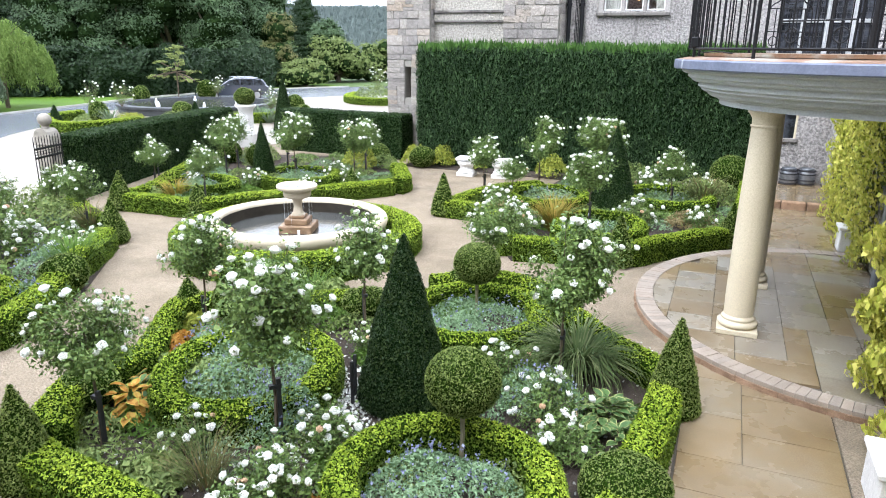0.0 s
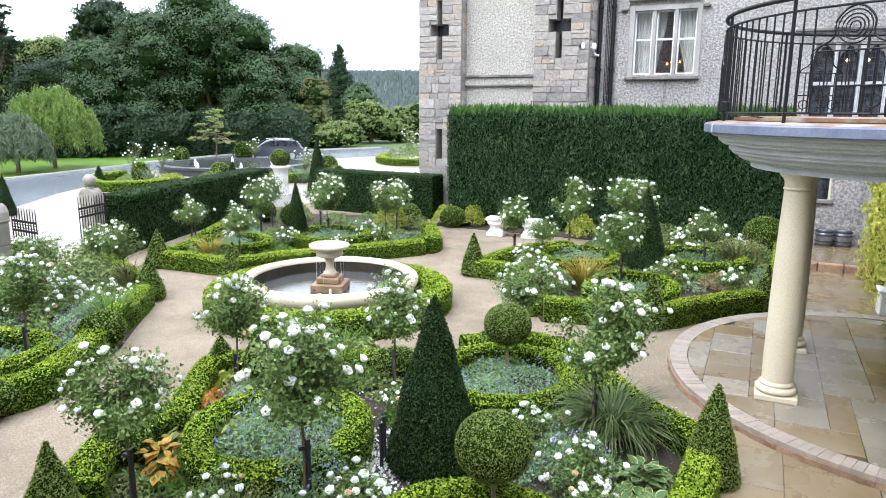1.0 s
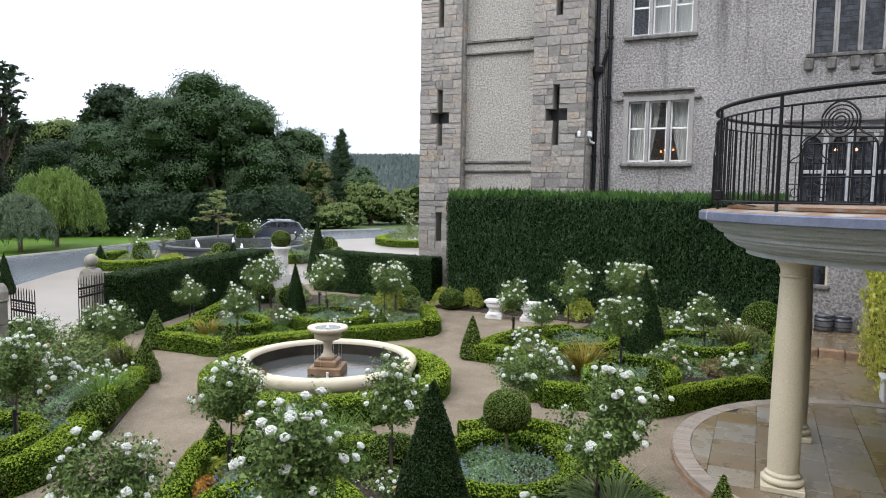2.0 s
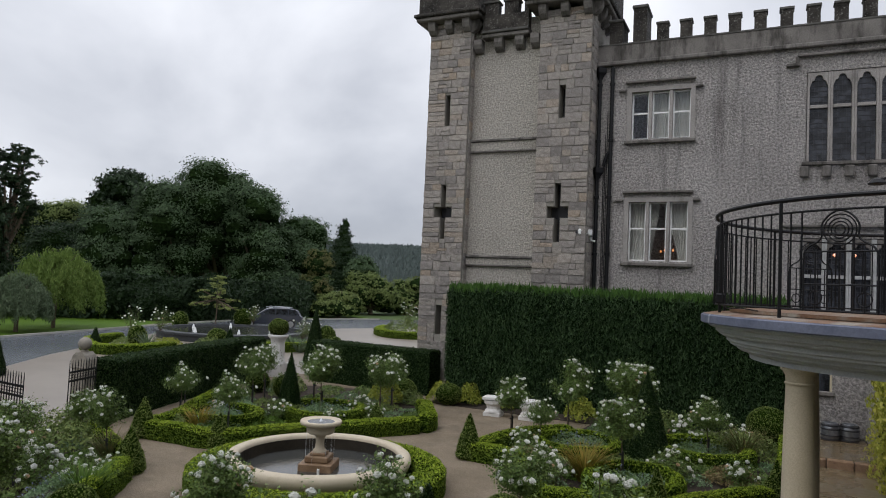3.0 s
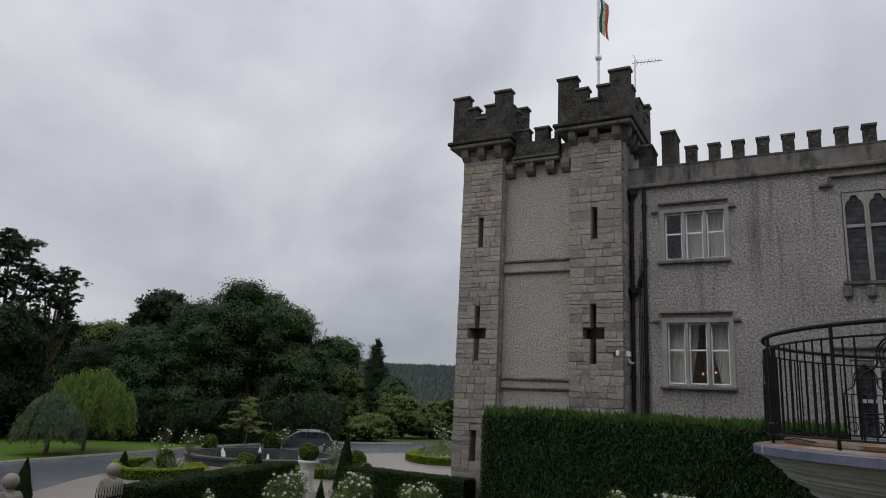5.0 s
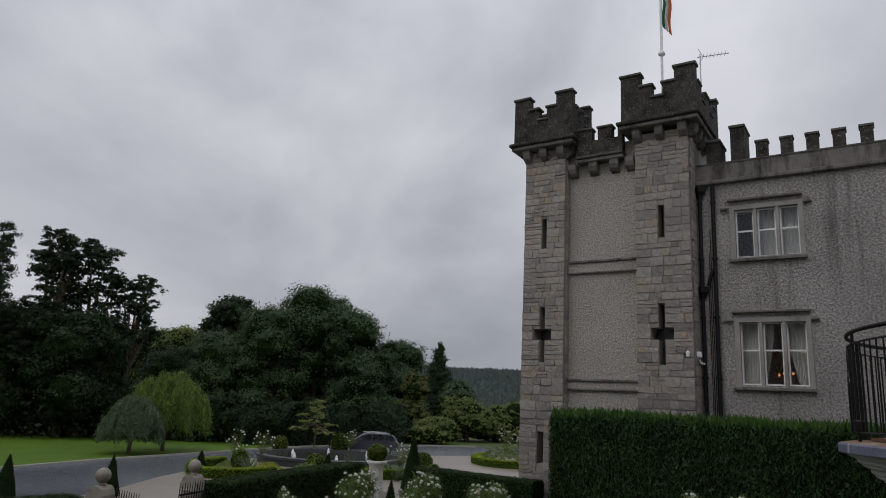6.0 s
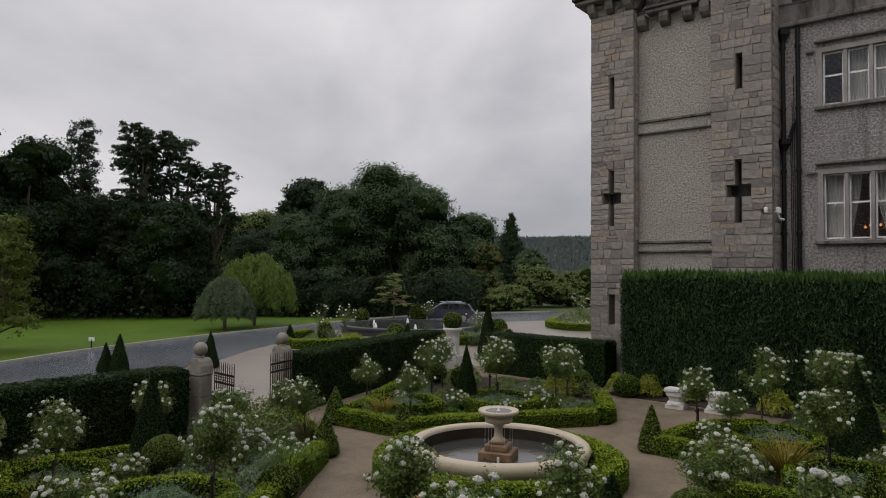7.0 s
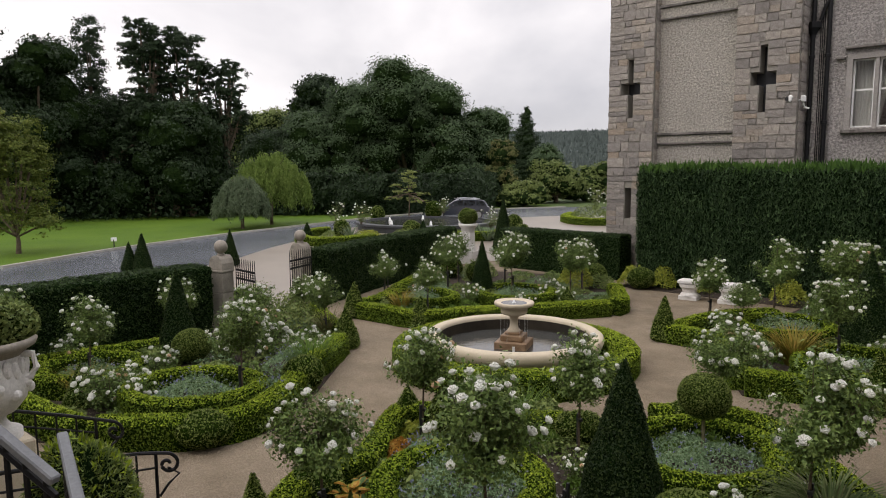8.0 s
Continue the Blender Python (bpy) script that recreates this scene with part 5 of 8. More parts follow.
RAIL_R, ZF = SLAB_R - 0.18, Z + 0.60
ral = thing("balcony_railing", "black wrought-iron curved balcony railing with ring ornaments", "railing", (CX, CY, 0))


def arc(r, z, a0, a1, n):
    return [(r * math.cos(radians(a0 + (a1 - a0) * k / n)), r * math.sin(radians(a0 + (a1 - a0) * k / n)), z) for k in range(n + 1)]


A0, A1 = 75, 285
part("top_rail", tube_bm(arc(RAIL_R, ZF + 1.27, A0, A1, 60), 0.026, 8), M_IRON, ral)
part("second_rail", tube_bm(arc(RAIL_R, ZF + 1.13, A0, A1, 60), 0.013, 6), M_IRON, ral)
part("bottom_rail", tube_bm(arc(RAIL_R, ZF + 0.09, A0, A1, 60), 0.014, 6), M_IRON, ral)
post_a = [A0 + 30 * k for k in range(8)]
for a in post_a:
    c, s = math.cos(radians(a)), math.sin(radians(a))
    part("post", tube_bm([(RAIL_R * c, RAIL_R * s, ZF - 0.05), (RAIL_R * c, RAIL_R * s, ZF + 1.27)], 0.02, 6), M_IRON, ral)
for i in range(7):
    for k in range(1, 10):
        if i % 2 == 1 and 3 <= k <= 7:
            continue
        a = radians(post_a[i] + 3.0 * k)
        c, s = math.cos(a), math.sin(a)
        part("baluster", tube_bm([(RAIL_R * c, RAIL_R * s, ZF + 0.09), (RAIL_R * c, RAIL_R * s, ZF + 1.13)], 0.010, 5), M_IRON, ral)
    if i % 2 == 1:
        mid = radians(post_a[i] + 15)
        o = child("ornament", None, ral, "ring and arch ornament")
        o.matrix_basis = Matrix.Translation((RAIL_R * math.cos(mid), RAIL_R * math.sin(mid), ZF)) @ Matrix.Rotation(mid + math.pi / 2, 4, "Z")
        circ = lambda x, z, r, n=20: [(x + r * math.cos(6.2832 * k / n), 0, z + r * math.sin(6.2832 * k / n)) for k in range(n + 1)]
        for r in (0.16, 0.12, 0.085, 0.05):
            part("ring", tube_bm(circ(0, 0.92, r), 0.008, 5), M_IRON, o)
        part("arch", tube_bm([(q[0], 0, q[1]) for q in smooth_line([(-0.36, 0.09), (-0.36, 0.62), (-0.32, 0.74), (-0.22, 0.80), (-0.18, 0.86), (-0.18, 0.98), (-0.1, 1.08), (0, 1.12),
                             (0.1, 1.08), (0.18, 0.98), (0.18, 0.86), (0.22, 0.80), (0.32, 0.74), (0.36, 0.62), (0.36, 0.09)], 0.035)], 0.011, 5), M_IRON, o)
        for x in (-0.24, -0.12, 0.0, 0.12, 0.24):
            part("bar", tube_bm([(x, 0, 0.09), (x, 0, 0.70)], 0.009, 5), M_IRON, o)
        part("cross_bar", tube_bm([(-0.36, 0, 0.70), (0.36, 0, 0.70)], 0.009, 5), M_IRON, o)
        part("cross_bar", tube_bm([(-0.36, 0, 0.36), (0.36, 0, 0.36)], 0.009, 5), M_IRON, o)
        for x in (-0.24, 0.24):
            part("ring", tube_bm(circ(x, 0.22, 0.07, 14), 0.008, 5), M_IRON, o)
lp = thing("floodlight", "small black floodlight clipped to the balcony rail", "floodlight", (CX + RAIL_R * math.cos(radians(196)), CY + RAIL_R * math.sin(radians(196)), ZF + 0.1))
part("lamp_body", box_bm(-0.06, 0.06, -0.05, 0.05, 0.0, 0.13, 0.015), M_IRON, lp)
part("cable", tube_bm([(0, 0, 0), (0.1, -0.15, -0.06), (0.25, -0.35, -0.04), (0.5, -0.6, -0.07)], 0.008, 5), M_IRON, lp)


# ---- garden furniture and stonework ----
def fountain():
    ob = thing("fountain", "round cream stone fountain basin with a raised centre bowl", "fountain", (-6.95, 9.95, 0))
    R = 1.62
    part("basin", lathe_bm([(R - 0.12, 0.0), (R - 0.12, 0.26), (R - 0.07, 0.30), (R - 0.07, 0.36), (R - 0.03, 0.40), (R, 0.46), (R + 0.015, 0.52), (R, 0.585), (R - 0.04, 0.615), (R - 0.12, 0.625), (R - 0.19, 0.615), (R - 0.22, 0.58), (R - 0.22, 0.54)], 80), M_LIME, ob, smooth=True)
    part("inner_wall", lathe_bm([(R - 0.222, 0.54), (R - 0.222, 0.1), (0.0, 0.1)], 80), M_BASIN, ob, "dark wet inner wall")
    part("water", lathe_bm([(0.0, 0.34), (R - 0.223, 0.34)], 64), M_WATER, ob, "rippled reflecting water")
    p = part("plinth", box_bm(-0.30, 0.30, -0.30, 0.30, 0.1, 0.47, 0.015), M_BROWNSTONE, ob, "brown-stained stepped plinth", Matrix.Rotation(radians(20), 4, "Z"))
    part("plinth_step", box_bm(-0.21, 0.21, -0.21, 0.21, 0.472, 0.58, 0.015), M_BROWNSTONE, p)
    part("plinth_step", box_bm(-0.14, 0.14, -0.14, 0.14, 0.582, 0.63, 0.012), M_BROWNSTONE, p)
    part("pedestal", lathe_bm([(0.12, 0.63), (0.12, 0.66), (0.085, 0.69), (0.075, 0.78), (0.08, 0.88), (0.11, 0.93), (0.14, 0.945)], 32), M_LIME, ob, smooth=True)
    b = part("bowl", lathe_bm([(0.14, 0.945), (0.215, 0.955), (0.245, 0.985), (0.25, 1.055), (0.235, 1.075), (0.30, 1.095), (0.36, 1.12), (0.37, 1.16), (0.36, 1.185), (0.32, 1.185), (0.20, 1.15), (0.0, 1.14)], 40), M_LIME, ob, smooth=True)
    for k in range(9):
        a = 6.2832 * (k + 0.3 * math.sin(5 * k)) / 9
        part("water_strand", tube_bm([(0.25 * math.cos(a), 0.25 * math.sin(a), 0.96), (0.255 * math.cos(a), 0.255 * math.sin(a), 0.34)], 0.0014, 4), M_LAMPGLASS, ob, "thin strand of falling water")
    part("water", lathe_bm([(0.0, 1.16), (0.29, 1.162)], 32), M_WATER, b)
    part("jet", lathe_bm([(0.035, 1.16), (0.02, 1.19), (0.006, 1.215), (0.0, 1.22)], 10), M_LAMPGLASS, b, "small bubbling jet")
    part("spout", lathe_bm([(0.022, 0.38), (0.022, 0.52), (0.0, 0.52)], 10, at=(0.42, -0.62, 0)), M_WHITESTONE, ob, "short white overflow pipe")
    return ob


fountain()


def bench():
    ob = thing("stone_bench", "white cast-stone garden bench on scrolled supports", "bench", (-6.25, 18.25, 0), 3)
    part("seat", box_bm(-0.8, 0.8, -0.22, 0.22, 0.46, 0.56, 0.02), M_WHITESTONE, ob)
    for s in (-1, 1):
        leg = part("support", box_bm(s * 0.52 - 0.25, s * 0.52 + 0.25, -0.21, 0.21, 0.0, 0.13, 0.02), M_WHITESTONE, ob)
        part("scroll", lathe_bm([(0.25, 0.13), (0.24, 0.17), (0.19, 0.22), (0.20, 0.30), (0.27, 0.37), (0.28, 0.46)], 14, at=(s * 0.52, 0, 0)), M_WHITESTONE, leg)
    return ob


bench()


def gate_post(at, label):
    ob = thing("gate_post", label, "gate post", at, 15, group="garden gate posts")
    for k, (z0, z1) in enumerate(((0.0, 0.42), (0.425, 0.86), (0.865, 1.30))):
        part("shaft_block", box_bm(-0.18, 0.18, -0.18, 0.18, z0, z1, 0.012), M_POST, ob)
    part("neck", box_bm(-0.20, 0.20, -0.20, 0.20, 1.304, 1.36, 0.015), M_POST, ob)
    bm = bmesh.new()
    pts = [(-0.19, 1.362), (0.19, 1.362), (0.19, 1.50), (0.15, 1.60), (0.08, 1.66), (-0.08, 1.66), (-0.15, 1.60), (-0.19, 1.50)]
    f = [[bm.verts.new((x, y, z)) for x, z in pts] for y in (-0.19, 0.19)]
    bm.faces.new(f[0])
    bm.faces.new(f[1][::-1])
    for i in range(len(pts)):
        j = (i + 1) % len(pts)
        bm.faces.new((f[0][j], f[0][i], f[1][i], f[1][j]))
    bmesh.ops.recalc_face_normals(bm, faces=bm.faces)
    part("scrolled_cap", bm, M_POST, ob)
    part("ball_finial", lathe_bm([(0.08, 1.66), (0.09, 1.69), (0.07, 1.71)] + [(r, z + 1.70) for r, z in ball_profile(0.15, 0.98, 14)[1:]], 28), M_POST, ob, "weathered stone ball finial", smooth=True)
    return ob


gp = gate_post((-13.55, 8.0, 0), "cream stone gate post topped by a stone ball")
copy_thing(gp, pose(-14.27, 10.76, 0, 0, 0, 15)).scale = (1, 1, 1.04)
gp.scale = (1, 1, 1.04)


def iron_gate(at, rz, w, label):
    ob = thing("iron_gate", label, "gate", at, rz, group="open garden gates")
    part("top_bar", box_bm(0, w, -0.012, 0.012, 1.22, 1.26), M_IRON, ob)
    part("ring_bar", box_bm(0, w, -0.012, 0.012, 1.05, 1.09), M_IRON, ob)
    part("bottom_bar", box_bm(0, w, -0.012, 0.012, 0.14, 0.18), M_IRON, ob)
    n = int(w / 0.09)
    for k in range(n + 1):
        x = w * k / n
        part("spear_bar", tube_bm([(x, 0, 0.1), (x, 0, 1.40), (x, 0, 1.48)], 0.015, 6, tip=0.004), M_IRON, ob)
        if k < n:
            part("ring", tube_bm([(x + w / n / 2 + 0.036 * math.cos(a), 0, 1.155 + 0.036 * math.sin(a)) for a in (0.6283 * i for i in range(11))], 0.006, 4), M_IRON, ob)
    return ob


iron_gate((-13.88, 10.80, 0), -72, 0.95, "black spear-topped iron gate standing open").scale = (1, 1, 1.12)
iron_gate((-13.42, 8.28, 0), -5, 0.85, "black spear-topped iron gate standing open").scale = (1, 1, 1.12)


def keg(at):
    ob = thing("beer_keg", "steel beer keg with dark bands against the wall", "keg", at, group="kegs by the annex wall")
    part("body", lathe_bm([(0.0, 0.02), (0.17, 0.02), (0.195, 0.05), (0.20, 0.10), (0.205, 0.2), (0.20, 0.30), (0.195, 0.34), (0.17, 0.37), (0.0, 0.37)], 28), M_KEG, ob, smooth=True)
    for z in (0.03, 0.12, 0.27, 0.36):
        part("band", lathe_bm([(0.2, z - 0.02), (0.213, z - 0.015), (0.213, z + 0.015), (0.2, z + 0.02)], 28), M_KEGBAND, ob)
    part("collar", lathe_bm([(0.165, 0.37), (0.175, 0.40), (0.17, 0.42), (0.155, 0.42), (0.15, 0.37)], 28), M_KEG, ob)
    return ob


kg = keg((1.72, 19.25, 0.30))
copy_thing(kg, pose(2.14, 19.32, 0.30))


def planter_urn(at, label, s=0.9):
    """A tall pedestal with a square base and a clipped ball on top."""
    ob = thing("stone_pedestal", label, "pedestal", at, 10)
    part("base", box_bm(-0.36 * s, 0.36 * s, -0.36 * s, 0.36 * s, -0.30, 0.2, 0.02), M_WHITESTONE, ob)
    part("die", lathe_bm([(0.36 * s, 0.2), (0.33 * s, 0.3), (0.28 * s, 0.5), (0.27 * s, 0.9), (0.31 * s, 1.08), (0.40 * s, 1.16), (0.42 * s, 1.24), (0.36 * s, 1.25)], 28), M_WHITESTONE, ob, smooth=True)
    part("panel", lathe_bm([(0.292 * s, 0.55), (0.300 * s, 0.60), (0.300 * s, 0.82), (0.292 * s, 0.87)], 8), M_WHITESTONE, ob)
    return ob


planter_urn((-16.2, 20.3, 0.30), "pale carved stone pedestal at the hedge gap")
clipped("box_ball", (-16.2, 20.3, 1.50), ball_profile(0.37, 0.86), 0.04, 2200, M_BALL, M_BOXCORE, "clipped box ball growing in the stone pedestal", "topiary")


# ---- stair, its rails and its urn ----
st = thing("garden_stair", "stone garden stair leading down to the gravel", "stair", kind="structure")
part("landing", box_bm(-1.3, 1.6, -3.9, 0.55, 1.85, 2.0), M_LIME, st)
part("landing_wall", box_bm(-1.25, 1.55, -3.85, 0.5, 0.0, 1.85), M_LIME, st)
d = Vector((-5.0, 2.35, 0)).normalized()
for k in range(10):
    m = Matrix.Translation((-1.2 + d.x * (0.25 + 0.40 * k), -0.9 + d.y * (0.25 + 0.40 * k), 0)) @ Matrix.Rotation(math.atan2(d.y, d.x), 4, "Z")
    z = 1.82 - 0.182 * k
    part("step", box_bm(-0.2, 0.21, -0.62, 0.62, max(0.0, z - 0.5), z, 0.012), M_LIME, st, "", m)


def board_rail(name, a, b, drop, label, balusters):
    """A sloping grey capping board on black balusters."""
    ob = thing(name, label, "handrail")
    a, b = Vector(a), Vector(b)
    w = b - a
    m = Matrix.Translation((a + b) / 2) @ w.to_track_quat("X", "Z").to_matrix().to_4x4()
    part("capping_board", box_bm(-w.length / 2, w.length / 2, -0.022, 0.022, -0.018, 0.018, 0.006), M_GREYBOARD, ob, "weathered grey capping board", m)
    part("under_rail", tube_bm([a - Vector((0, 0, 0.06)), b - Vector((0, 0, 0.06))], 0.014, 6), M_IRON, ob)
    for k in range(balusters):
        p = a.lerp(b, (k + 0.5) / balusters)
        part("baluster", tube_bm([p - Vector((0, 0, 0.03)), p - Vector((0, 0, drop))], 0.012, 6), M_IRON, ob)
    part("foot_rail", tube_bm([a - Vector((0, 0, drop - 0.08)), b - Vector((0, 0, drop - 0.08))], 0.012, 6), M_IRON, ob)
    return ob


board_rail("stair_rail", (-3.40, 0.30, 2.92), (-2.50, 0.57, 2.50), 0.95, "iron stair railing capped with a grey timber board", 9)
board_rail("stair_rail", (-3.15, 0.83, 2.42), (-2.30, 0.57, 2.46), 0.95, "iron stair railing capped with a grey timber board", 8)


def scroll_rail(pts, foot, label):
    """A thin iron handrail that ends in a scroll over its last post."""
    ob = thing("scroll_rail", label, "handrail")
    end = Vector(pts[-1])
    way = (end - Vector(pts[-2])).normalized()
    curl = []
    for k in range(26):
        a, r = -0.6 + 0.30 * k, 0.105 * (1 - k / 30)
        c = end + Vector((0, 0, -0.105))
        curl.append(c + way * (r * math.sin(a + 0.6)) + Vector((0, 0, r * math.cos(a + 0.6))))
    part("handrail", tube_bm([*pts, *curl], 0.017, 7), M_IRON, ob)
    p = Vector(pts[-2]).lerp(end, 0.6)
    part("post", tube_bm([p, (p.x, p.y, foot)], 0.016, 6), M_IRON, ob)
    part("lower_rail", tube_bm([Vector(pts[0]) - Vector((0, 0, 0.14)), p - Vector((0, 0, 0.14))], 0.010, 6), M_IRON, ob)
    brace = [p + way * 0.02 - Vector((0, 0, 0.42)), p + way * 0.10 - Vector((0, 0, 0.30)), p + way * 0.20 - Vector((0, 0, 0.20)), end - Vector((0, 0, 0.14))]
    part("brace", tube_bm(brace, 0.012, 6), M_IRON, ob)
    n = 7
    for k in range(n):
        q = Vector(pts[0]).lerp(p, k / n)
        part("baluster", tube_bm([q, (q.x, q.y, foot)], 0.010, 6), M_IRON, ob)
    return ob


scroll_rail([(-5.2, 1.0, 1.55), (-5.95, 2.43, 1.03), (-5.85, 2.66, 0.99)], 0.0, "black iron handrail ending in a scroll")
scroll_rail([(-6.9, 1.2, 1.62), (-6.91, 2.2, 1.23), (-6.86, 2.62, 1.06)], 0.0, "black iron handrail ending in a scroll")


def urn(at):
    ob = thing("stone_urn", "large white carved stone urn standing on a pier", "urn", at)
    part("pier", box_bm(-0.33, 0.33, -0.33, 0.33, 0.0, 1.32, 0.02), M_LIME, ob)
    part("foot", lathe_bm([(0.30, 1.32), (0.30, 1.38), (0.20, 1.42), (0.15, 1.48), (0.16, 1.52)], 32), M_WHITESTONE, ob, smooth=True)
    part("bowl", lathe_bm([(0.16, 1.52), (0.26, 1.56), (0.36, 1.66), (0.40, 1.78), (0.38, 1.92), (0.35, 2.02), (0.36, 2.05), (0.0, 2.05)], 40), M_WHITESTONE, ob, smooth=True)
    part("rim", lathe_bm([(0.36, 2.052), (0.40, 2.09), (0.42, 2.10), (0.48, 2.13), (0.50, 2.17), (0.47, 2.20), (0.38, 2.17), (0.0, 2.12)], 40), M_POST, ob, "lichen-darkened moulded rim", smooth=True)
    for k in range(24):
        a = 6.2832 * k / 24
        part("carved_leaf", lathe_bm(ball_profile(0.05, 1.7, 6), 7, at=(0.36 * math.cos(a), 0.36 * math.sin(a), 1.84 + 0.03 * (k % 2))), M_WHITESTONE, ob)
    for k in range(14):
        a = 6.2832 * k / 14
        part("swag", lathe_bm(ball_profile(0.055, 0.9, 6), 8, at=(0.39 * math.cos(a), 0.39 * math.sin(a), 1.72 + 0.04 * math.cos(2 * a * 3.5))), M_WHITESTONE, ob)
    for a in (0.9, 4.05):
        c, s = math.cos(a), math.sin(a)
        part("handle", tube_bm([(0.34 * c, 0.34 * s, 2.06), (0.47 * c, 0.47 * s, 2.05), (0.50 * c, 0.50 * s, 1.94), (0.44 * c, 0.44 * s, 1.86), (0.37 * c, 0.37 * s, 1.84)], 0.035, 7), M_WHITESTONE, ob)
    return ob


urn((-6.55, 1.46, 0.0)).scale = (0.80, 0.80, 1.0)
clipped("urn_bush", (-6.55, 1.46, 2.1), ball_profile(0.37, 0.62), 0.05, 3400, M_HERB, M_BOXCORE, "leafy green bush growing in the stone urn", "shrub", wob=0.12)
sh = thing("stair_shrub", "bushy yew with yellow-green young tips beside the stair", "shrub", (-5.43, 1.72, 0.0))
v, t = turned_shell([(0.05, 0.0), (0.32, 0.08), (0.40, 0.5), (0.39, 0.9), (0.30, 1.22), (0.16, 1.46), (0.01, 1.56)], 24, 0.12, 5.0, 3.0)
child("bush_core", raw_mesh("bush_core", v, t, M_YEWCORE), sh)
p, n = sample(v, t, 22000)
foliage("leaves", p + n * rng.uniform(-0.03, 0.06, (22000, 1)), n, 0.042, M_HERB, sh, small=True, spread=0.8, aspect=0.26, upward=0.25)
sel = p[:, 2] > 0.95
tagged(foliage("tip_fringe", p[sel][:700] * 1.03, n[sel][:700], 0.06, M_BOX, sh, "yellow-green young tips", spread=0.7, aspect=0.28, upward=0.6), kind="stuff")
lamp = thing("balcony_lamp_post", "slim black post with a lamp bracket on the balcony", "lamp post", (1.62, 9.7, ZF))
part("post", tube_bm([(0, 0, 0.04), (0, 0, 1.85)], 0.035, 8), M_IRON, lamp)
part("bracket", tube_bm([(0, 0, 1.72), (-0.12, -0.03, 1.76), (-0.20, -0.05, 1.74)], 0.018, 6), M_IRON, lamp)
part("lamp_shade", lathe_bm([(0.0, 1.76), (0.07, 1.74), (0.11, 1.69), (0.10, 1.68), (0.0, 1.70)], 14, at=(-0.22, -0.05, 0)), M_IRON, lamp)
for k in range(5):
    part("screen_bar", tube_bm([(0.06 + 0.07 * k, 0.03 * k, 0.05), (0.06 + 0.07 * k, 0.03 * k, 1.2)], 0.012, 5), M_IRON, lamp)
for z in (0.2, 0.5, 0.8, 1.18):
    part("screen_rail", tube_bm([(0.0, 0.0, z), (0.36, 0.14, z)], 0.012, 5), M_IRON, lamp)


# ---- large hedges ----
box_hedge("tall_hedge", smooth_line([(-8.95, 20.15), (-4.0, 20.35), (0.75, 20.7)], 0.22), 1.25, 3.52, 900, 0.14, "tall dense green cypress hedge with a fringe of pale shoots",
          mat=M_CYPRESS, core=M_YEWCORE, round_top=0.10, wobble=0.12, top=(0.26, 4200, M_CYPTOP), lie=0.6, upward=2.2, aspect=0.26)
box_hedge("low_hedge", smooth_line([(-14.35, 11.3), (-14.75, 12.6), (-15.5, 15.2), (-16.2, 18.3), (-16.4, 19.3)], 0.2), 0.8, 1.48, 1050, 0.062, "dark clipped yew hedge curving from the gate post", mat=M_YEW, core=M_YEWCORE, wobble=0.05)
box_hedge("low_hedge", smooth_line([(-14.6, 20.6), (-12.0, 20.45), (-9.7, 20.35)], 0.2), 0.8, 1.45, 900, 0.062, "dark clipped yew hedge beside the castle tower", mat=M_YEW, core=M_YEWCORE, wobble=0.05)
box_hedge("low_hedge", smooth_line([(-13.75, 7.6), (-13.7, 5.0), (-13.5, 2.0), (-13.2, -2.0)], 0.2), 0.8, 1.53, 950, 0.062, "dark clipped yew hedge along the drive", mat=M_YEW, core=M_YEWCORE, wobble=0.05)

# ---- box edging of the beds ----
EDGE = "bright green clipped box edging round a bed"


def circle_line(cx, cy, rx, ry=None, n=44, a0=0, a1=360, rot=0.0):
    a = np.radians(np.linspace(a0, a1, n, endpoint=a1 - a0 < 359))
    x, y = rx * np.cos(a), (ry or rx) * np.sin(a)
    c, s = math.cos(radians(rot)), math.sin(radians(rot))
    return np.stack([cx + x * c - y * s, cy + x * s + y * c], 1)


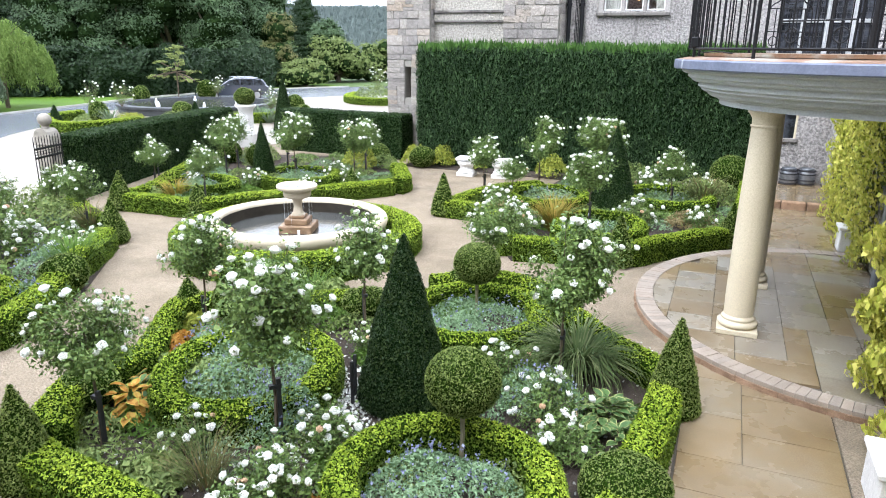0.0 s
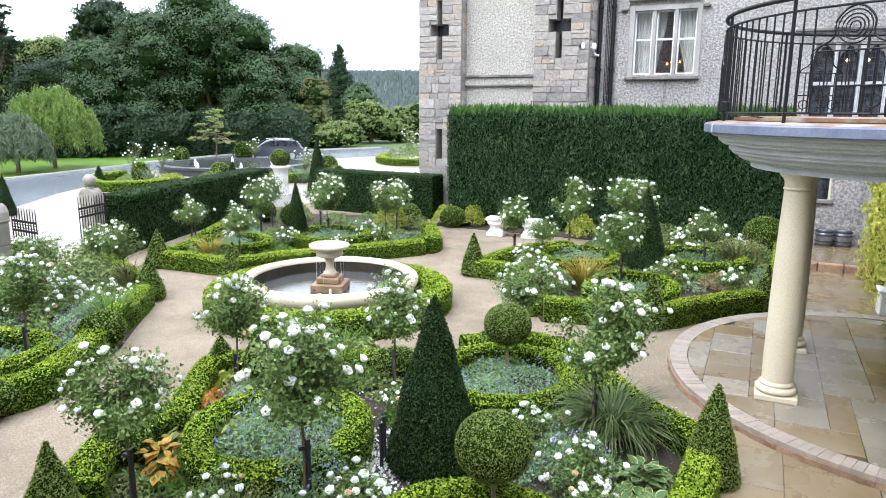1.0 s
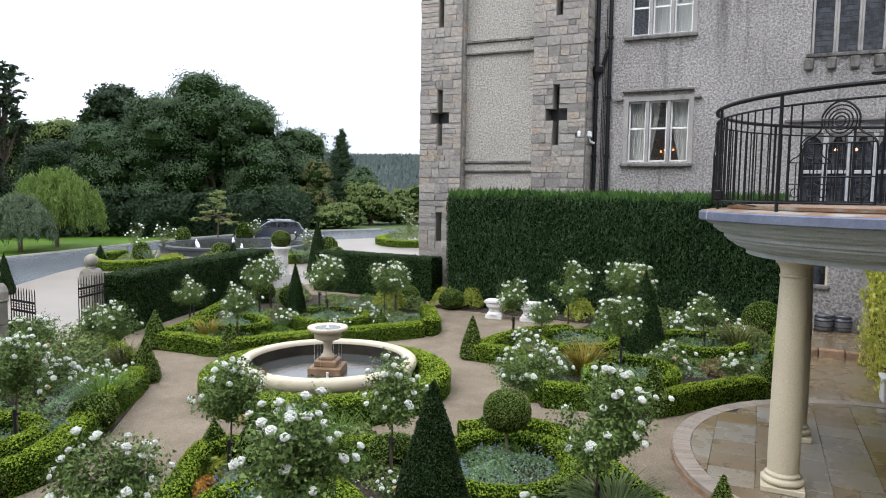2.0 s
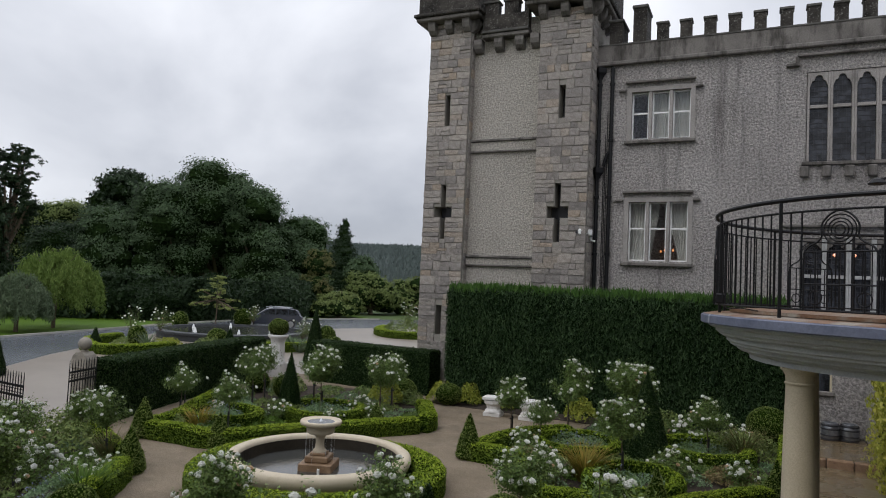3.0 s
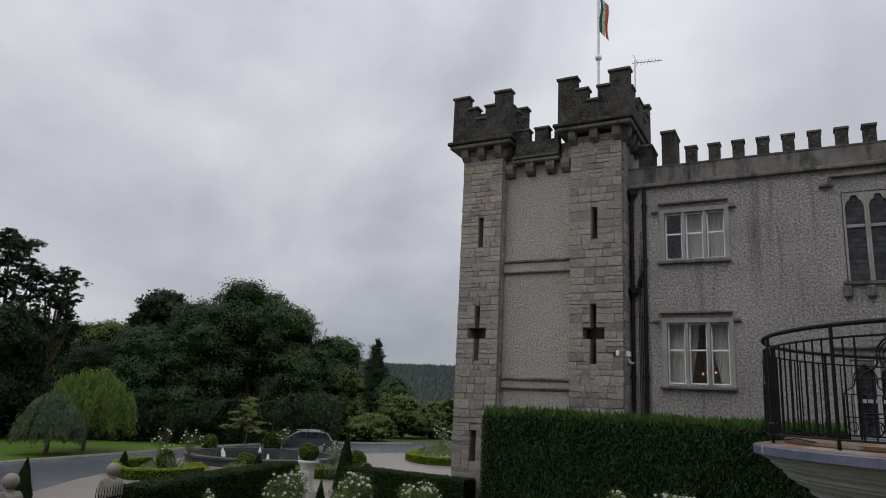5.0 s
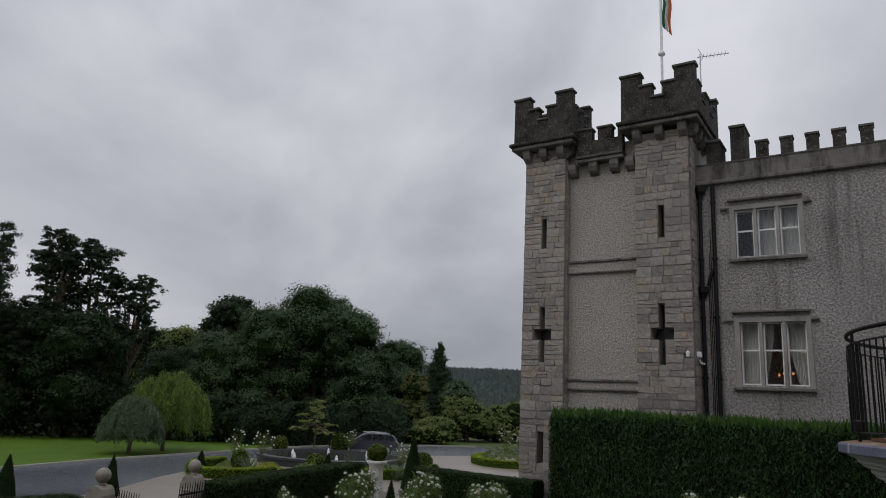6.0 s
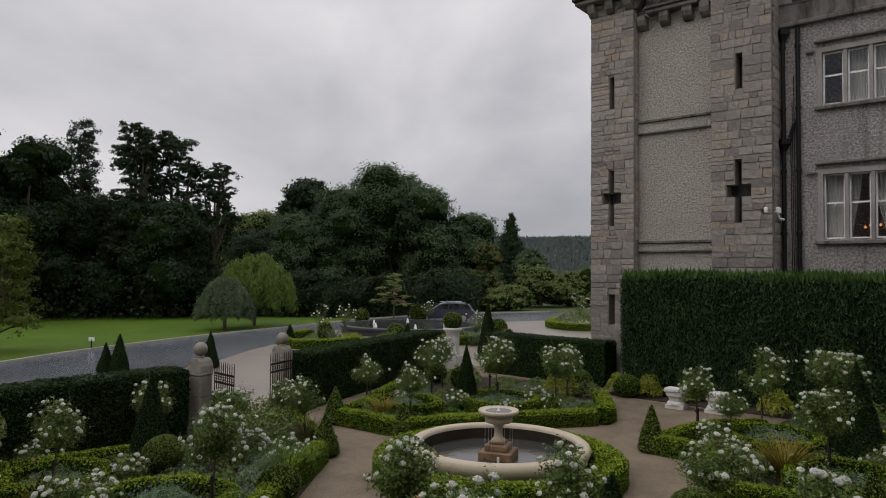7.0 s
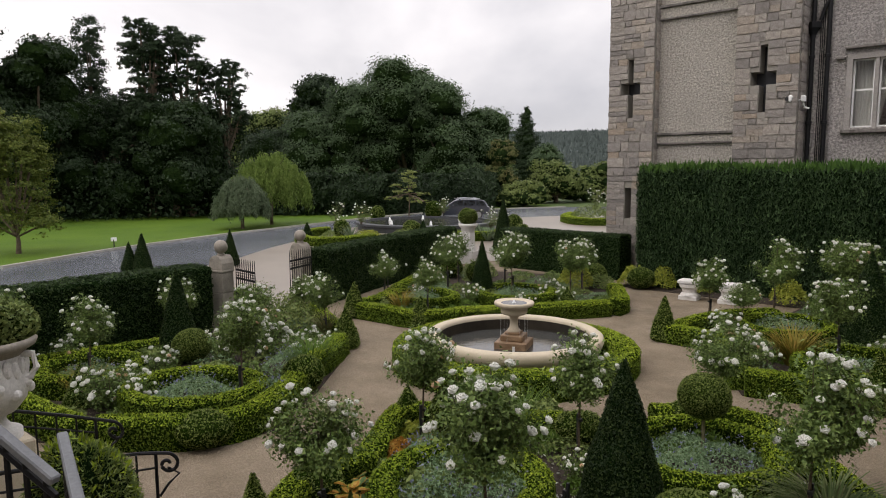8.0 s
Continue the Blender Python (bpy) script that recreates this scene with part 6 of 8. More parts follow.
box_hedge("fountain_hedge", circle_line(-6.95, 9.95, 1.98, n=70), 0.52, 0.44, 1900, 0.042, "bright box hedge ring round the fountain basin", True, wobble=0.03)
NEAR, FAR = 2500, 1300
for line, closed, w, h, dens in [
    (circle_line(-1.62, 4.05, 0.82, 0.82, 40), True, 0.27, 0.38, 3700),
    (circle_line(-2.62, 7.55, 0.85, 0.92, 40), True, 0.26, 0.36, NEAR),
    (circle_line(-4.25, 5.05, 0.82, 0.95, 40, rot=20), True, 0.30, 0.38, NEAR),
    (smooth_line([(-4.95, 3.05), (-4.3, 2.95), (-3.7, 2.85), (-3.1, 2.75), (-2.3, 2.6)], 0.08), False, 0.34, 0.38, 3600),
    (smooth_line([(-5.0, 3.25), (-5.35, 3.6), (-5.6, 4.1), (-5.5, 4.8)], 0.08), False, 0.36, 0.40, NEAR),
    (smooth_line([(-0.12, 6.35), (-0.17, 5.5), (-0.27, 4.6), (-0.33, 3.6)], 0.08), False, 0.30, 0.40, 3700),
    (smooth_line([(-0.05, 6.7), (-0.5, 7.1), (-0.95, 7.5), (-1.45, 8.1)], 0.08), False, 0.28, 0.34, NEAR),
    (smooth_line([(-1.5, 8.2), (-2.0, 8.7), (-2.6, 9.05), (-3.2, 8.85), (-3.6, 8.45)], 0.08), False, 0.28, 0.36, NEAR),
    (smooth_line([(-4.35, 7.45), (-5.2, 7.0), (-6.0, 6.6), (-6.35, 6.4)], 0.08), False, 0.34, 0.34, NEAR),
    (smooth_line([(-3.1, 10.85), (-2.2, 11.05), (-1.3, 11.25), (-0.7, 12.0), (0.25, 13.05)], 0.1), False, 0.34, 0.42, 2600),
    (smooth_line([(-3.2, 10.95), (-3.9, 12.3), (-4.4, 13.15), (-5.45, 13.3)], 0.1), False, 0.32, 0.38, 2300),
    (smooth_line([(-5.35, 13.45), (-5.2, 14.6), (-4.8, 15.6), (-4.1, 16.4)], 0.1), False, 0.32, 0.38, FAR),
    (smooth_line([(-5.5, 4.8), (-5.85, 5.4), (-6.2, 5.95), (-6.4, 6.35)], 0.08), False, 0.30, 0.34, NEAR),
    (circle_line(-1.95, 12.75, 0.78, 0.95, 36), True, 0.26, 0.38, FAR),
    (circle_line(-1.0, 16.2, 0.95, 1.0, 36), True, 0.26, 0.38, FAR),
    (circle_line(-3.6, 15.3, 0.85, 0.95, 36), True, 0.24, 0.34, FAR),
    (smooth_line([(0.45, 13.4), (0.62, 15.0), (0.72, 17.0), (0.75, 19.3)], 0.12), False, 0.34, 0.5, FAR),
    (smooth_line([(-12.3, 10.85), (-11.3, 10.9), (-10.25, 11.05), (-9.4, 12.3), (-8.35, 13.7), (-7.5, 14.85)], 0.1), False, 0.36, 0.40, 2300),
    (smooth_line([(-7.45, 14.95), (-7.5, 15.5), (-7.95, 16.3), (-8.5, 17.2)], 0.1), False, 0.42, 0.40, FAR),
    (smooth_line([(-12.4, 11.1), (-12.55, 12.0), (-13.0, 12.9), (-13.7, 14.2), (-14.3, 15.6)], 0.1), False, 0.32, 0.38, FAR),
    (circle_line(-10.3, 14.9, 1.0, 1.0, 36), True, 0.26, 0.36, FAR),
    (circle_line(-11.9, 12.9, 0.9, 0.8, 36), True, 0.26, 0.36, FAR),
    (smooth_line([(-8.95, 3.25), (-8.25, 3.85), (-7.85, 4.4), (-7.85, 5.05), (-8.3, 5.8), (-8.75, 6.5)], 0.1), False, 0.36, 0.42, 2600),
    (smooth_line([(-8.95, 6.6), (-9.4, 7.5), (-10.0, 8.35)], 0.1), False, 0.36, 0.42, 2600),
    (circle_line(-9.45, 4.95, 0.98, 0.82, 40, rot=35), True, 0.26, 0.38, 2400),
    (circle_line(-11.75, 4.35, 0.75, 0.75, 36), True, 0.26, 0.38, FAR),
    (smooth_line([(-9.0, 3.1), (-9.8, 3.05), (-10.7, 3.0), (-11.6, 2.9)], 0.1), False, 0.34, 0.40, FAR),
    (smooth_line([(-12.95, 3.2), (-12.7, 4.6), (-12.45, 5.6), (-12.3, 6.2)], 0.1), False, 0.34, 0.40, FAR),
    (smooth_line([(-10.3, 8.9), (-11.2, 9.2), (-12.2, 9.7), (-13.0, 10.2)], 0.1), False, 0.34, 0.40, FAR),
]:
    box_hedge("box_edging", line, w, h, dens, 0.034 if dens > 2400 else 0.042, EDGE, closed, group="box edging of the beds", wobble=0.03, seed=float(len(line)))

# ---- clipped cones and balls ----
DARKCONE = "tall dark clipped holly cone"
clipped("topiary_cone", (-2.66, 5.51, 0.03), cone_profile(0.46, 1.82, 12), 0.028, 19000, M_CONE, M_YEWCORE, "tall dark clipped holly cone with yellowish young tips", wob=0.04, seed=2)
for (x, y), r, h, m, lab in [((-0.06, 6.42), 0.26, 1.02, M_BALL, "narrow clipped box cone at the patio corner"), ((-4.98, 3.0), 0.27, 0.88, M_BALL, "small clipped box cone at the bed corner"),
                             ((-5.48, 13.35), 0.27, 0.92, M_BALL, "small clipped box cone at the bed tip"), ((-1.34, 11.2), 0.24, 0.90, M_BALL, "small clipped box cone in the box edging"),
                             ((0.42, 13.25), 0.27, 0.85, M_BALL, "small clipped box cone in the box edging"), ((-12.25, 10.8), 0.27, 0.86, M_BALL, "small clipped box cone at the bed tip"),
                             ((-10.22, 8.72), 0.27, 0.85, M_BALL, "small clipped box cone at the bed tip"), ((-10.28, 11.05), 0.26, 0.72, M_BALL, "small clipped box cone in the box edging"),
                             ((-8.4, 14.4), 0.27, 0.68, M_BALL, "small clipped box cone in the box edging"), ((-6.35, 6.45), 0.23, 0.55, M_BALL, "small clipped box cone at the bed tip"),
                             ((-11.4, 14.85), 0.31, 1.62, M_CONE, DARKCONE), ((-17.1, 23.9), 0.45, 2.4, M_CONE, DARKCONE), ((-2.15, 15.6), 0.5, 1.9, M_CONE, DARKCONE),
                             ((-11.95, 6.06), 0.36, 1.75, M_CONE, DARKCONE), ((-24.6, 11.0), 0.27, 1.02, M_CONE, DARKCONE), ((-24.2, 11.3), 0.32, 1.36, M_CONE, DARKCONE),
                             ((-22.9, 14.1), 0.32, 1.36, M_CONE, DARKCONE), ((-10.75, 3.8), 0.25, 0.62, M_BALL, "small clipped box cone in the bed")]:
    clipped("topiary_cone", (x, y, 0.03), cone_profile(r, h), *((0.024, int(7000 * r * h / 0.25)) if y < 7 and x > -6 else (0.036, int(2300 * r * h / 0.25))), m, M_BOXCORE if m is M_BALL else M_YEWCORE, lab, seed=x, group="clipped cones")
for (x, y), r, lift, lab in [((-1.72, 4.72), 0.33, 0.50, "clipped box ball standing on a bare stem"), ((-2.72, 7.85), 0.31, 0.55, "clipped box ball standing on a bare stem"), ((-11.3, 5.95), 0.34, 0.12, "clipped box ball on a short stem")]:
    clipped("standard_ball", (x, y, 0.03), ball_profile(r, 0.88, 12), 0.021, int(70000 * r * r), M_BALL, M_BOXCORE, lab, wob=0.015, seed=y, stem=(0.022, lift + 0.08), lift=lift, group="standard box balls")
for (x, y), r, f, lab in [((-0.28, 4.55), 0.36, 0.70, "squat clipped box ball beside the flagged path"), ((-7.88, 4.2), 0.36, 0.62, "squat clipped box ball in the edging"), ((-3.25, 8.75), 0.26, 0.8, "squat clipped box ball in the edging"),
                          ((-5.5, 4.1), 0.30, 0.75, "squat clipped box ball in the edging"), ((-4.15, 7.4), 0.33, 0.62, "squat clipped box ball in the edging"), ((-5.2, 6.3), 0.46, 0.95, "rounded box ball in the bed"), ((-8.7, 6.45), 0.34, 0.85, "rounded box clump in the edging"),
                          ((-14.3, 17.0), 0.38, 0.9, "round clipped box ball before the hedge"), ((-9.9, 18.6), 0.42, 0.8, "round clipped box ball before the hedge"), ((-8.5, 18.9), 0.4, 0.8, "round clipped box ball before the hedge"), ((-12.9, 16.6), 0.36, 1.0, "round clipped box ball in the bed"),
                          ((0.35, 18.6), 0.55, 0.9, "round clipped box ball before the hedge"), ((-14.9, 8.9), 0.5, 0.7, "round clipped box ball outside the gate")]:
    clipped("box_ball", (x, y, 0.03), ball_profile(r, f, 10), *((0.021, int(46000 * r * r)) if y < 5 and x > -2 else (0.032, int(15000 * r * r) + 300)), M_BALL, M_BOXCORE, lab, wob=0.03, seed=x, group="clipped balls")


# ---- roses ----
BLOOMS = [bloom_mesh("bloom", M_PETAL, 0.041), bloom_mesh("bloom", M_PETAL, 0.034), bloom_mesh("bloom", M_PETALOLD, 0.034)]


def rose_head(parent, rx, rz, zc, leaves, blooms, seed, big=1.0):
    """Branching head: twigs, leaves along them, blooms at the ends."""
    r = np.random.default_rng(seed)
    ends, pts, nrm = [], [], []
    bm = bmesh.new()
    for k in range(26):
        a, e = r.random() * 6.283, r.uniform(-0.35, 1.35)
        d = np.array((math.cos(a) * math.cos(e), math.sin(a) * math.cos(e), math.sin(e)))
        s = r.uniform(0.65, 1.12)
        end = np.array((0, 0, zc)) + d * (rx, rx, rz) * s
        mid = np.array((0, 0, zc - rz * 0.4)) + d * (rx, rx, rz) * s * 0.5 + r.normal(size=3) * 0.03
        tube_bm([(0, 0, zc - rz * 0.75), mid, end], 0.006, 4, bm, tip=0.003)
        ends.append(end)
        n = int(leaves * 2.0) // 26
        f = r.random(n) ** 0.6
        base = np.where((f < 0.5)[:, None], np.array((0, 0, zc - rz * 0.5)) + (mid - (0, 0, zc - rz * 0.5)) * (f * 2)[:, None], mid + (end - mid) * (f * 2 - 1)[:, None])
        pts.append(base + r.normal(size=(n, 3)) * 0.07)
        nrm.append(np.tile(d, (n, 1)))
    tagged(part("twig_mass", bm, M_BARK, parent), kind="stuff")
    foliage("leaves", np.vstack(pts), unit(np.vstack(nrm) + (0, 0, 0.5)), 0.034, M_ROSELEAF, parent, small=True, lie=0.9, aspect=0.72)
    ends = [e for e in ends if e[2] > zc - 0.35 * rz]
    for k in range(blooms):
        e = ends[k % len(ends)] + r.normal(size=3) * ((0.03, 0.03, 0.02) if k < len(ends) else (0.08, 0.08, 0.05))
        up = unit(e - np.array((0, 0, zc - rz)))
        m = Matrix.Translation(e) @ Vector((0, 0, 1)).rotation_difference(Vector(up)).to_matrix().to_4x4() @ Matrix.Diagonal((*(big * r.uniform(0.8, 1.25),) * 3, 1))
        child("bloom", BLOOMS[2 if r.random() < 0.03 else int(r.integers(2))], parent, "", m)


def standard_rose(seed, stem_h, rx, rz, leaves, blooms):
    ob = thing("standard_rose", "standard white rose with loose head on a staked bare stem", "rose", group="standard roses in the beds")
    part("stem", tube_bm([(0, 0, 0), (0.02, 0.01, stem_h * 0.5), (0, 0, stem_h + rz * 0.3)], 0.017, 7, tip=0.012), M_BARK, ob)
    part("stake", box_bm(0.03, 0.065, -0.018, 0.018, 0.0, stem_h * 0.72), M_STAKE, ob, "short black stake")
    part("tie", box_bm(-0.03, 0.07, -0.022, 0.022, stem_h * 0.62, stem_h * 0.66), M_STAKE, ob)
    rose_head(ob, rx, rz, stem_h + rz * 0.75, leaves, blooms, seed)
    return ob


def bush_rose(seed, rx, rz, leaves, blooms):
    ob = thing("bush_rose", "low white bush rose in bloom", "rose", group="bush roses in the beds")
    rose_head(ob, rx, rz, rz * 0.85, leaves, blooms, seed)
    return ob


KINDS = [standard_rose(11, 0.84, 0.46, 0.44, 4200, 34), standard_rose(12, 0.86, 0.50, 0.48, 4600, 36), standard_rose(13, 0.84, 0.44, 0.42, 3800, 32), standard_rose(14, 0.82, 0.46, 0.58, 4800, 32)]
ROSES = [(-4.83, 3.63, 0, 0.95), (-3.38, 4.28, 1, 1.1), (-1.25, 6.5, 3, 1.08), (-3.85, 6.85, 2, 1.0), (-2.9, 9.05, 0, 0.92), (-5.62, 5.98, 1, 0.92),
         (-13.0, 12.6, 0, 0.84), (-2.3, 13.4, 1, 0.95), (-0.92, 16.1, 0, 0.88), (-5.3, 15.5, 2, 0.95), (-4.15, 16.5, 3, 1.1), (-2.75, 17.5, 1, 1.12),
         (-11.6, 4.32, 2, 0.95), (-8.95, 5.48, 1, 0.95), (-11.0, 12.1, 0, 0.85), (-12.9, 15.1, 0, 0.98), (-13.4, 16.2, 1, 0.95), (-10.7, 15.3, 3, 1.05), (-9.0, 15.6, 1, 1.0), (-9.5, 17.2, 2, 1.0), (-11.8, 16.6, 0, 0.95),
         (-12.9, 6.6, 2, 0.9), (-10.75, 6.95, 1, 0.88), (-11.1, 8.9, 3, 0.8), (-12.9, 3.4, 1, 0.95), (-12.6, 9.5, 2, 0.72), (-4.4, 15.0, 0, 0.7), (-3.1, 18.2, 2, 1.15)]
for k, (x, y, kind, s) in enumerate(ROSES):
    c = copy_thing(KINDS[kind], pose(x, y, 0.03, 0, 0, 47 * k))
    c.scale = (s, s, s)
for o in KINDS:
    for q in (*o.children_recursive, o):
        bpy.data.objects.remove(q)
BUSH = [bush_rose(21, 0.34, 0.28, 950, 18), bush_rose(22, 0.42, 0.32, 1250, 26)]
for k, (x, y, s) in enumerate([(-2.85, 4.35, 0.95), (-3.0, 3.7, 0.8), (-4.0, 3.9, 0.8), (-1.2, 5.6, 0.9), (-0.95, 5.1, 0.8), (-1.75, 6.3, 0.85), (-3.55, 6.35, 0.7), (-3.5, 12.2, 1.1), (-3.9, 13.6, 0.9), (-1.4, 13.9, 1.1),
                               (-0.2, 14.2, 1.0), (-4.6, 14.6, 0.9), (-10.6, 4.5, 1.0), (-10.1, 4.3, 0.8), (-11.1, 6.5, 1.0), (-10.3, 7.8, 0.9), (-11.6, 7.4, 1.0), (-12.3, 8.2, 1.05), (-11.0, 13.9, 1.0), (-9.9, 15.9, 0.9), (-8.9, 15.2, 0.9), (-9.4, 13.9, 0.75), (-12.4, 13.4, 1.0),
                               (-1.5, 17.7, 1.2), (-0.3, 17.6, 1.2), (-3.3, 18.0, 1.1), (-2.9, 3.2, 0.8), (-12.9, 4.4, 1.0), (-10.2, 8.3, 0.8), (-10.35, 4.0, 1.1), (-11.2, 5.3, 1.0), (-10.9, 7.3, 1.1), (-9.9, 7.5, 0.9)]):
    c = copy_thing(BUSH[k % 2], pose(x, y, 0.03, 0, 0, 63 * k))
    c.scale = (s, s, s)
for o in BUSH:
    for q in (*o.children_recursive, o):
        bpy.data.objects.remove(q)


# ---- perennials ----
def mound(name, x, y, rx, ry, h, count, leaf, mat, label, flowers=0, fmat=None, rz=0.0, category="plant", upward=0.6, aspect=0.4):
    ob = thing(name, label, category, (x, y, 0.03), rz)
    count = int(count * 1.8)
    a, q = rng.random(count) * 6.283, np.sqrt(rng.random(count))
    top = h * (1 - 0.75 * q ** 2.2) * (0.85 + 0.3 * np.sin(a * 3 + x) * q)
    p = np.stack([rx * q * np.cos(a), ry * q * np.sin(a), top * (0.35 + 0.65 * rng.random(count) ** 0.5)], 1)
    n = unit(np.stack([np.cos(a) * q, np.sin(a) * q, 0.9 + 0 * a], 1))
    foliage("leaves", p, n, leaf * 0.78, mat, ob, small=True, lie=0.85, aspect=aspect * 1.25)
    if flowers:
        k = rng.choice(count, flowers)
        f = p[k] + (0, 0, 1) * rng.uniform(0.02, 0.12, (flowers, 1)) * (h / 0.35)
        tagged(foliage("flower_haze", np.repeat(f, 4, 0) + rng.normal(size=(flowers * 4, 3)) * 0.012, np.tile((0, 0, 1.0), (flowers * 4, 1)), 0.022, fmat or M_BLUE, ob, "small blue flower spikes", spread=1.2, aspect=0.8), kind="stuff")
    return ob


CAT = "grey-green catmint mound with blue flower spikes"
for x, y, rx, ry, h, c in [(-1.62, 4.05, 0.66, 0.66, 0.34, 3400), (-2.62, 7.55, 0.72, 0.75, 0.34, 2600), (-4.25, 5.1, 0.72, 0.85, 0.44, 3400), (-3.55, 4.55, 0.40, 0.42, 0.46, 1700), (-1.35, 5.95, 0.5, 0.42, 0.34, 1700),
                           (-5.1, 5.6, 0.6, 0.5, 0.36, 1800), (-1.95, 12.75, 0.6, 0.75, 0.34, 1200), (-1.0, 16.2, 0.78, 0.8, 0.34, 1200), (-3.6, 15.3, 0.9, 0.8, 0.36, 1400), (-10.3, 14.9, 0.85, 0.85, 0.36, 1400), (-11.7, 12.6, 0.9, 0.7, 0.42, 1500),
                           (-9.45, 4.95, 0.80, 0.66, 0.38, 2400), (-11.75, 4.35, 0.6, 0.6, 0.36, 1000), (-8.55, 5.75, 0.42, 0.36, 0.36, 1000), (-9.6, 6.9, 0.65, 0.5, 0.4, 1500), (-12.6, 13.8, 0.7, 0.6, 0.4, 900)]:
    mound("catmint", x, y, rx, ry, h * 1.25, int(c * 1.25), 0.040, M_NEPETA, CAT, c // 22, rz=20 * x)
for x, y, rx, h, c, m, lab in [(-4.0, 3.35, 0.35, 0.30, 800, M_HERB, "low leafy green border plant"), (-2.35, 3.35, 0.4, 0.25, 900, M_RUST, "orange autumn-tinted border plant"), (-5.25, 6.1, 0.5, 0.26, 900, M_RUST, "yellowing low border plant"),
                               (-4.8, 4.9, 0.5, 0.34, 1200, M_HERB, "low leafy green border plant"), (-0.2, 17.0, 0.9, 0.7, 1500, M_HERB, "leafy green border plants before the hedge"), (-2.2, 18.3, 0.8, 0.8, 1500, M_HERB, "leafy green border plants before the hedge"),
                               (-8.9, 19.2, 0.5, 0.75, 900, M_GOLDLEAF, "bushy golden-leaved shrub before the hedge"), (-8.0, 19.35, 0.45, 0.75, 900, M_GOLDLEAF, "bushy golden-leaved shrub before the hedge"), (-10.0, 17.6, 0.55, 0.95, 1000, M_GOLDLEAF, "bushy golden-leaved shrub in the bed"),
                               (-6.9, 19.3, 0.4, 0.5, 600, M_GOLDLEAF, "low golden-leaved shrub by the bench"), (-4.4, 18.9, 0.5, 0.8, 800, M_GOLDLEAF, "bushy golden-leaved shrub before the hedge"), (-10.6, 16.0, 0.55, 0.3, 700, M_FERN, "low border plant tinted brown"),
                               (-4.4, 13.9, 0.5, 0.32, 700, M_FERN, "low border plant tinted brown"), (-0.35, 14.5, 0.55, 0.36, 900, M_FERN, "brown-tinted fern-like border plant"), (-9.5, 18.2, 0.5, 0.5, 700, M_HERB, "leafy green border plant"),
                               (-13.6, 17.6, 0.7, 0.7, 900, M_HERB, "leafy green border plants before the hedge"), (-12.5, 11.9, 0.5, 0.4, 700, M_HERB, "leafy green border plant"), (-12.3, 9.0, 0.8, 0.7, 1200, M_HERB, "leafy green border plants by the gate"),
                               (-13.2, 9.6, 0.7, 0.8, 1100, M_HERB, "leafy green border plants by the gate"), (-10.3, 5.8, 0.6, 0.35, 900, M_HERB, "low leafy green border plant"), (-12.0, 5.6, 0.6, 0.4, 800, M_HERB, "low leafy green border plant"),
                               (-1.6, 14.6, 0.5, 0.4, 700, M_HERB, "low leafy green border plant"), (-5.9, 7.4, 0.5, 0.45, 900, M_HERB, "upright leafy green border plant"), (-4.9, 7.65, 0.4, 0.4, 700, M_HERB, "upright leafy green border plant"),
                               (-5.75, 5.5, 0.34, 0.26, 600, M_RUST, "yellowing low border plant"), (-6.0, 6.15, 0.3, 0.22, 500, M_GOLDLEAF, "golden-leaved low border plant"), (-5.3, 5.0, 0.36, 0.28, 700, M_HERB, "low leafy green border plant")]:
    mound("border_plant", x, y, rx, rx * 0.85, h, c, 0.075, m, lab, rz=33 * x, upward=0.3, aspect=0.5)
for x, y, n, ln, w, m, lab in [(-1.15, 6.95, 430, 1.0, 0.020, M_GRASSY, "arching clump of striped sedge"), (-3.55, 3.55, 150, 0.58, 0.008, M_GRASSRED, "wispy bronze grass clump"), (-2.9, 13.0, 260, 0.85, 0.026, M_GRASSGOLD, "golden-green clump of sword-like flax"),
                               (-0.2, 16.6, 220, 0.95, 0.02, M_GRASSRED, "tall bronze grass clump"), (-9.3, 7.1, 240, 0.8, 0.022, M_GRASSGREEN, "upright green daylily clump"), (-11.7, 11.9, 180, 0.7, 0.02, M_GRASSGOLD, "golden-green clump of sword-like flax"),
                               (-11.1, 9.0, 200, 0.75, 0.018, M_GRASSRED, "dark bronze grass clump"), (-5.6, 7.2, 120, 0.6, 0.018, M_GRASSGREEN, "upright green iris clump"), (-5.2, 7.7, 100, 0.55, 0.018, M_GRASSGREEN, "upright green iris clump"), (-10.9, 3.9, 80, 0.7, 0.012, M_GRASSGOLD, "thin golden grass clump"),
                               (-3.2, 17.0, 150, 0.8, 0.02, M_GRASSGREEN, "upright green iris clump"), (-4.9, 6.9, 90, 0.6, 0.014, M_GRASSGREEN, "upright green iris clump")]:
    ob = thing("grass_clump", lab, "ornamental grass", (x, y, 0.03))
    for _ in range(4):
        child("leaf_tuft", blade_mesh("leaf_tuft", n // 3, ln, w * 0.85, m, droop=1.45 if m is M_GRASSY else 0.6, stiff=0.3 if m is M_GRASSY else 0.75), ob)
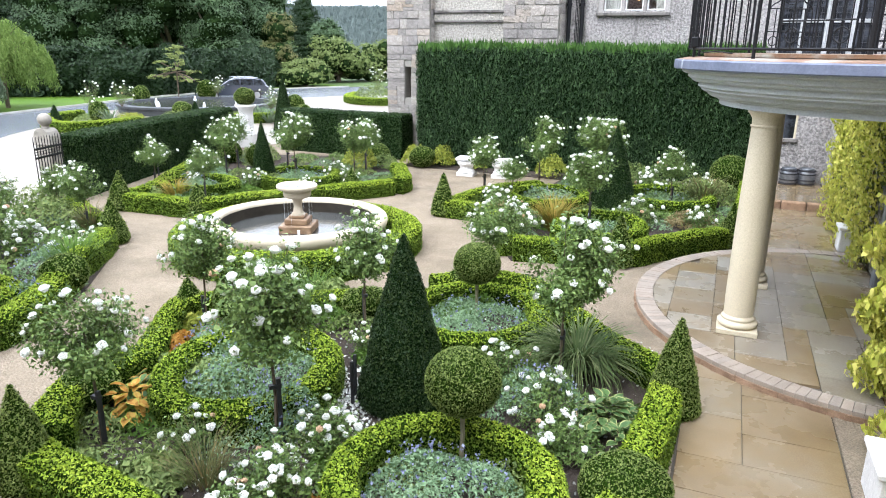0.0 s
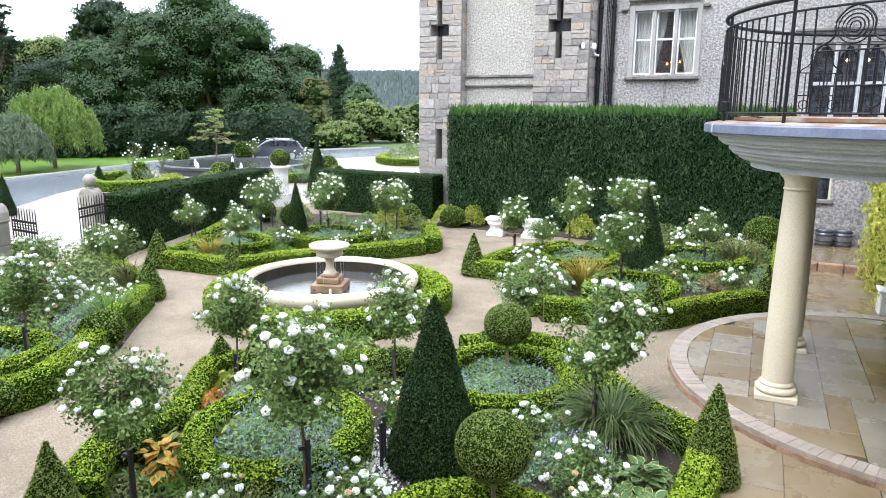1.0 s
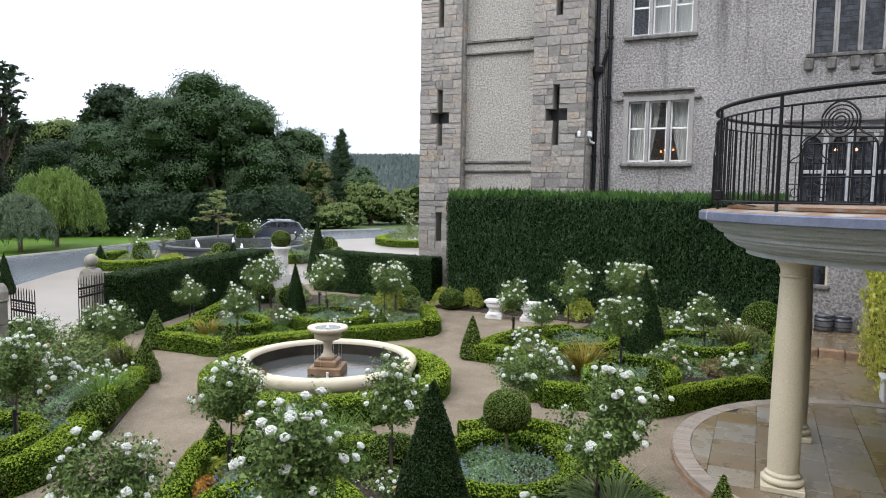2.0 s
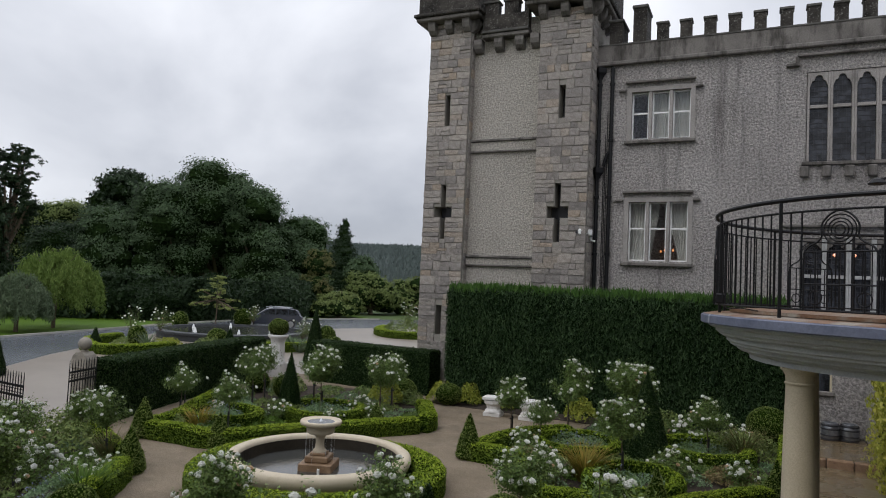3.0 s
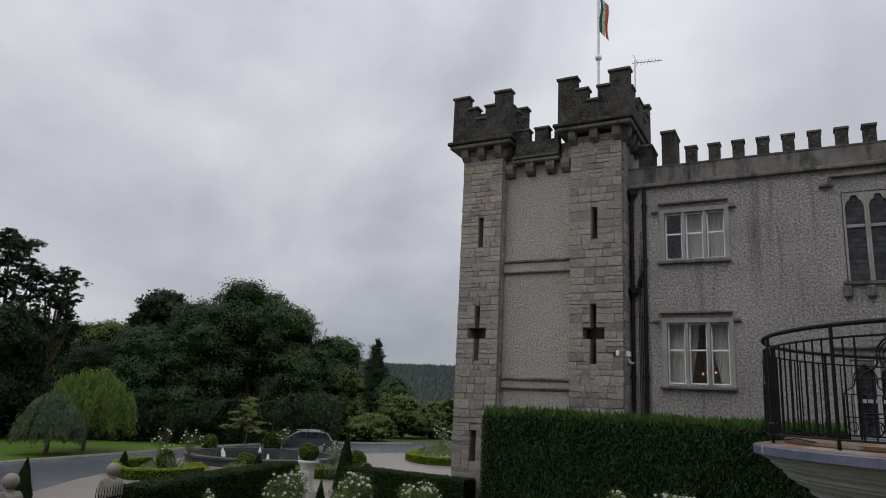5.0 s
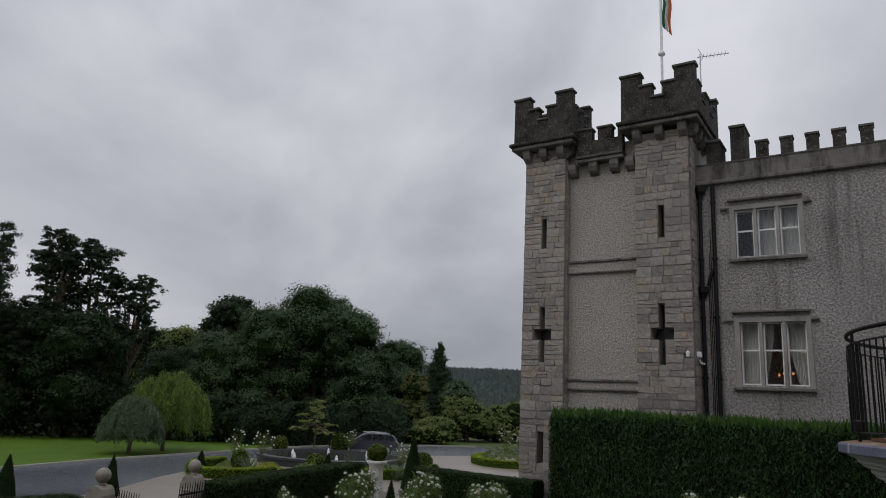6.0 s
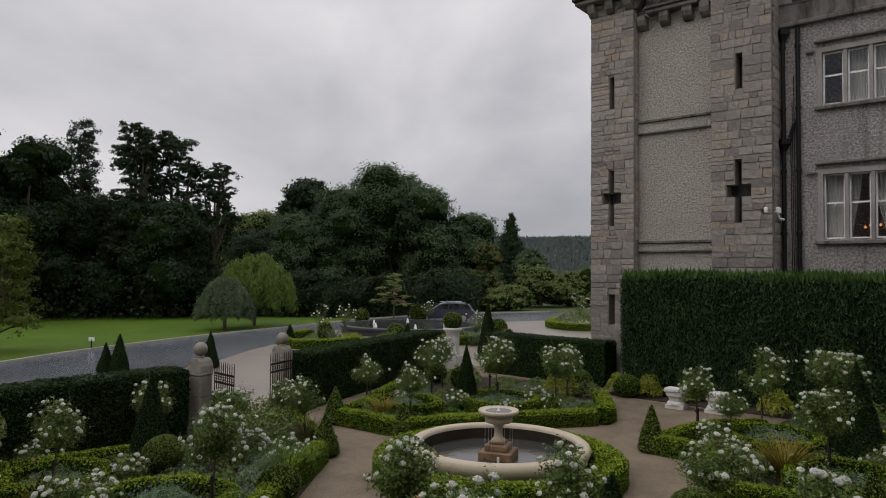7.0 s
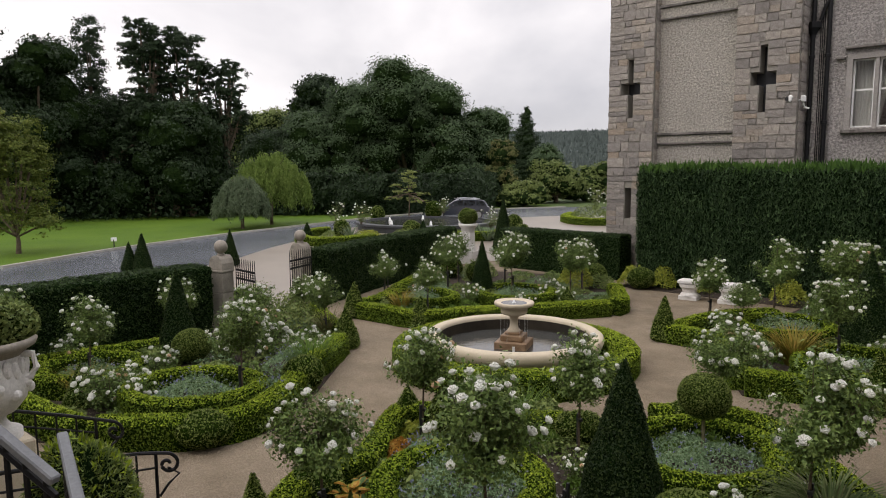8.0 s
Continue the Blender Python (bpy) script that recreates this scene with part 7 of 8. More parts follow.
for x, y, n, s, lab, em in [(-0.62, 5.85, 85, 0.155, "variegated hosta with cream-edged leaves", M_HOSTAEDGE), (-0.45, 5.4, 55, 0.14, "variegated hosta with cream-edged leaves", M_HOSTAEDGE), (-5.05, 4.2, 62, 0.16, "hosta turning orange in autumn", M_GOLDLEAF), (-5.15, 4.6, 50, 0.16, "yellow-edged hosta fading in autumn", M_RUST)]:
    ob = thing("hosta", lab, "hosta", (x, y, 0.03))
    child("leaves", hosta_mesh("leaves", n, s, M_RUST if em is M_GOLDLEAF else M_HOSTA, em), ob)
# low filling plants that close the beds
FILL = [(M_HERB, "low leafy green filling plant in the bed", 0.06), (M_NEPETA, "low grey-green filling plant in the bed", 0.045), (M_ROSELEAF, "low dark green filling plant in the bed", 0.06), (M_GRASSGREEN, "low fine-leaved green filling plant", 0.08)]
fr = random.Random(31)


def in_poly(x, y, pts):
    hit = False
    for (x0, y0), (x1, y1) in zip(pts, pts[1:] + pts[:1]):
        if (y0 > y) != (y1 > y) and x < x0 + (y - y0) / (y1 - y0) * (x1 - x0):
            hit = not hit
    return hit


placed = [(-2.62, 5.52), (-3.1, 5.2)]
for key, count, gap in (("near", 40, 0.42), ("right", 44, 0.55), ("back", 44, 0.6), ("left", 44, 0.6)):
    pts, done, tries = BEDS[key], 0, 0
    xs, ys = [p[0] for p in pts], [p[1] for p in pts]
    while done < count and tries < 3000:
        tries += 1
        x, y = fr.uniform(min(xs), max(xs)), fr.uniform(min(ys), max(ys))
        if not all(in_poly(x + dx, y + dy, pts) for dx in (-0.3, 0.3) for dy in (-0.3, 0.3)) or any((x - a) ** 2 + (y - b) ** 2 < gap ** 2 for a, b in placed):
            continue
        placed.append((x, y))
        done += 1
        m, lab, leaf = FILL[fr.choice((0, 0, 1, 1, 2, 2, 3))]
        r = fr.uniform(0.26, 0.42) * (1.0 if key == "near" else 1.25)
        mound("filling_plant", x, y, r, r * 0.9, fr.uniform(0.16, 0.34), 420 if key == "near" else 330, leaf * (1.0 if key == "near" else 1.25), m, lab, upward=0.7, aspect=0.4)
for x, y in ((-3.1, 5.2), (-3.15, 5.35), (-13.9, 13.6)):
    ob = thing("garden_stake", "short black stake standing in the soil", "stake", (x, y, 0.03))
    part("stake", box_bm(-0.014, 0.014, -0.014, 0.014, 0, 0.5), M_STAKE, ob)
# fallen petals on the soil
pt = np.stack([rng.normal(-3.12, 0.24, 2200), rng.normal(5.6, 0.85, 2200), np.full(2200, 0.05)], 1)
p2 = np.stack([rng.uniform(-5.2, -0.2, 1500), rng.uniform(2.3, 8.0, 1500), np.full(1500, 0.05)], 1)
pt = np.vstack([pt, p2])
fp_ = quads_mesh("fallen_petals", leaf_quads(pt, np.tile((0, 0, 0.2), (len(pt), 1)), 0.035, 0.9, 1.0), len(pt), M_PETAL)
tagged(new("fallen_petals", fp_), "white rose petals fallen on the soil", "petals", "", "stuff")


# ---- ivy ----
def ivy(y0, y1, z0, z1, count, x, depth, label):
    ob = thing("ivy", label, "ivy")
    u, v, d = rng.random((3, count))
    edge = 0.12 * np.sin(v * 17) + 0.1 * np.sin(v * 41)
    y, z = y0 + (y1 - y0) * u + edge, z0 + (z1 - z0) * v
    bulge = depth * (0.55 + 0.45 * np.sin(y * 5.1 + z * 3.3) * np.sin(z * 4.7))
    p = np.stack([x - bulge * d ** 0.5, y, z], 1)
    foliage("leaves", p, np.tile((-1.0, -0.25, -0.35), (count, 1)), 0.072, M_IVY, ob, lie=0.5, upward=-2.2, aspect=0.62)
    # inner layer in the darker green: painted shade between the outer leaves
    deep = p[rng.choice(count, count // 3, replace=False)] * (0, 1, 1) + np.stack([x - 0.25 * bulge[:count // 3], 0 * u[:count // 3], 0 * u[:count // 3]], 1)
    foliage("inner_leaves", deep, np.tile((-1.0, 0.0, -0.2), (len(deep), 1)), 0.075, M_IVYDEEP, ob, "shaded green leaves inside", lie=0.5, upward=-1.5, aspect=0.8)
    bm = bmesh.new()
    for k in range(9):
        yy = y0 + (y1 - y0) * (k + 0.5) / 9
        tube_bm([(x - 0.02, yy, max(z0, 0.0)), (x - 0.05, yy + 0.15, (z0 + z1) / 2), (x - 0.03, yy - 0.1, z1)], 0.012, 5, bm)
    part("vine_stems", bm, M_BARK, ob)
    return ob


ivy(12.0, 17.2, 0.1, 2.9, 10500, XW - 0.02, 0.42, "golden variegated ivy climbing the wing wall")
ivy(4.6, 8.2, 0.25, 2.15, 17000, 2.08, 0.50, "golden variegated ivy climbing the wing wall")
for at, s in (((1.68, 5.55, 0.0), 0.28), ((2.3, 13.5, 0.13), 0.2)):
    ob = thing("stone_block_planter", "pale square stone planter at the wall foot", "planter", at)
    part("body", box_bm(-s / 2, s / 2, -s, s, 0.0, 0.4, 0.02), M_WHITESTONE, ob)
    part("rim", box_bm(-s / 2 - 0.03, s / 2 + 0.03, -s - 0.03, s + 0.03, 0.402, 0.46, 0.012), M_WHITESTONE, ob)


# ---- trees ----
def tree(name, at, trunk_h, clumps, leaf, per, mat, label, trunk_r=0.3, seed=0, category="tree", core=True):
    """A trunk, limbs to each clump, and a crown of clumps, each of many leafy tufts with gaps between."""
    ob = thing(name, label, category, at)
    r = np.random.default_rng(seed)
    part("trunk", tube_bm([(0, 0, 0), (0.05, 0.02, trunk_h * 0.5), (0, 0, trunk_h)], trunk_r, 9, tip=trunk_r * 0.55), M_BARK, ob)
    for cx, cy, cz, rx, rz in clumps[:14]:
        part("limb", tube_bm([(0, 0, trunk_h * 0.75), (cx * 0.5, cy * 0.5, (trunk_h * 0.8 + cz) / 2), (cx, cy, cz)], trunk_r * 0.4, 6, tip=0.05), M_BARK, ob)
    core_v, core_f, base = [], [], 0
    for cx, cy, cz, rx, rz in clumps if core else ():
        cv, cf = turned_shell([(0.76 * rx * math.sin(math.pi * k / 6) + 0.01, -0.76 * rz * math.cos(math.pi * k / 6)) for k in range(7)], 10, 0.22 * rx, cx, 0.9)
        core_v.append(cv + (cx, cy, max(cz, 0.7 * rz + 0.1)))
        core_f.append(cf + base)
        base += len(cv)
    if core:
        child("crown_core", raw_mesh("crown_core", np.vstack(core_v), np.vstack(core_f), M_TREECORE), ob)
    pts, nrm = [], []
    for cx, cy, cz, rx, rz in clumps:
        n = int(per * 2.1 * rx * max(rx, rz))
        tufts = max(6, int(17 * rx))
        d = unit(r.normal(size=(tufts, 3)) + (0, 0, 0.6))
        away = r.uniform(0.78, 1.0, (tufts, 1))
        k = r.integers(tufts, size=n)
        off = r.normal(size=(n, 3)) * (0.17, 0.17, 0.11)
        p = np.array((cx, cy, cz)) + (d[k] * away[k] + off) * (rx, rx, rz)
        keep = p[:, 2] > 0.25
        pts.append(p[keep])
        nrm.append(unit(d[k] + unit(off) * 0.45 + (0, 0, 0.15))[keep])
    foliage("crown", np.vstack(pts), np.vstack(nrm), leaf * 0.74, mat, ob, small=True, lie=0.42, upward=-0.3, aspect=0.75)
    return ob


def crown(n, spread, z0, z1, size, seed, flat=0.8, taper=0.5):
    r = np.random.default_rng(seed)
    out = []
    for _ in range(n):
        f = r.random()
        rad = spread * math.sqrt(0.25 + 0.75 * r.random()) * (1 - taper * f)
        a = r.random() * 6.283
        s = size * r.uniform(0.7, 1.25)
        out.append((rad * math.cos(a), rad * math.sin(a), z0 + (z1 - z0) * f, s, s * flat))
    return out


def polar(az, dist):
    """A plan place by degrees left of +y and metres from the stair."""
    return (0.06 - dist * math.sin(radians(az)), -0.29 + dist * math.cos(radians(az)), 0)


D, L = 150, 0.26
TREES = [
    # big dark clump behind the pool
    ("oak", (43.3, 80), 3.0, crown(34, 5.4, 4.0, 14.2, 2.5, 1, taper=0.35), L, D, M_TREE, "large dark round-headed tree in full leaf", 0.6),
    ("oak", (46.8, 78), 3.0, crown(20, 3.2, 2.5, 11.5, 2.3, 31, taper=0.3), L, D, M_TREE, "large dark round-headed tree in full leaf", 0.5),
    ("oak", (40.0, 76), 3.0, crown(24, 3.4, 2.5, 11.8, 2.3, 2, taper=0.25), L, D, M_TREE, "large dark round-headed tree in full leaf", 0.5),
    ("oak", (37.0, 79), 2.5, crown(18, 2.1, 2.0, 10.4, 2.1, 5, taper=0.2), L, D, M_TREE, "dark round-headed tree at the edge of the clump", 0.4),
    ("oak", (51.0, 92), 4.0, crown(20, 2.6, 6.0, 14.4, 2.2, 4, taper=0.5), 0.4, 90, M_TREEBLUE, "dark broadleaf tree at the wood edge", 0.5),
    ("oak", (50.4, 80), 3.0, crown(20, 3.6, 2.0, 8.6, 2.2, 3), L, D, M_TREE, "large dark round-headed tree in full leaf", 0.5),
    ("oak", (53.8, 84), 3.0, crown(18, 3.6, 2.0, 8.0, 2.3, 33), L, D, M_TREEBLUE, "dark broadleaf tree at the wood edge", 0.5),
    ("oak", (71.2, 62), 4.0, crown(24, 3.0, 4.0, 11.6, 1.7, 51, taper=0.4), 0.23, 150, M_TREEBLUE, "dark broadleaf tree at the wood edge", 0.5),
    # dark wood beyond the lawn
    ("tall_tree", (63.6, 60), 8.0, crown(110, 3.3, 5.0, 15.2, 0.70, 6, taper=0.72, flat=0.7), 0.20, 330, M_TREEBLUE, "tall dark tree with an open ragged crown", 0.5),
    ("tall_tree", (60.8, 60), 8.0, crown(100, 3.0, 5.0, 14.6, 0.68, 16, taper=0.62, flat=0.7), 0.20, 330, M_TREEBLUE, "tall dark tree with an open ragged crown", 0.45),
    ("tall_tree", (57.9, 60), 6.5, crown(64, 2.5, 6.4, 12.6, 0.62, 36, taper=0.6, flat=0.7), 0.20, 330, M_TREEBLUE, "tall dark tree with an open ragged crown", 0.4),
    ("narrow_conifer", (67.3, 66), 3.0, [(0.12 * math.sin(k * 2.4), 0.12 * math.cos(k * 2.4), 1.5 + k * 1.08, 1.9 - 0.065 * k, 1.15) for k in range(14)], 0.22, 430, M_TREEBLUE, "tall narrow dark conifer", 0.4),
    ("oak", (71.0, 60), 3.0, crown(28, 4.0, 2.0, 12.5, 2.0, 8), 0.26, D, M_TREEBLUE, "dark broadleaf tree at the wood edge", 0.5),
    ("oak", (76.0, 58), 3.0, crown(26, 4.4, 2.0, 14.0, 2.2, 9), 0.26, D, M_TREEBLUE, "dark broadleaf tree at the wood edge", 0.5),
    ("oak", (81.5, 60), 3.0, crown(20, 5.0, 2.0, 14.5, 2.5, 10), L, 80, M_TREEBLUE, "dark broadleaf tree at the wood edge", 0.5),
    ("oak", (66.5, 63), 2.0, crown(28, 4.4, 1.5, 8.6, 1.9, 11), 0.26, D, M_TREEBLUE, "dark broadleaf tree at the wood edge", 0.4),
    ("oak", (61.8, 59), 2.0, crown(30, 4.0, 1.5, 8.6, 1.9, 12), 0.26, D, M_TREEBLUE, "dark broadleaf tree at the wood edge", 0.4),
    ("oak", (60.6, 59), 1.5, crown(22, 1.9, 1.2, 7.8, 1.6, 22), 0.26, D, M_TREEBLUE, "dark shrubby tree at the wood edge", 0.3),
    ("oak", (55.4, 72), 1.5, crown(16, 3.4, 1.0, 3.4, 1.6, 23), 0.26, D, M_TREEBLUE, "dark shrubby tree at the wood edge", 0.3),
    ("birch", (56.4, 112), 3.0, crown(18, 5.0, 4.0, 10.5, 2.4, 13), 0.5, 60, M_TREEMID, "mid-green tree in the far wood", 0.4),
    ("birch", (59.5, 115), 3.0, crown(16, 5.0, 4.0, 11.0, 2.4, 14), 0.5, 60, M_TREEMID, "mid-green tree in the far wood", 0.4),
    ("birch", (65.3, 90), 3.0, crown(14, 4.0, 4.0, 11.0, 2.0, 15), 0.5, 60, M_TREEMID, "mid-green tree in the far wood", 0.4),
    ("birch", (54.6, 98), 3.0, crown(24, 5.0, 2.5, 10.4, 2.2, 41), 0.28, 120, M_SALLOW, "mid-green tree in the far wood", 0.4),
    ("birch", (57.6, 98), 3.0, crown(24, 5.0, 2.5, 10.8, 2.2, 42), 0.28, 120, M_SALLOW, "mid-green tree in the far wood", 0.4),
    # nearer lawn tree and pool tree
    ("maple", (72.6, 35.6), 1.0, crown(52, 1.9, 1.3, 6.0, 0.72, 17, taper=0.62), 0.125, 420, M_MAPLE, "yellow-green maple with reddening top on the lawn", 0.12),
    ("sapling", (43.3, 48), 2.6, [((1.45 - 0.30 * j) * math.cos(i * 2.1 + j) * (0.55 + 0.45 * (i % 2)), (1.45 - 0.30 * j) * math.sin(i * 2.1 + j) * (0.55 + 0.45 * (i % 2)), 1.45 + 0.48 * j + 0.12 * (i % 3), 0.42, 0.13) for j in range(5) for i in range(6 - j)], 0.13, 420, M_SAPLING, "thin young tree with tiers of pale yellowish leaves", 0.05),
    # behind the road
    ("orange_tree", (35.4, 70), 1.5, crown(34, 1.7, 1.0, 6.2, 0.95, 19, taper=0.65), 0.17, 300, M_TREEGOLD, "shrubby tree turning orange", 0.2),
    ("spruce", (33.5, 130), 3.0, [(0.2 * math.sin(k * 2), 0.2 * math.cos(k * 2), 2.5 + k * 0.9, 4.3 - 0.27 * k, 1.15) for k in range(14)], 0.3, 150, M_TREEBLUE, "dark pointed spruce beyond the drive", 0.4),
    ("oak", (31.9, 125), 3.0, crown(12, 2.0, 4.0, 7.2, 1.9, 20), 0.45, 80, M_TREE, "dark rounded tree beyond the drive", 0.4),
    ("oak", (35.6, 130), 3.0, crown(14, 3.4, 3.0, 7.4, 2.2, 21), 0.5, 70, M_TREEMID, "mid-green tree beyond the drive", 0.4),
    ("sallow", (31.0, 76), 1.0, crown(40, 3.2, 0.5, 3.8, 1.25, 24), 0.24, 150, M_SALLOW, "broad olive-green sallow bush", 0.3),
    ("sallow", (27.6, 80), 1.0, crown(40, 3.4, 0.5, 3.7, 1.3, 25), 0.24, 150, M_SALLOW, "broad olive-green sallow bush", 0.3),
    ("sallow", (33.6, 68), 0.8, crown(26, 2.6, 0.5, 1.9, 1.0, 26), 0.24, 140, M_SALLOW, "low green bushes along the drive", 0.2),
    ("sallow", (24.4, 80), 1.0, crown(24, 3.0, 0.6, 3.0, 1.3, 27), 0.26, 130, M_SALLOW, "broad olive-green sallow bush", 0.3),
]
for k, (name, (az, dist), th, cl, leaf, per, mat, label, tr) in enumerate(TREES):
    tree(name, polar(az, dist), th, cl, leaf, per, mat, label, tr, 100 + k, core=name not in ("sapling", "maple", "tall_tree", "narrow_conifer"))


def willow(name, az, dist, h, rad, mat, label, seed):
    """Weeping crown: leaves along hanging strands."""
    ob = thing(name, label, "tree", polar(az, dist))
    r = np.random.default_rng(seed)
    bm = tube_bm([(0, 0, 0), (0.05, 0, h * 0.3), (0, 0, h * 0.6)], 0.12, 8, tip=0.07)
    pts = []
    for k in range(230):
        a, q = r.random() * 6.283, r.random() ** 0.5
        top = np.array((rad * q * math.cos(a), rad * q * math.sin(a), h * (1 - 0.42 * q * q) * r.uniform(0.9, 1.03)))
        if k < 26:
            part("limb", tube_bm([(0, 0, h * 0.5), top * (0.5, 0.5, 0.85), top], 0.035, 5, tip=0.012), M_BARK, ob)
        fall = r.uniform(0.28, 0.70) * top[2]
        f = r.random((130, 1))
        pts.append(top + f * (0.25 * math.cos(a), 0.25 * math.sin(a), -fall) + r.normal(size=(130, 3)) * 0.08)
    part("trunk", bm, M_BARK, ob)
    p = np.vstack(pts)
    foliage("crown", p, np.tile((0, 0, -1.0), (len(p), 1)), 0.19, mat, ob, small=True, spread=0.5, aspect=0.24)
    return ob


willow("weeping_willow", 54.6, 47.5, 5.0, 2.6, M_TREELIGHT, "yellow-green weeping willow on the lawn", 5)
willow("weeping_tree", 56.9, 44.5, 3.3, 1.55, M_TREESILVER, "silvery weeping tree on the lawn", 6)

# shrubby bank that closes the foot of the wood
box_hedge("shrub_bank", smooth_line([polar(az_, d_)[:2] for az_, d_ in ((86, 64), (78, 63), (70, 62), (62, 62), (57, 61), (53, 59), (49, 57.5), (45, 57.5), (41, 61), (38, 66), (36.5, 68))], 0.9), 3.6, 3.0, 110, 0.30, "dark shrubby bank at the foot of the wood", mat=M_TREEBLUE, core=M_TREECORE, round_top=0.9, wobble=1.5, category="shrub")

# low undergrowth under the wood, uncountable
k = 22000
az = np.radians(rng.uniform(36, 86, k))
ds = rng.uniform(55, 67, k) + np.where(az < np.radians(43), 4, 0)
p = np.stack([0.06 - ds * np.sin(az), -0.3 + ds * np.cos(az), 0.1 + 3.2 * rng.random(k) ** 1.2], 1)
ug = quads_mesh("undergrowth", leaf_quads(p, np.tile((0.5, -0.5, 0.4), (k, 1)), 0.27, 0.6, 0.9), k, M_TREEBLUE)
tagged(new("undergrowth", ug), "dark undergrowth along the wood edge", "undergrowth", "", "stuff")

# ---- far hill ----
nx, ny = 130, 26
v = []
for j in range(ny):
    for i in range(nx):
        az = radians(-8 + 100 * i / (nx - 1))
        dist = 480 + 420 * j / (ny - 1)
        f = j / (ny - 1)
        h = 62 * math.sin(f * math.pi * 0.62) ** 1.3 * (0.86 + 0.14 * math.sin(az * 7 + 1.0)) + 5.0 * noise.noise(Vector((az * 14, f * 5, 0))) * f
        v.append((-dist * math.sin(az), dist * math.cos(az), h - 2))
v = np.array(v)
tris = np.array([(j * nx + i, j * nx + i + 1, (j + 1) * nx + i + 1, (j + 1) * nx + i) for j in range(ny - 1) for i in range(nx - 1)])
hill = tagged(new("hill_backdrop", raw_mesh("hill_backdrop", v, tris, M_HILL)), "wooded hill on the horizon, mist in its colour", "hill", "", "structure")
t3 = np.vstack([tris[:, :3], tris[:, [0, 2, 3]]])
p, n = sample(v, t3, 90000)
p = p[np.abs(np.degrees(np.arctan2(-p[:, 0], p[:, 1])) - 42) < 22]
q = leaf_quads(p + (0, 0, 0.5), np.tile((0, 0, 1.0), (len(p), 1)), 4.2, 0.65, spread=0.16)
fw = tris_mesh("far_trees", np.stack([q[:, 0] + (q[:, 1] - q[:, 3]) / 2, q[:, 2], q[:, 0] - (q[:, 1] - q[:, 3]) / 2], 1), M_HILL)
tagged(new("far_trees", fw), "distant conifer wood covering the hill, haze in its colour", "wood", "", "stuff")

# ---- pool in the forecourt ----
pool = thing("round_pool", "round dark stone pool with low bubbling jets", "pool", (-28.26, 31.39, 0))
PR = 4.3
part("wall", lathe_bm([(PR, 0), (PR, 0.32), (PR + 0.12, 0.35), (PR + 0.12, 0.46), (PR - 0.35, 0.48), (PR - 0.35, 0.2), (0, 0.2)], 64), M_POOLSTONE, pool)
part("water", lathe_bm([(0, 0.4), (PR - 0.36, 0.4)], 48), M_WATER, pool)
for k in range(6):
    a = 6.283 * k / 6 + 0.3
    part("jet", lathe_bm([(0.09, 0.4), (0.07, 0.48), (0.05, 0.58), (0.02, 0.64), (0.0, 0.66)], 8, at=(2.6 * math.cos(a), 2.6 * math.sin(a), 0)), M_WHITEPAINT, pool, "white bubbling water jet")
for x, y, rx, h, m, lab in [(-26.2, 24.4, 0.8, 0.55, M_GOLDLEAF, "low yellow-flowered planting round the pool"), (-27.6, 23.2, 0.9, 0.5, M_HERB, "leafy green planting round the pool"), (-28.6, 24.6, 0.8, 0.55, M_NEPETA, "grey-green planting round the pool"),
                           (-25.4, 26.6, 0.9, 0.5, M_HERB, "leafy green planting round the pool"), (-21.9, 29.0, 0.8, 0.6, M_NEPETA, "grey-green planting round the pool"), (-22.8, 27.6, 0.7, 0.5, M_HERB, "leafy green planting round the pool")]:
    mound("forecourt_shrub", x, y, rx, rx * 0.8, h, 900, 0.09, m, lab, 0, None, 40 * x, "shrub")
box_hedge("forecourt_edging", smooth_line([(-30.0, 24.8), (-29.2, 22.6), (-27.3, 20.9), (-25.6, 20.5), (-24.9, 21.8), (-25.0, 23.6)], 0.25), 0.5, 0.42, 700, 0.07, "low box edging in the forecourt", group="forecourt edging")
box_hedge("forecourt_edging", smooth_line([(-21.6, 30.4), (-20.8, 28.8), (-20.9, 27.4), (-22.2, 26.3), (-24.0, 25.6)], 0.25), 0.5, 0.45, 700, 0.07, "low box edging in the forecourt", group="forecourt edging")
box_hedge("forecourt_edging", smooth_line([(-25.3, 44.3), (-24.2, 41.4), (-22.3, 39.5), (-20.6, 39.5), (-19.4, 41.0)], 0.25), 0.6, 0.45, 600, 0.08, "low box edging of a bed beside the tower", group="forecourt edging")
mound("forecourt_shrub", -22.4, 42.0, 1.6, 1.4, 1.3, 1500, 0.14, M_HERB, "leafy planting in a bed beside the tower", 0, None, 0, "shrub")
for k, (x, y, s) in enumerate([(-28.0, 23.8, 1.45), (-27.9, 25.5, 1.5), (-30.9, 36.1, 1.4), (-21.3, 28.7, 1.3), (-21.6, 29.9, 1.35), (-22.4, 42.4, 1.9), (-21.0, 41.6, 1.8)]):
    ob = thing("bush_rose", "white flowering bush beside the pool" if k < 5 else "white flowering bush in the bed beside the tower", "rose", (x, y, 0.012), 50 * k, group="flowering bushes by the pool")
    rose_head(ob, 0.42 * s, 0.5 * s, 0.78 * s, 800, 16, 60 + k, 1.25)
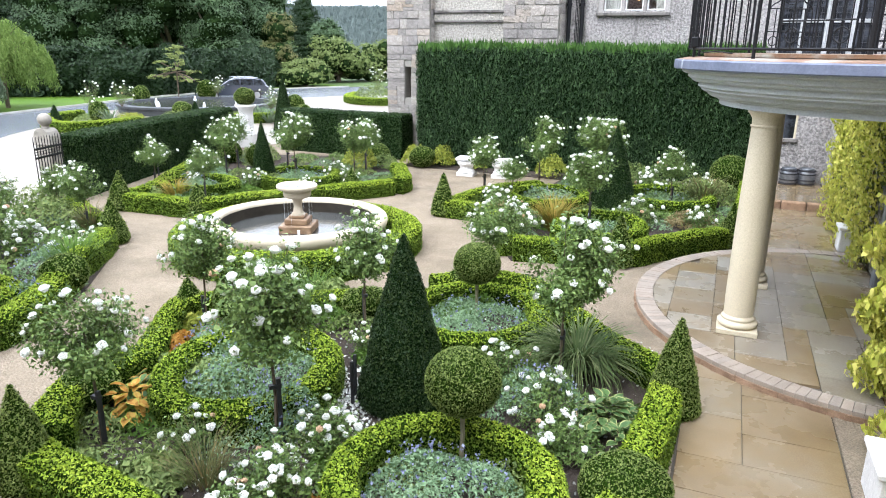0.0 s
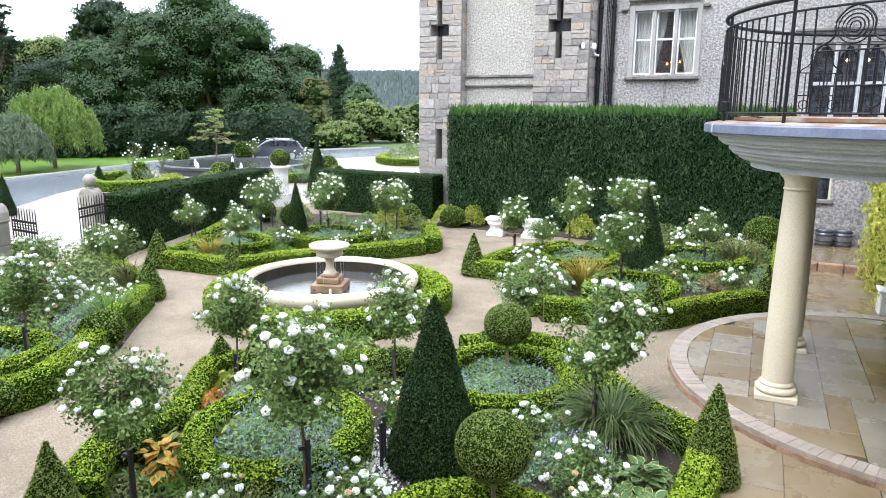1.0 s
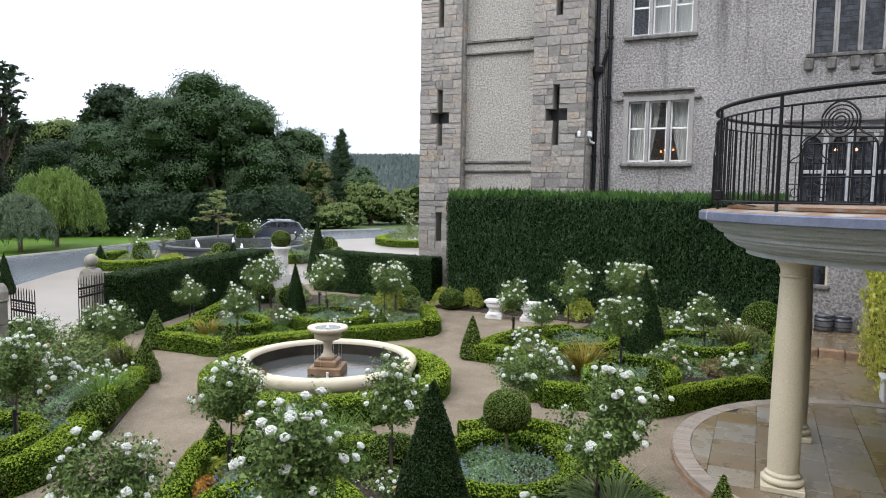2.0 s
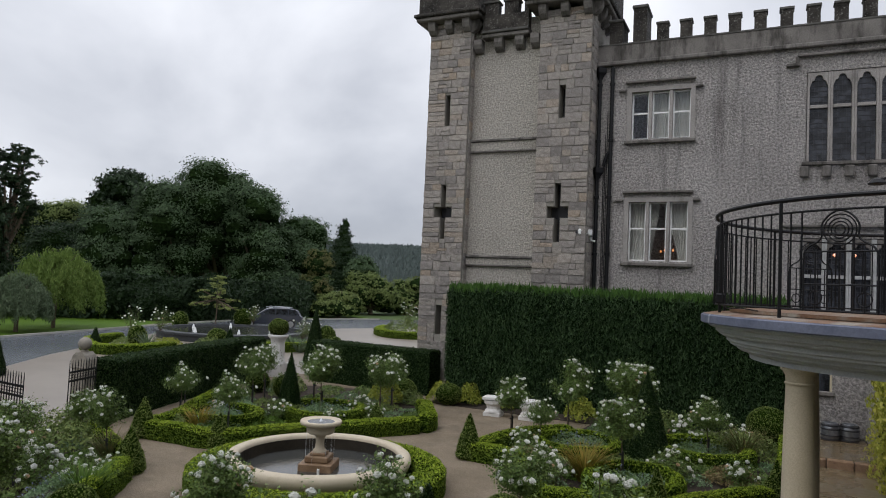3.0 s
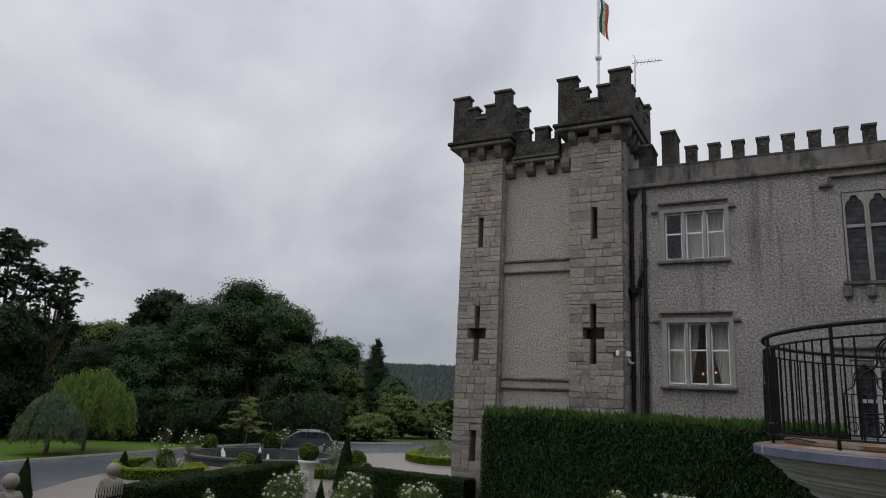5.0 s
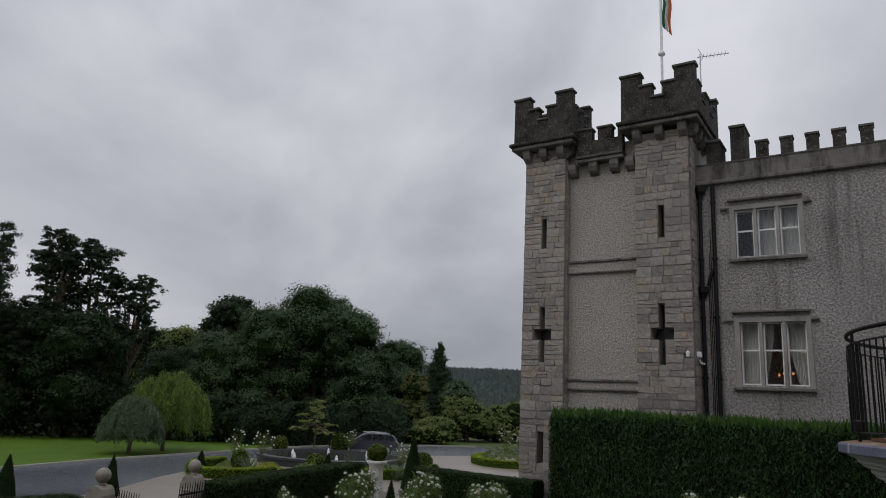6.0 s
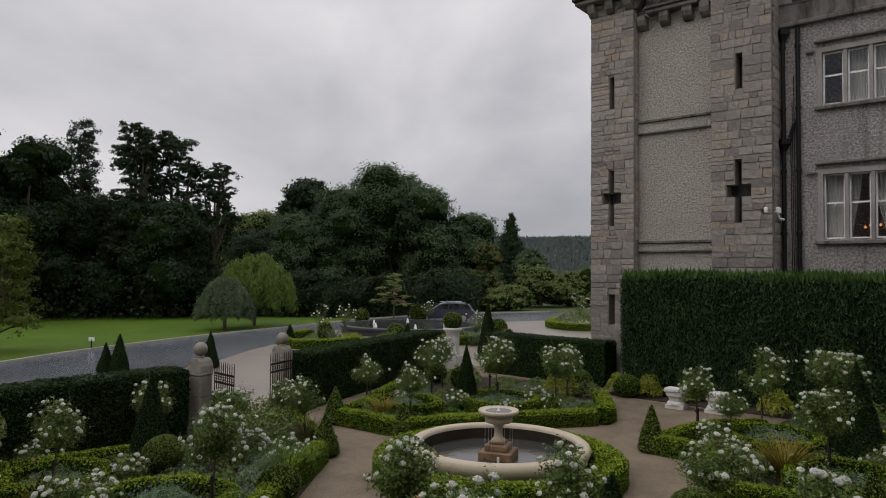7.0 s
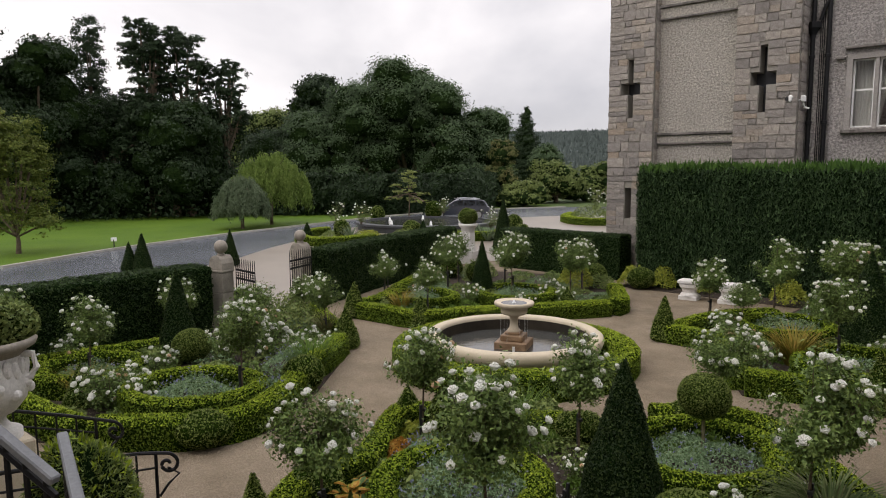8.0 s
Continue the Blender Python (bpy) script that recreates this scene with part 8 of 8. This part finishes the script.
for x, y, r, f in [(-27.07, 23.37, 0.42, 1.25), (-25.55, 27.1, 0.5, 0.85), (-33.7, 32.4, 0.5, 1.2), (-31.9, 36.2, 0.6, 1.2), (-21.0, 30.4, 0.5, 1.2), (-14.9, 22.1, 0.42, 1.75)]:
    clipped("box_ball", (x, y, 0.0), ball_profile(r, f), 0.07, 1100, M_BALL, M_BOXCORE, "round clipped box ball beside the pool", group="balls round the pool")
for x, y in ((-28.1, 21.9), (-24.6, 27.0)):
    clipped("topiary_cone", (x, y, 0.0), cone_profile(0.30, 0.95), 0.06, 700, M_CONE, M_YEWCORE, "small dark clipped cone in the forecourt", group="clipped cones")
for x, y in ((-26.0, 23.0), (-21.6, 28.2), (-20.5, 27.4)):
    ob = thing("yucca", "spiky grey-green yucca in the forecourt bed", "yucca", (x, y, 0.012))
    for _ in range(3):
        child("leaf_tuft", blade_mesh("leaf_tuft", 26, 1.05, 0.05, M_TREESILVER, droop=0.7, stiff=0.5), ob)


# ---- car ----
def car(at, rz):
    ob = thing("estate_car", "dark blue-grey estate car parked beyond the pool", "car", at, rz)
    side = [(-2.3, 0.35), (-2.34, 0.62), (-2.22, 0.80), (-1.25, 0.95), (-0.95, 0.98), (2.1, 1.0), (2.32, 0.85), (2.32, 0.45), (2.2, 0.33)]
    top = [(-1.05, 0.97), (-0.35, 1.40), (0.3, 1.49), (1.4, 1.47), (1.95, 1.35), (2.2, 1.0)]

    def loft(outline, half):
        bm = bmesh.new()
        rows = []
        for f in (-1, -0.86, 0.86, 1):
            ins = 0.0 if abs(f) < 0.9 else 0.06
            zc, xc = 0.75, 0.0
            rows.append([bm.verts.new((x + (xc - x) * ins, f * half, z + (zc - z) * ins)) for x, z in outline])
        for a, b in zip(rows, rows[1:]):
            for i in range(len(outline)):
                j = (i + 1) % len(outline)
                bm.faces.new((a[i], a[j], b[j], b[i]))
        bm.faces.new(rows[0][::-1])
        bm.faces.new(rows[-1])
        bmesh.ops.recalc_face_normals(bm, faces=bm.faces)
        return bm

    part("body", loft(side, 0.9), M_CARPAINT, ob)
    cab = part("cabin", loft(top, 0.74), M_CARPAINT, ob)
    for s in (-1, 1):
        for a, b in ((-0.55, 0.3), (0.38, 1.2), (1.28, 1.85)):
            bm = bmesh.new()
            pts = [(a if a > -0.5 else a - 0.12, 1.02), (b, 1.02), (b - 0.04 if b < 1.8 else b - 0.1, 1.38), (a + 0.02 if a > -0.5 else a + 0.42, 1.38)]
            bm.faces.new([bm.verts.new((x, s * 0.752, z)) for x, z in pts])
            part("side_window", bm, M_CARGLASS, cab)
        part("mirror", box_bm(-0.62, -0.45, s * 0.92, s * 1.05, 0.98, 1.1, 0.02), M_CARPAINT, ob)
        part("headlight", box_bm(-2.31, -2.0, s * 0.58, s * 0.84, 0.66, 0.80, 0.02), M_LAMPGLASS, ob)
        part("roof_bar", tube_bm([(-0.1, s * 0.6, 1.50), (0.4, s * 0.6, 1.54), (1.6, s * 0.6, 1.50)], 0.02, 6), M_RIM, ob)
        for x in (-1.45, 1.4):
            w = part("wheel", lathe_bm([(0.22, -0.1), (0.32, -0.1), (0.34, -0.06), (0.34, 0.06), (0.32, 0.1), (0.22, 0.1)], 24), M_TYRE, ob, "", Matrix.Translation((x, s * 0.82, 0.34)) @ Matrix.Rotation(radians(90), 4, "X"))
            part("rim", lathe_bm([(0.0, -0.09), (0.06, -0.11), (0.22, -0.09), (0.22, 0.09), (0.06, 0.11), (0, 0.09)], 16), M_RIM, w)
    bm = bmesh.new()
    bm.faces.new([bm.verts.new(p) for p in ((-1.04, -0.66, 1.0), (-1.04, 0.66, 1.0), (-0.40, 0.6, 1.40), (-0.40, -0.6, 1.40))])
    part("windscreen", bm, M_CARGLASS, cab)
    part("grille", box_bm(-2.345, -2.25, -0.42, 0.42, 0.55, 0.74, 0.01), M_KEGBAND, ob)
    part("bumper", box_bm(-2.37, -2.2, -0.8, 0.8, 0.36, 0.5, 0.03), M_CARPAINT, ob)
    part("plate_bar", box_bm(-2.385, -2.372, -0.26, 0.26, 0.42, 0.53), M_WHITEPAINT, ob)
    return ob


car((*polar(39.2, 50.5)[:2], 0.012), 50)
sg = thing("lawn_sign", "small white sign on a post at the lawn edge", "sign", (-32.4, 13.9, 0), 50)
part("post", tube_bm([(0, 0, 0), (0, 0, 0.45)], 0.03, 6), M_IRON, sg)
part("board", box_bm(-0.13, 0.13, -0.02, 0.02, 0.36, 0.54, 0.01), M_WHITEPAINT, sg)


# ---- laid stones of the turrets ----
def stone_mesh(k):
    bm = bmesh.new()
    bmesh.ops.create_cube(bm, size=1.0)
    bmesh.ops.bevel(bm, geom=bm.edges[:], offset=0.045, segments=1, affect="EDGES")
    r = random.Random(k)
    for q in bm.verts:
        if q.co.y < 0:
            q.co += Vector((r.uniform(-0.02, 0.02), r.uniform(-0.07, 0.07), r.uniform(-0.03, 0.03)))
    me = bpy.data.meshes.new("stone")
    bm.to_mesh(me)
    bm.free()
    me.materials.append(M_STONE)
    return me


STONES = [stone_mesh(k) for k in range(6)]
rs = random.Random(9)


def lay_stones(parent, x0, x1, z0, z1, y, slits, budget):
    """Uneven courses on a face, leaving out the slits; stones past the budget go into one joined part."""
    rest, made, z = bmesh.new(), 0, z0
    while z < z1 - 0.05:
        h = rs.uniform(0.17, 0.33)
        h = z1 - z if z + h > z1 - 0.12 else h
        cuts = [(s[0] - 0.015, s[1] + 0.015) for s in slits if s[2] < z + h - 0.02 and s[3] > z + 0.02]
        spans, x = [], x0
        for a, b in sorted(cuts):
            if a > x:
                spans.append((x, a))
            x = max(x, b)
        spans.append((x, x1))
        for a, b in spans:
            u = a
            while u < b - 0.01:
                ln = rs.uniform(0.2, 0.5) * (1.25 if u == a else 1.0)
                ln = b - u if u + ln > b - 0.16 else ln
                cut = rs.uniform(0.4, 0.62) * h if h > 0.2 and rs.random() < 0.22 else h
                for za, zb in ((z, z + cut), (z + cut, z + h)):
                    if zb - za < 0.03:
                        continue
                    out = rs.uniform(0.0, 0.022)
                    m = Matrix.LocRotScale((u + ln / 2, y + 0.05 - out, (za + zb) / 2), None, (ln - 0.010, 0.14, zb - za - 0.010))
                    if made < budget:
                        child("stone", STONES[rs.randrange(6)], parent, "", m)
                        made += 1
                    else:
                        before = len(rest.verts)
                        rest.from_mesh(STONES[rs.randrange(6)])
                        rest.verts.ensure_lookup_table()
                        for q in rest.verts[before:]:
                            q.co = m @ q.co
                u += ln
        z += h
    if rest.verts:
        tagged(part("stonework", rest, M_STONE, parent), kind="stuff")
    else:
        rest.free()


lay_stones(turret_left, -10.73, -9.18, 0.0, 12.9, YT, SLITS["left"], 300)
lay_stones(turret_right, -6.68, -4.95, 2.9, 12.9, YT, SLITS["right"], 300)
for wall, x, d in ((turret_right, -4.95, 0.82), (turret_left, -9.18, 0.36)):
    z = 2.8
    while z < 12.85:
        h = rs.choice((0.2, 0.25, 0.3, 0.34))
        h = min(h, 12.9 - z)
        child("stone", STONES[rs.randrange(6)], wall, "", Matrix.LocRotScale((x - 0.02, YT + 0.06 + d / 2, z + h / 2), None, (0.12, d - 0.1, h - 0.014)))
        z += h
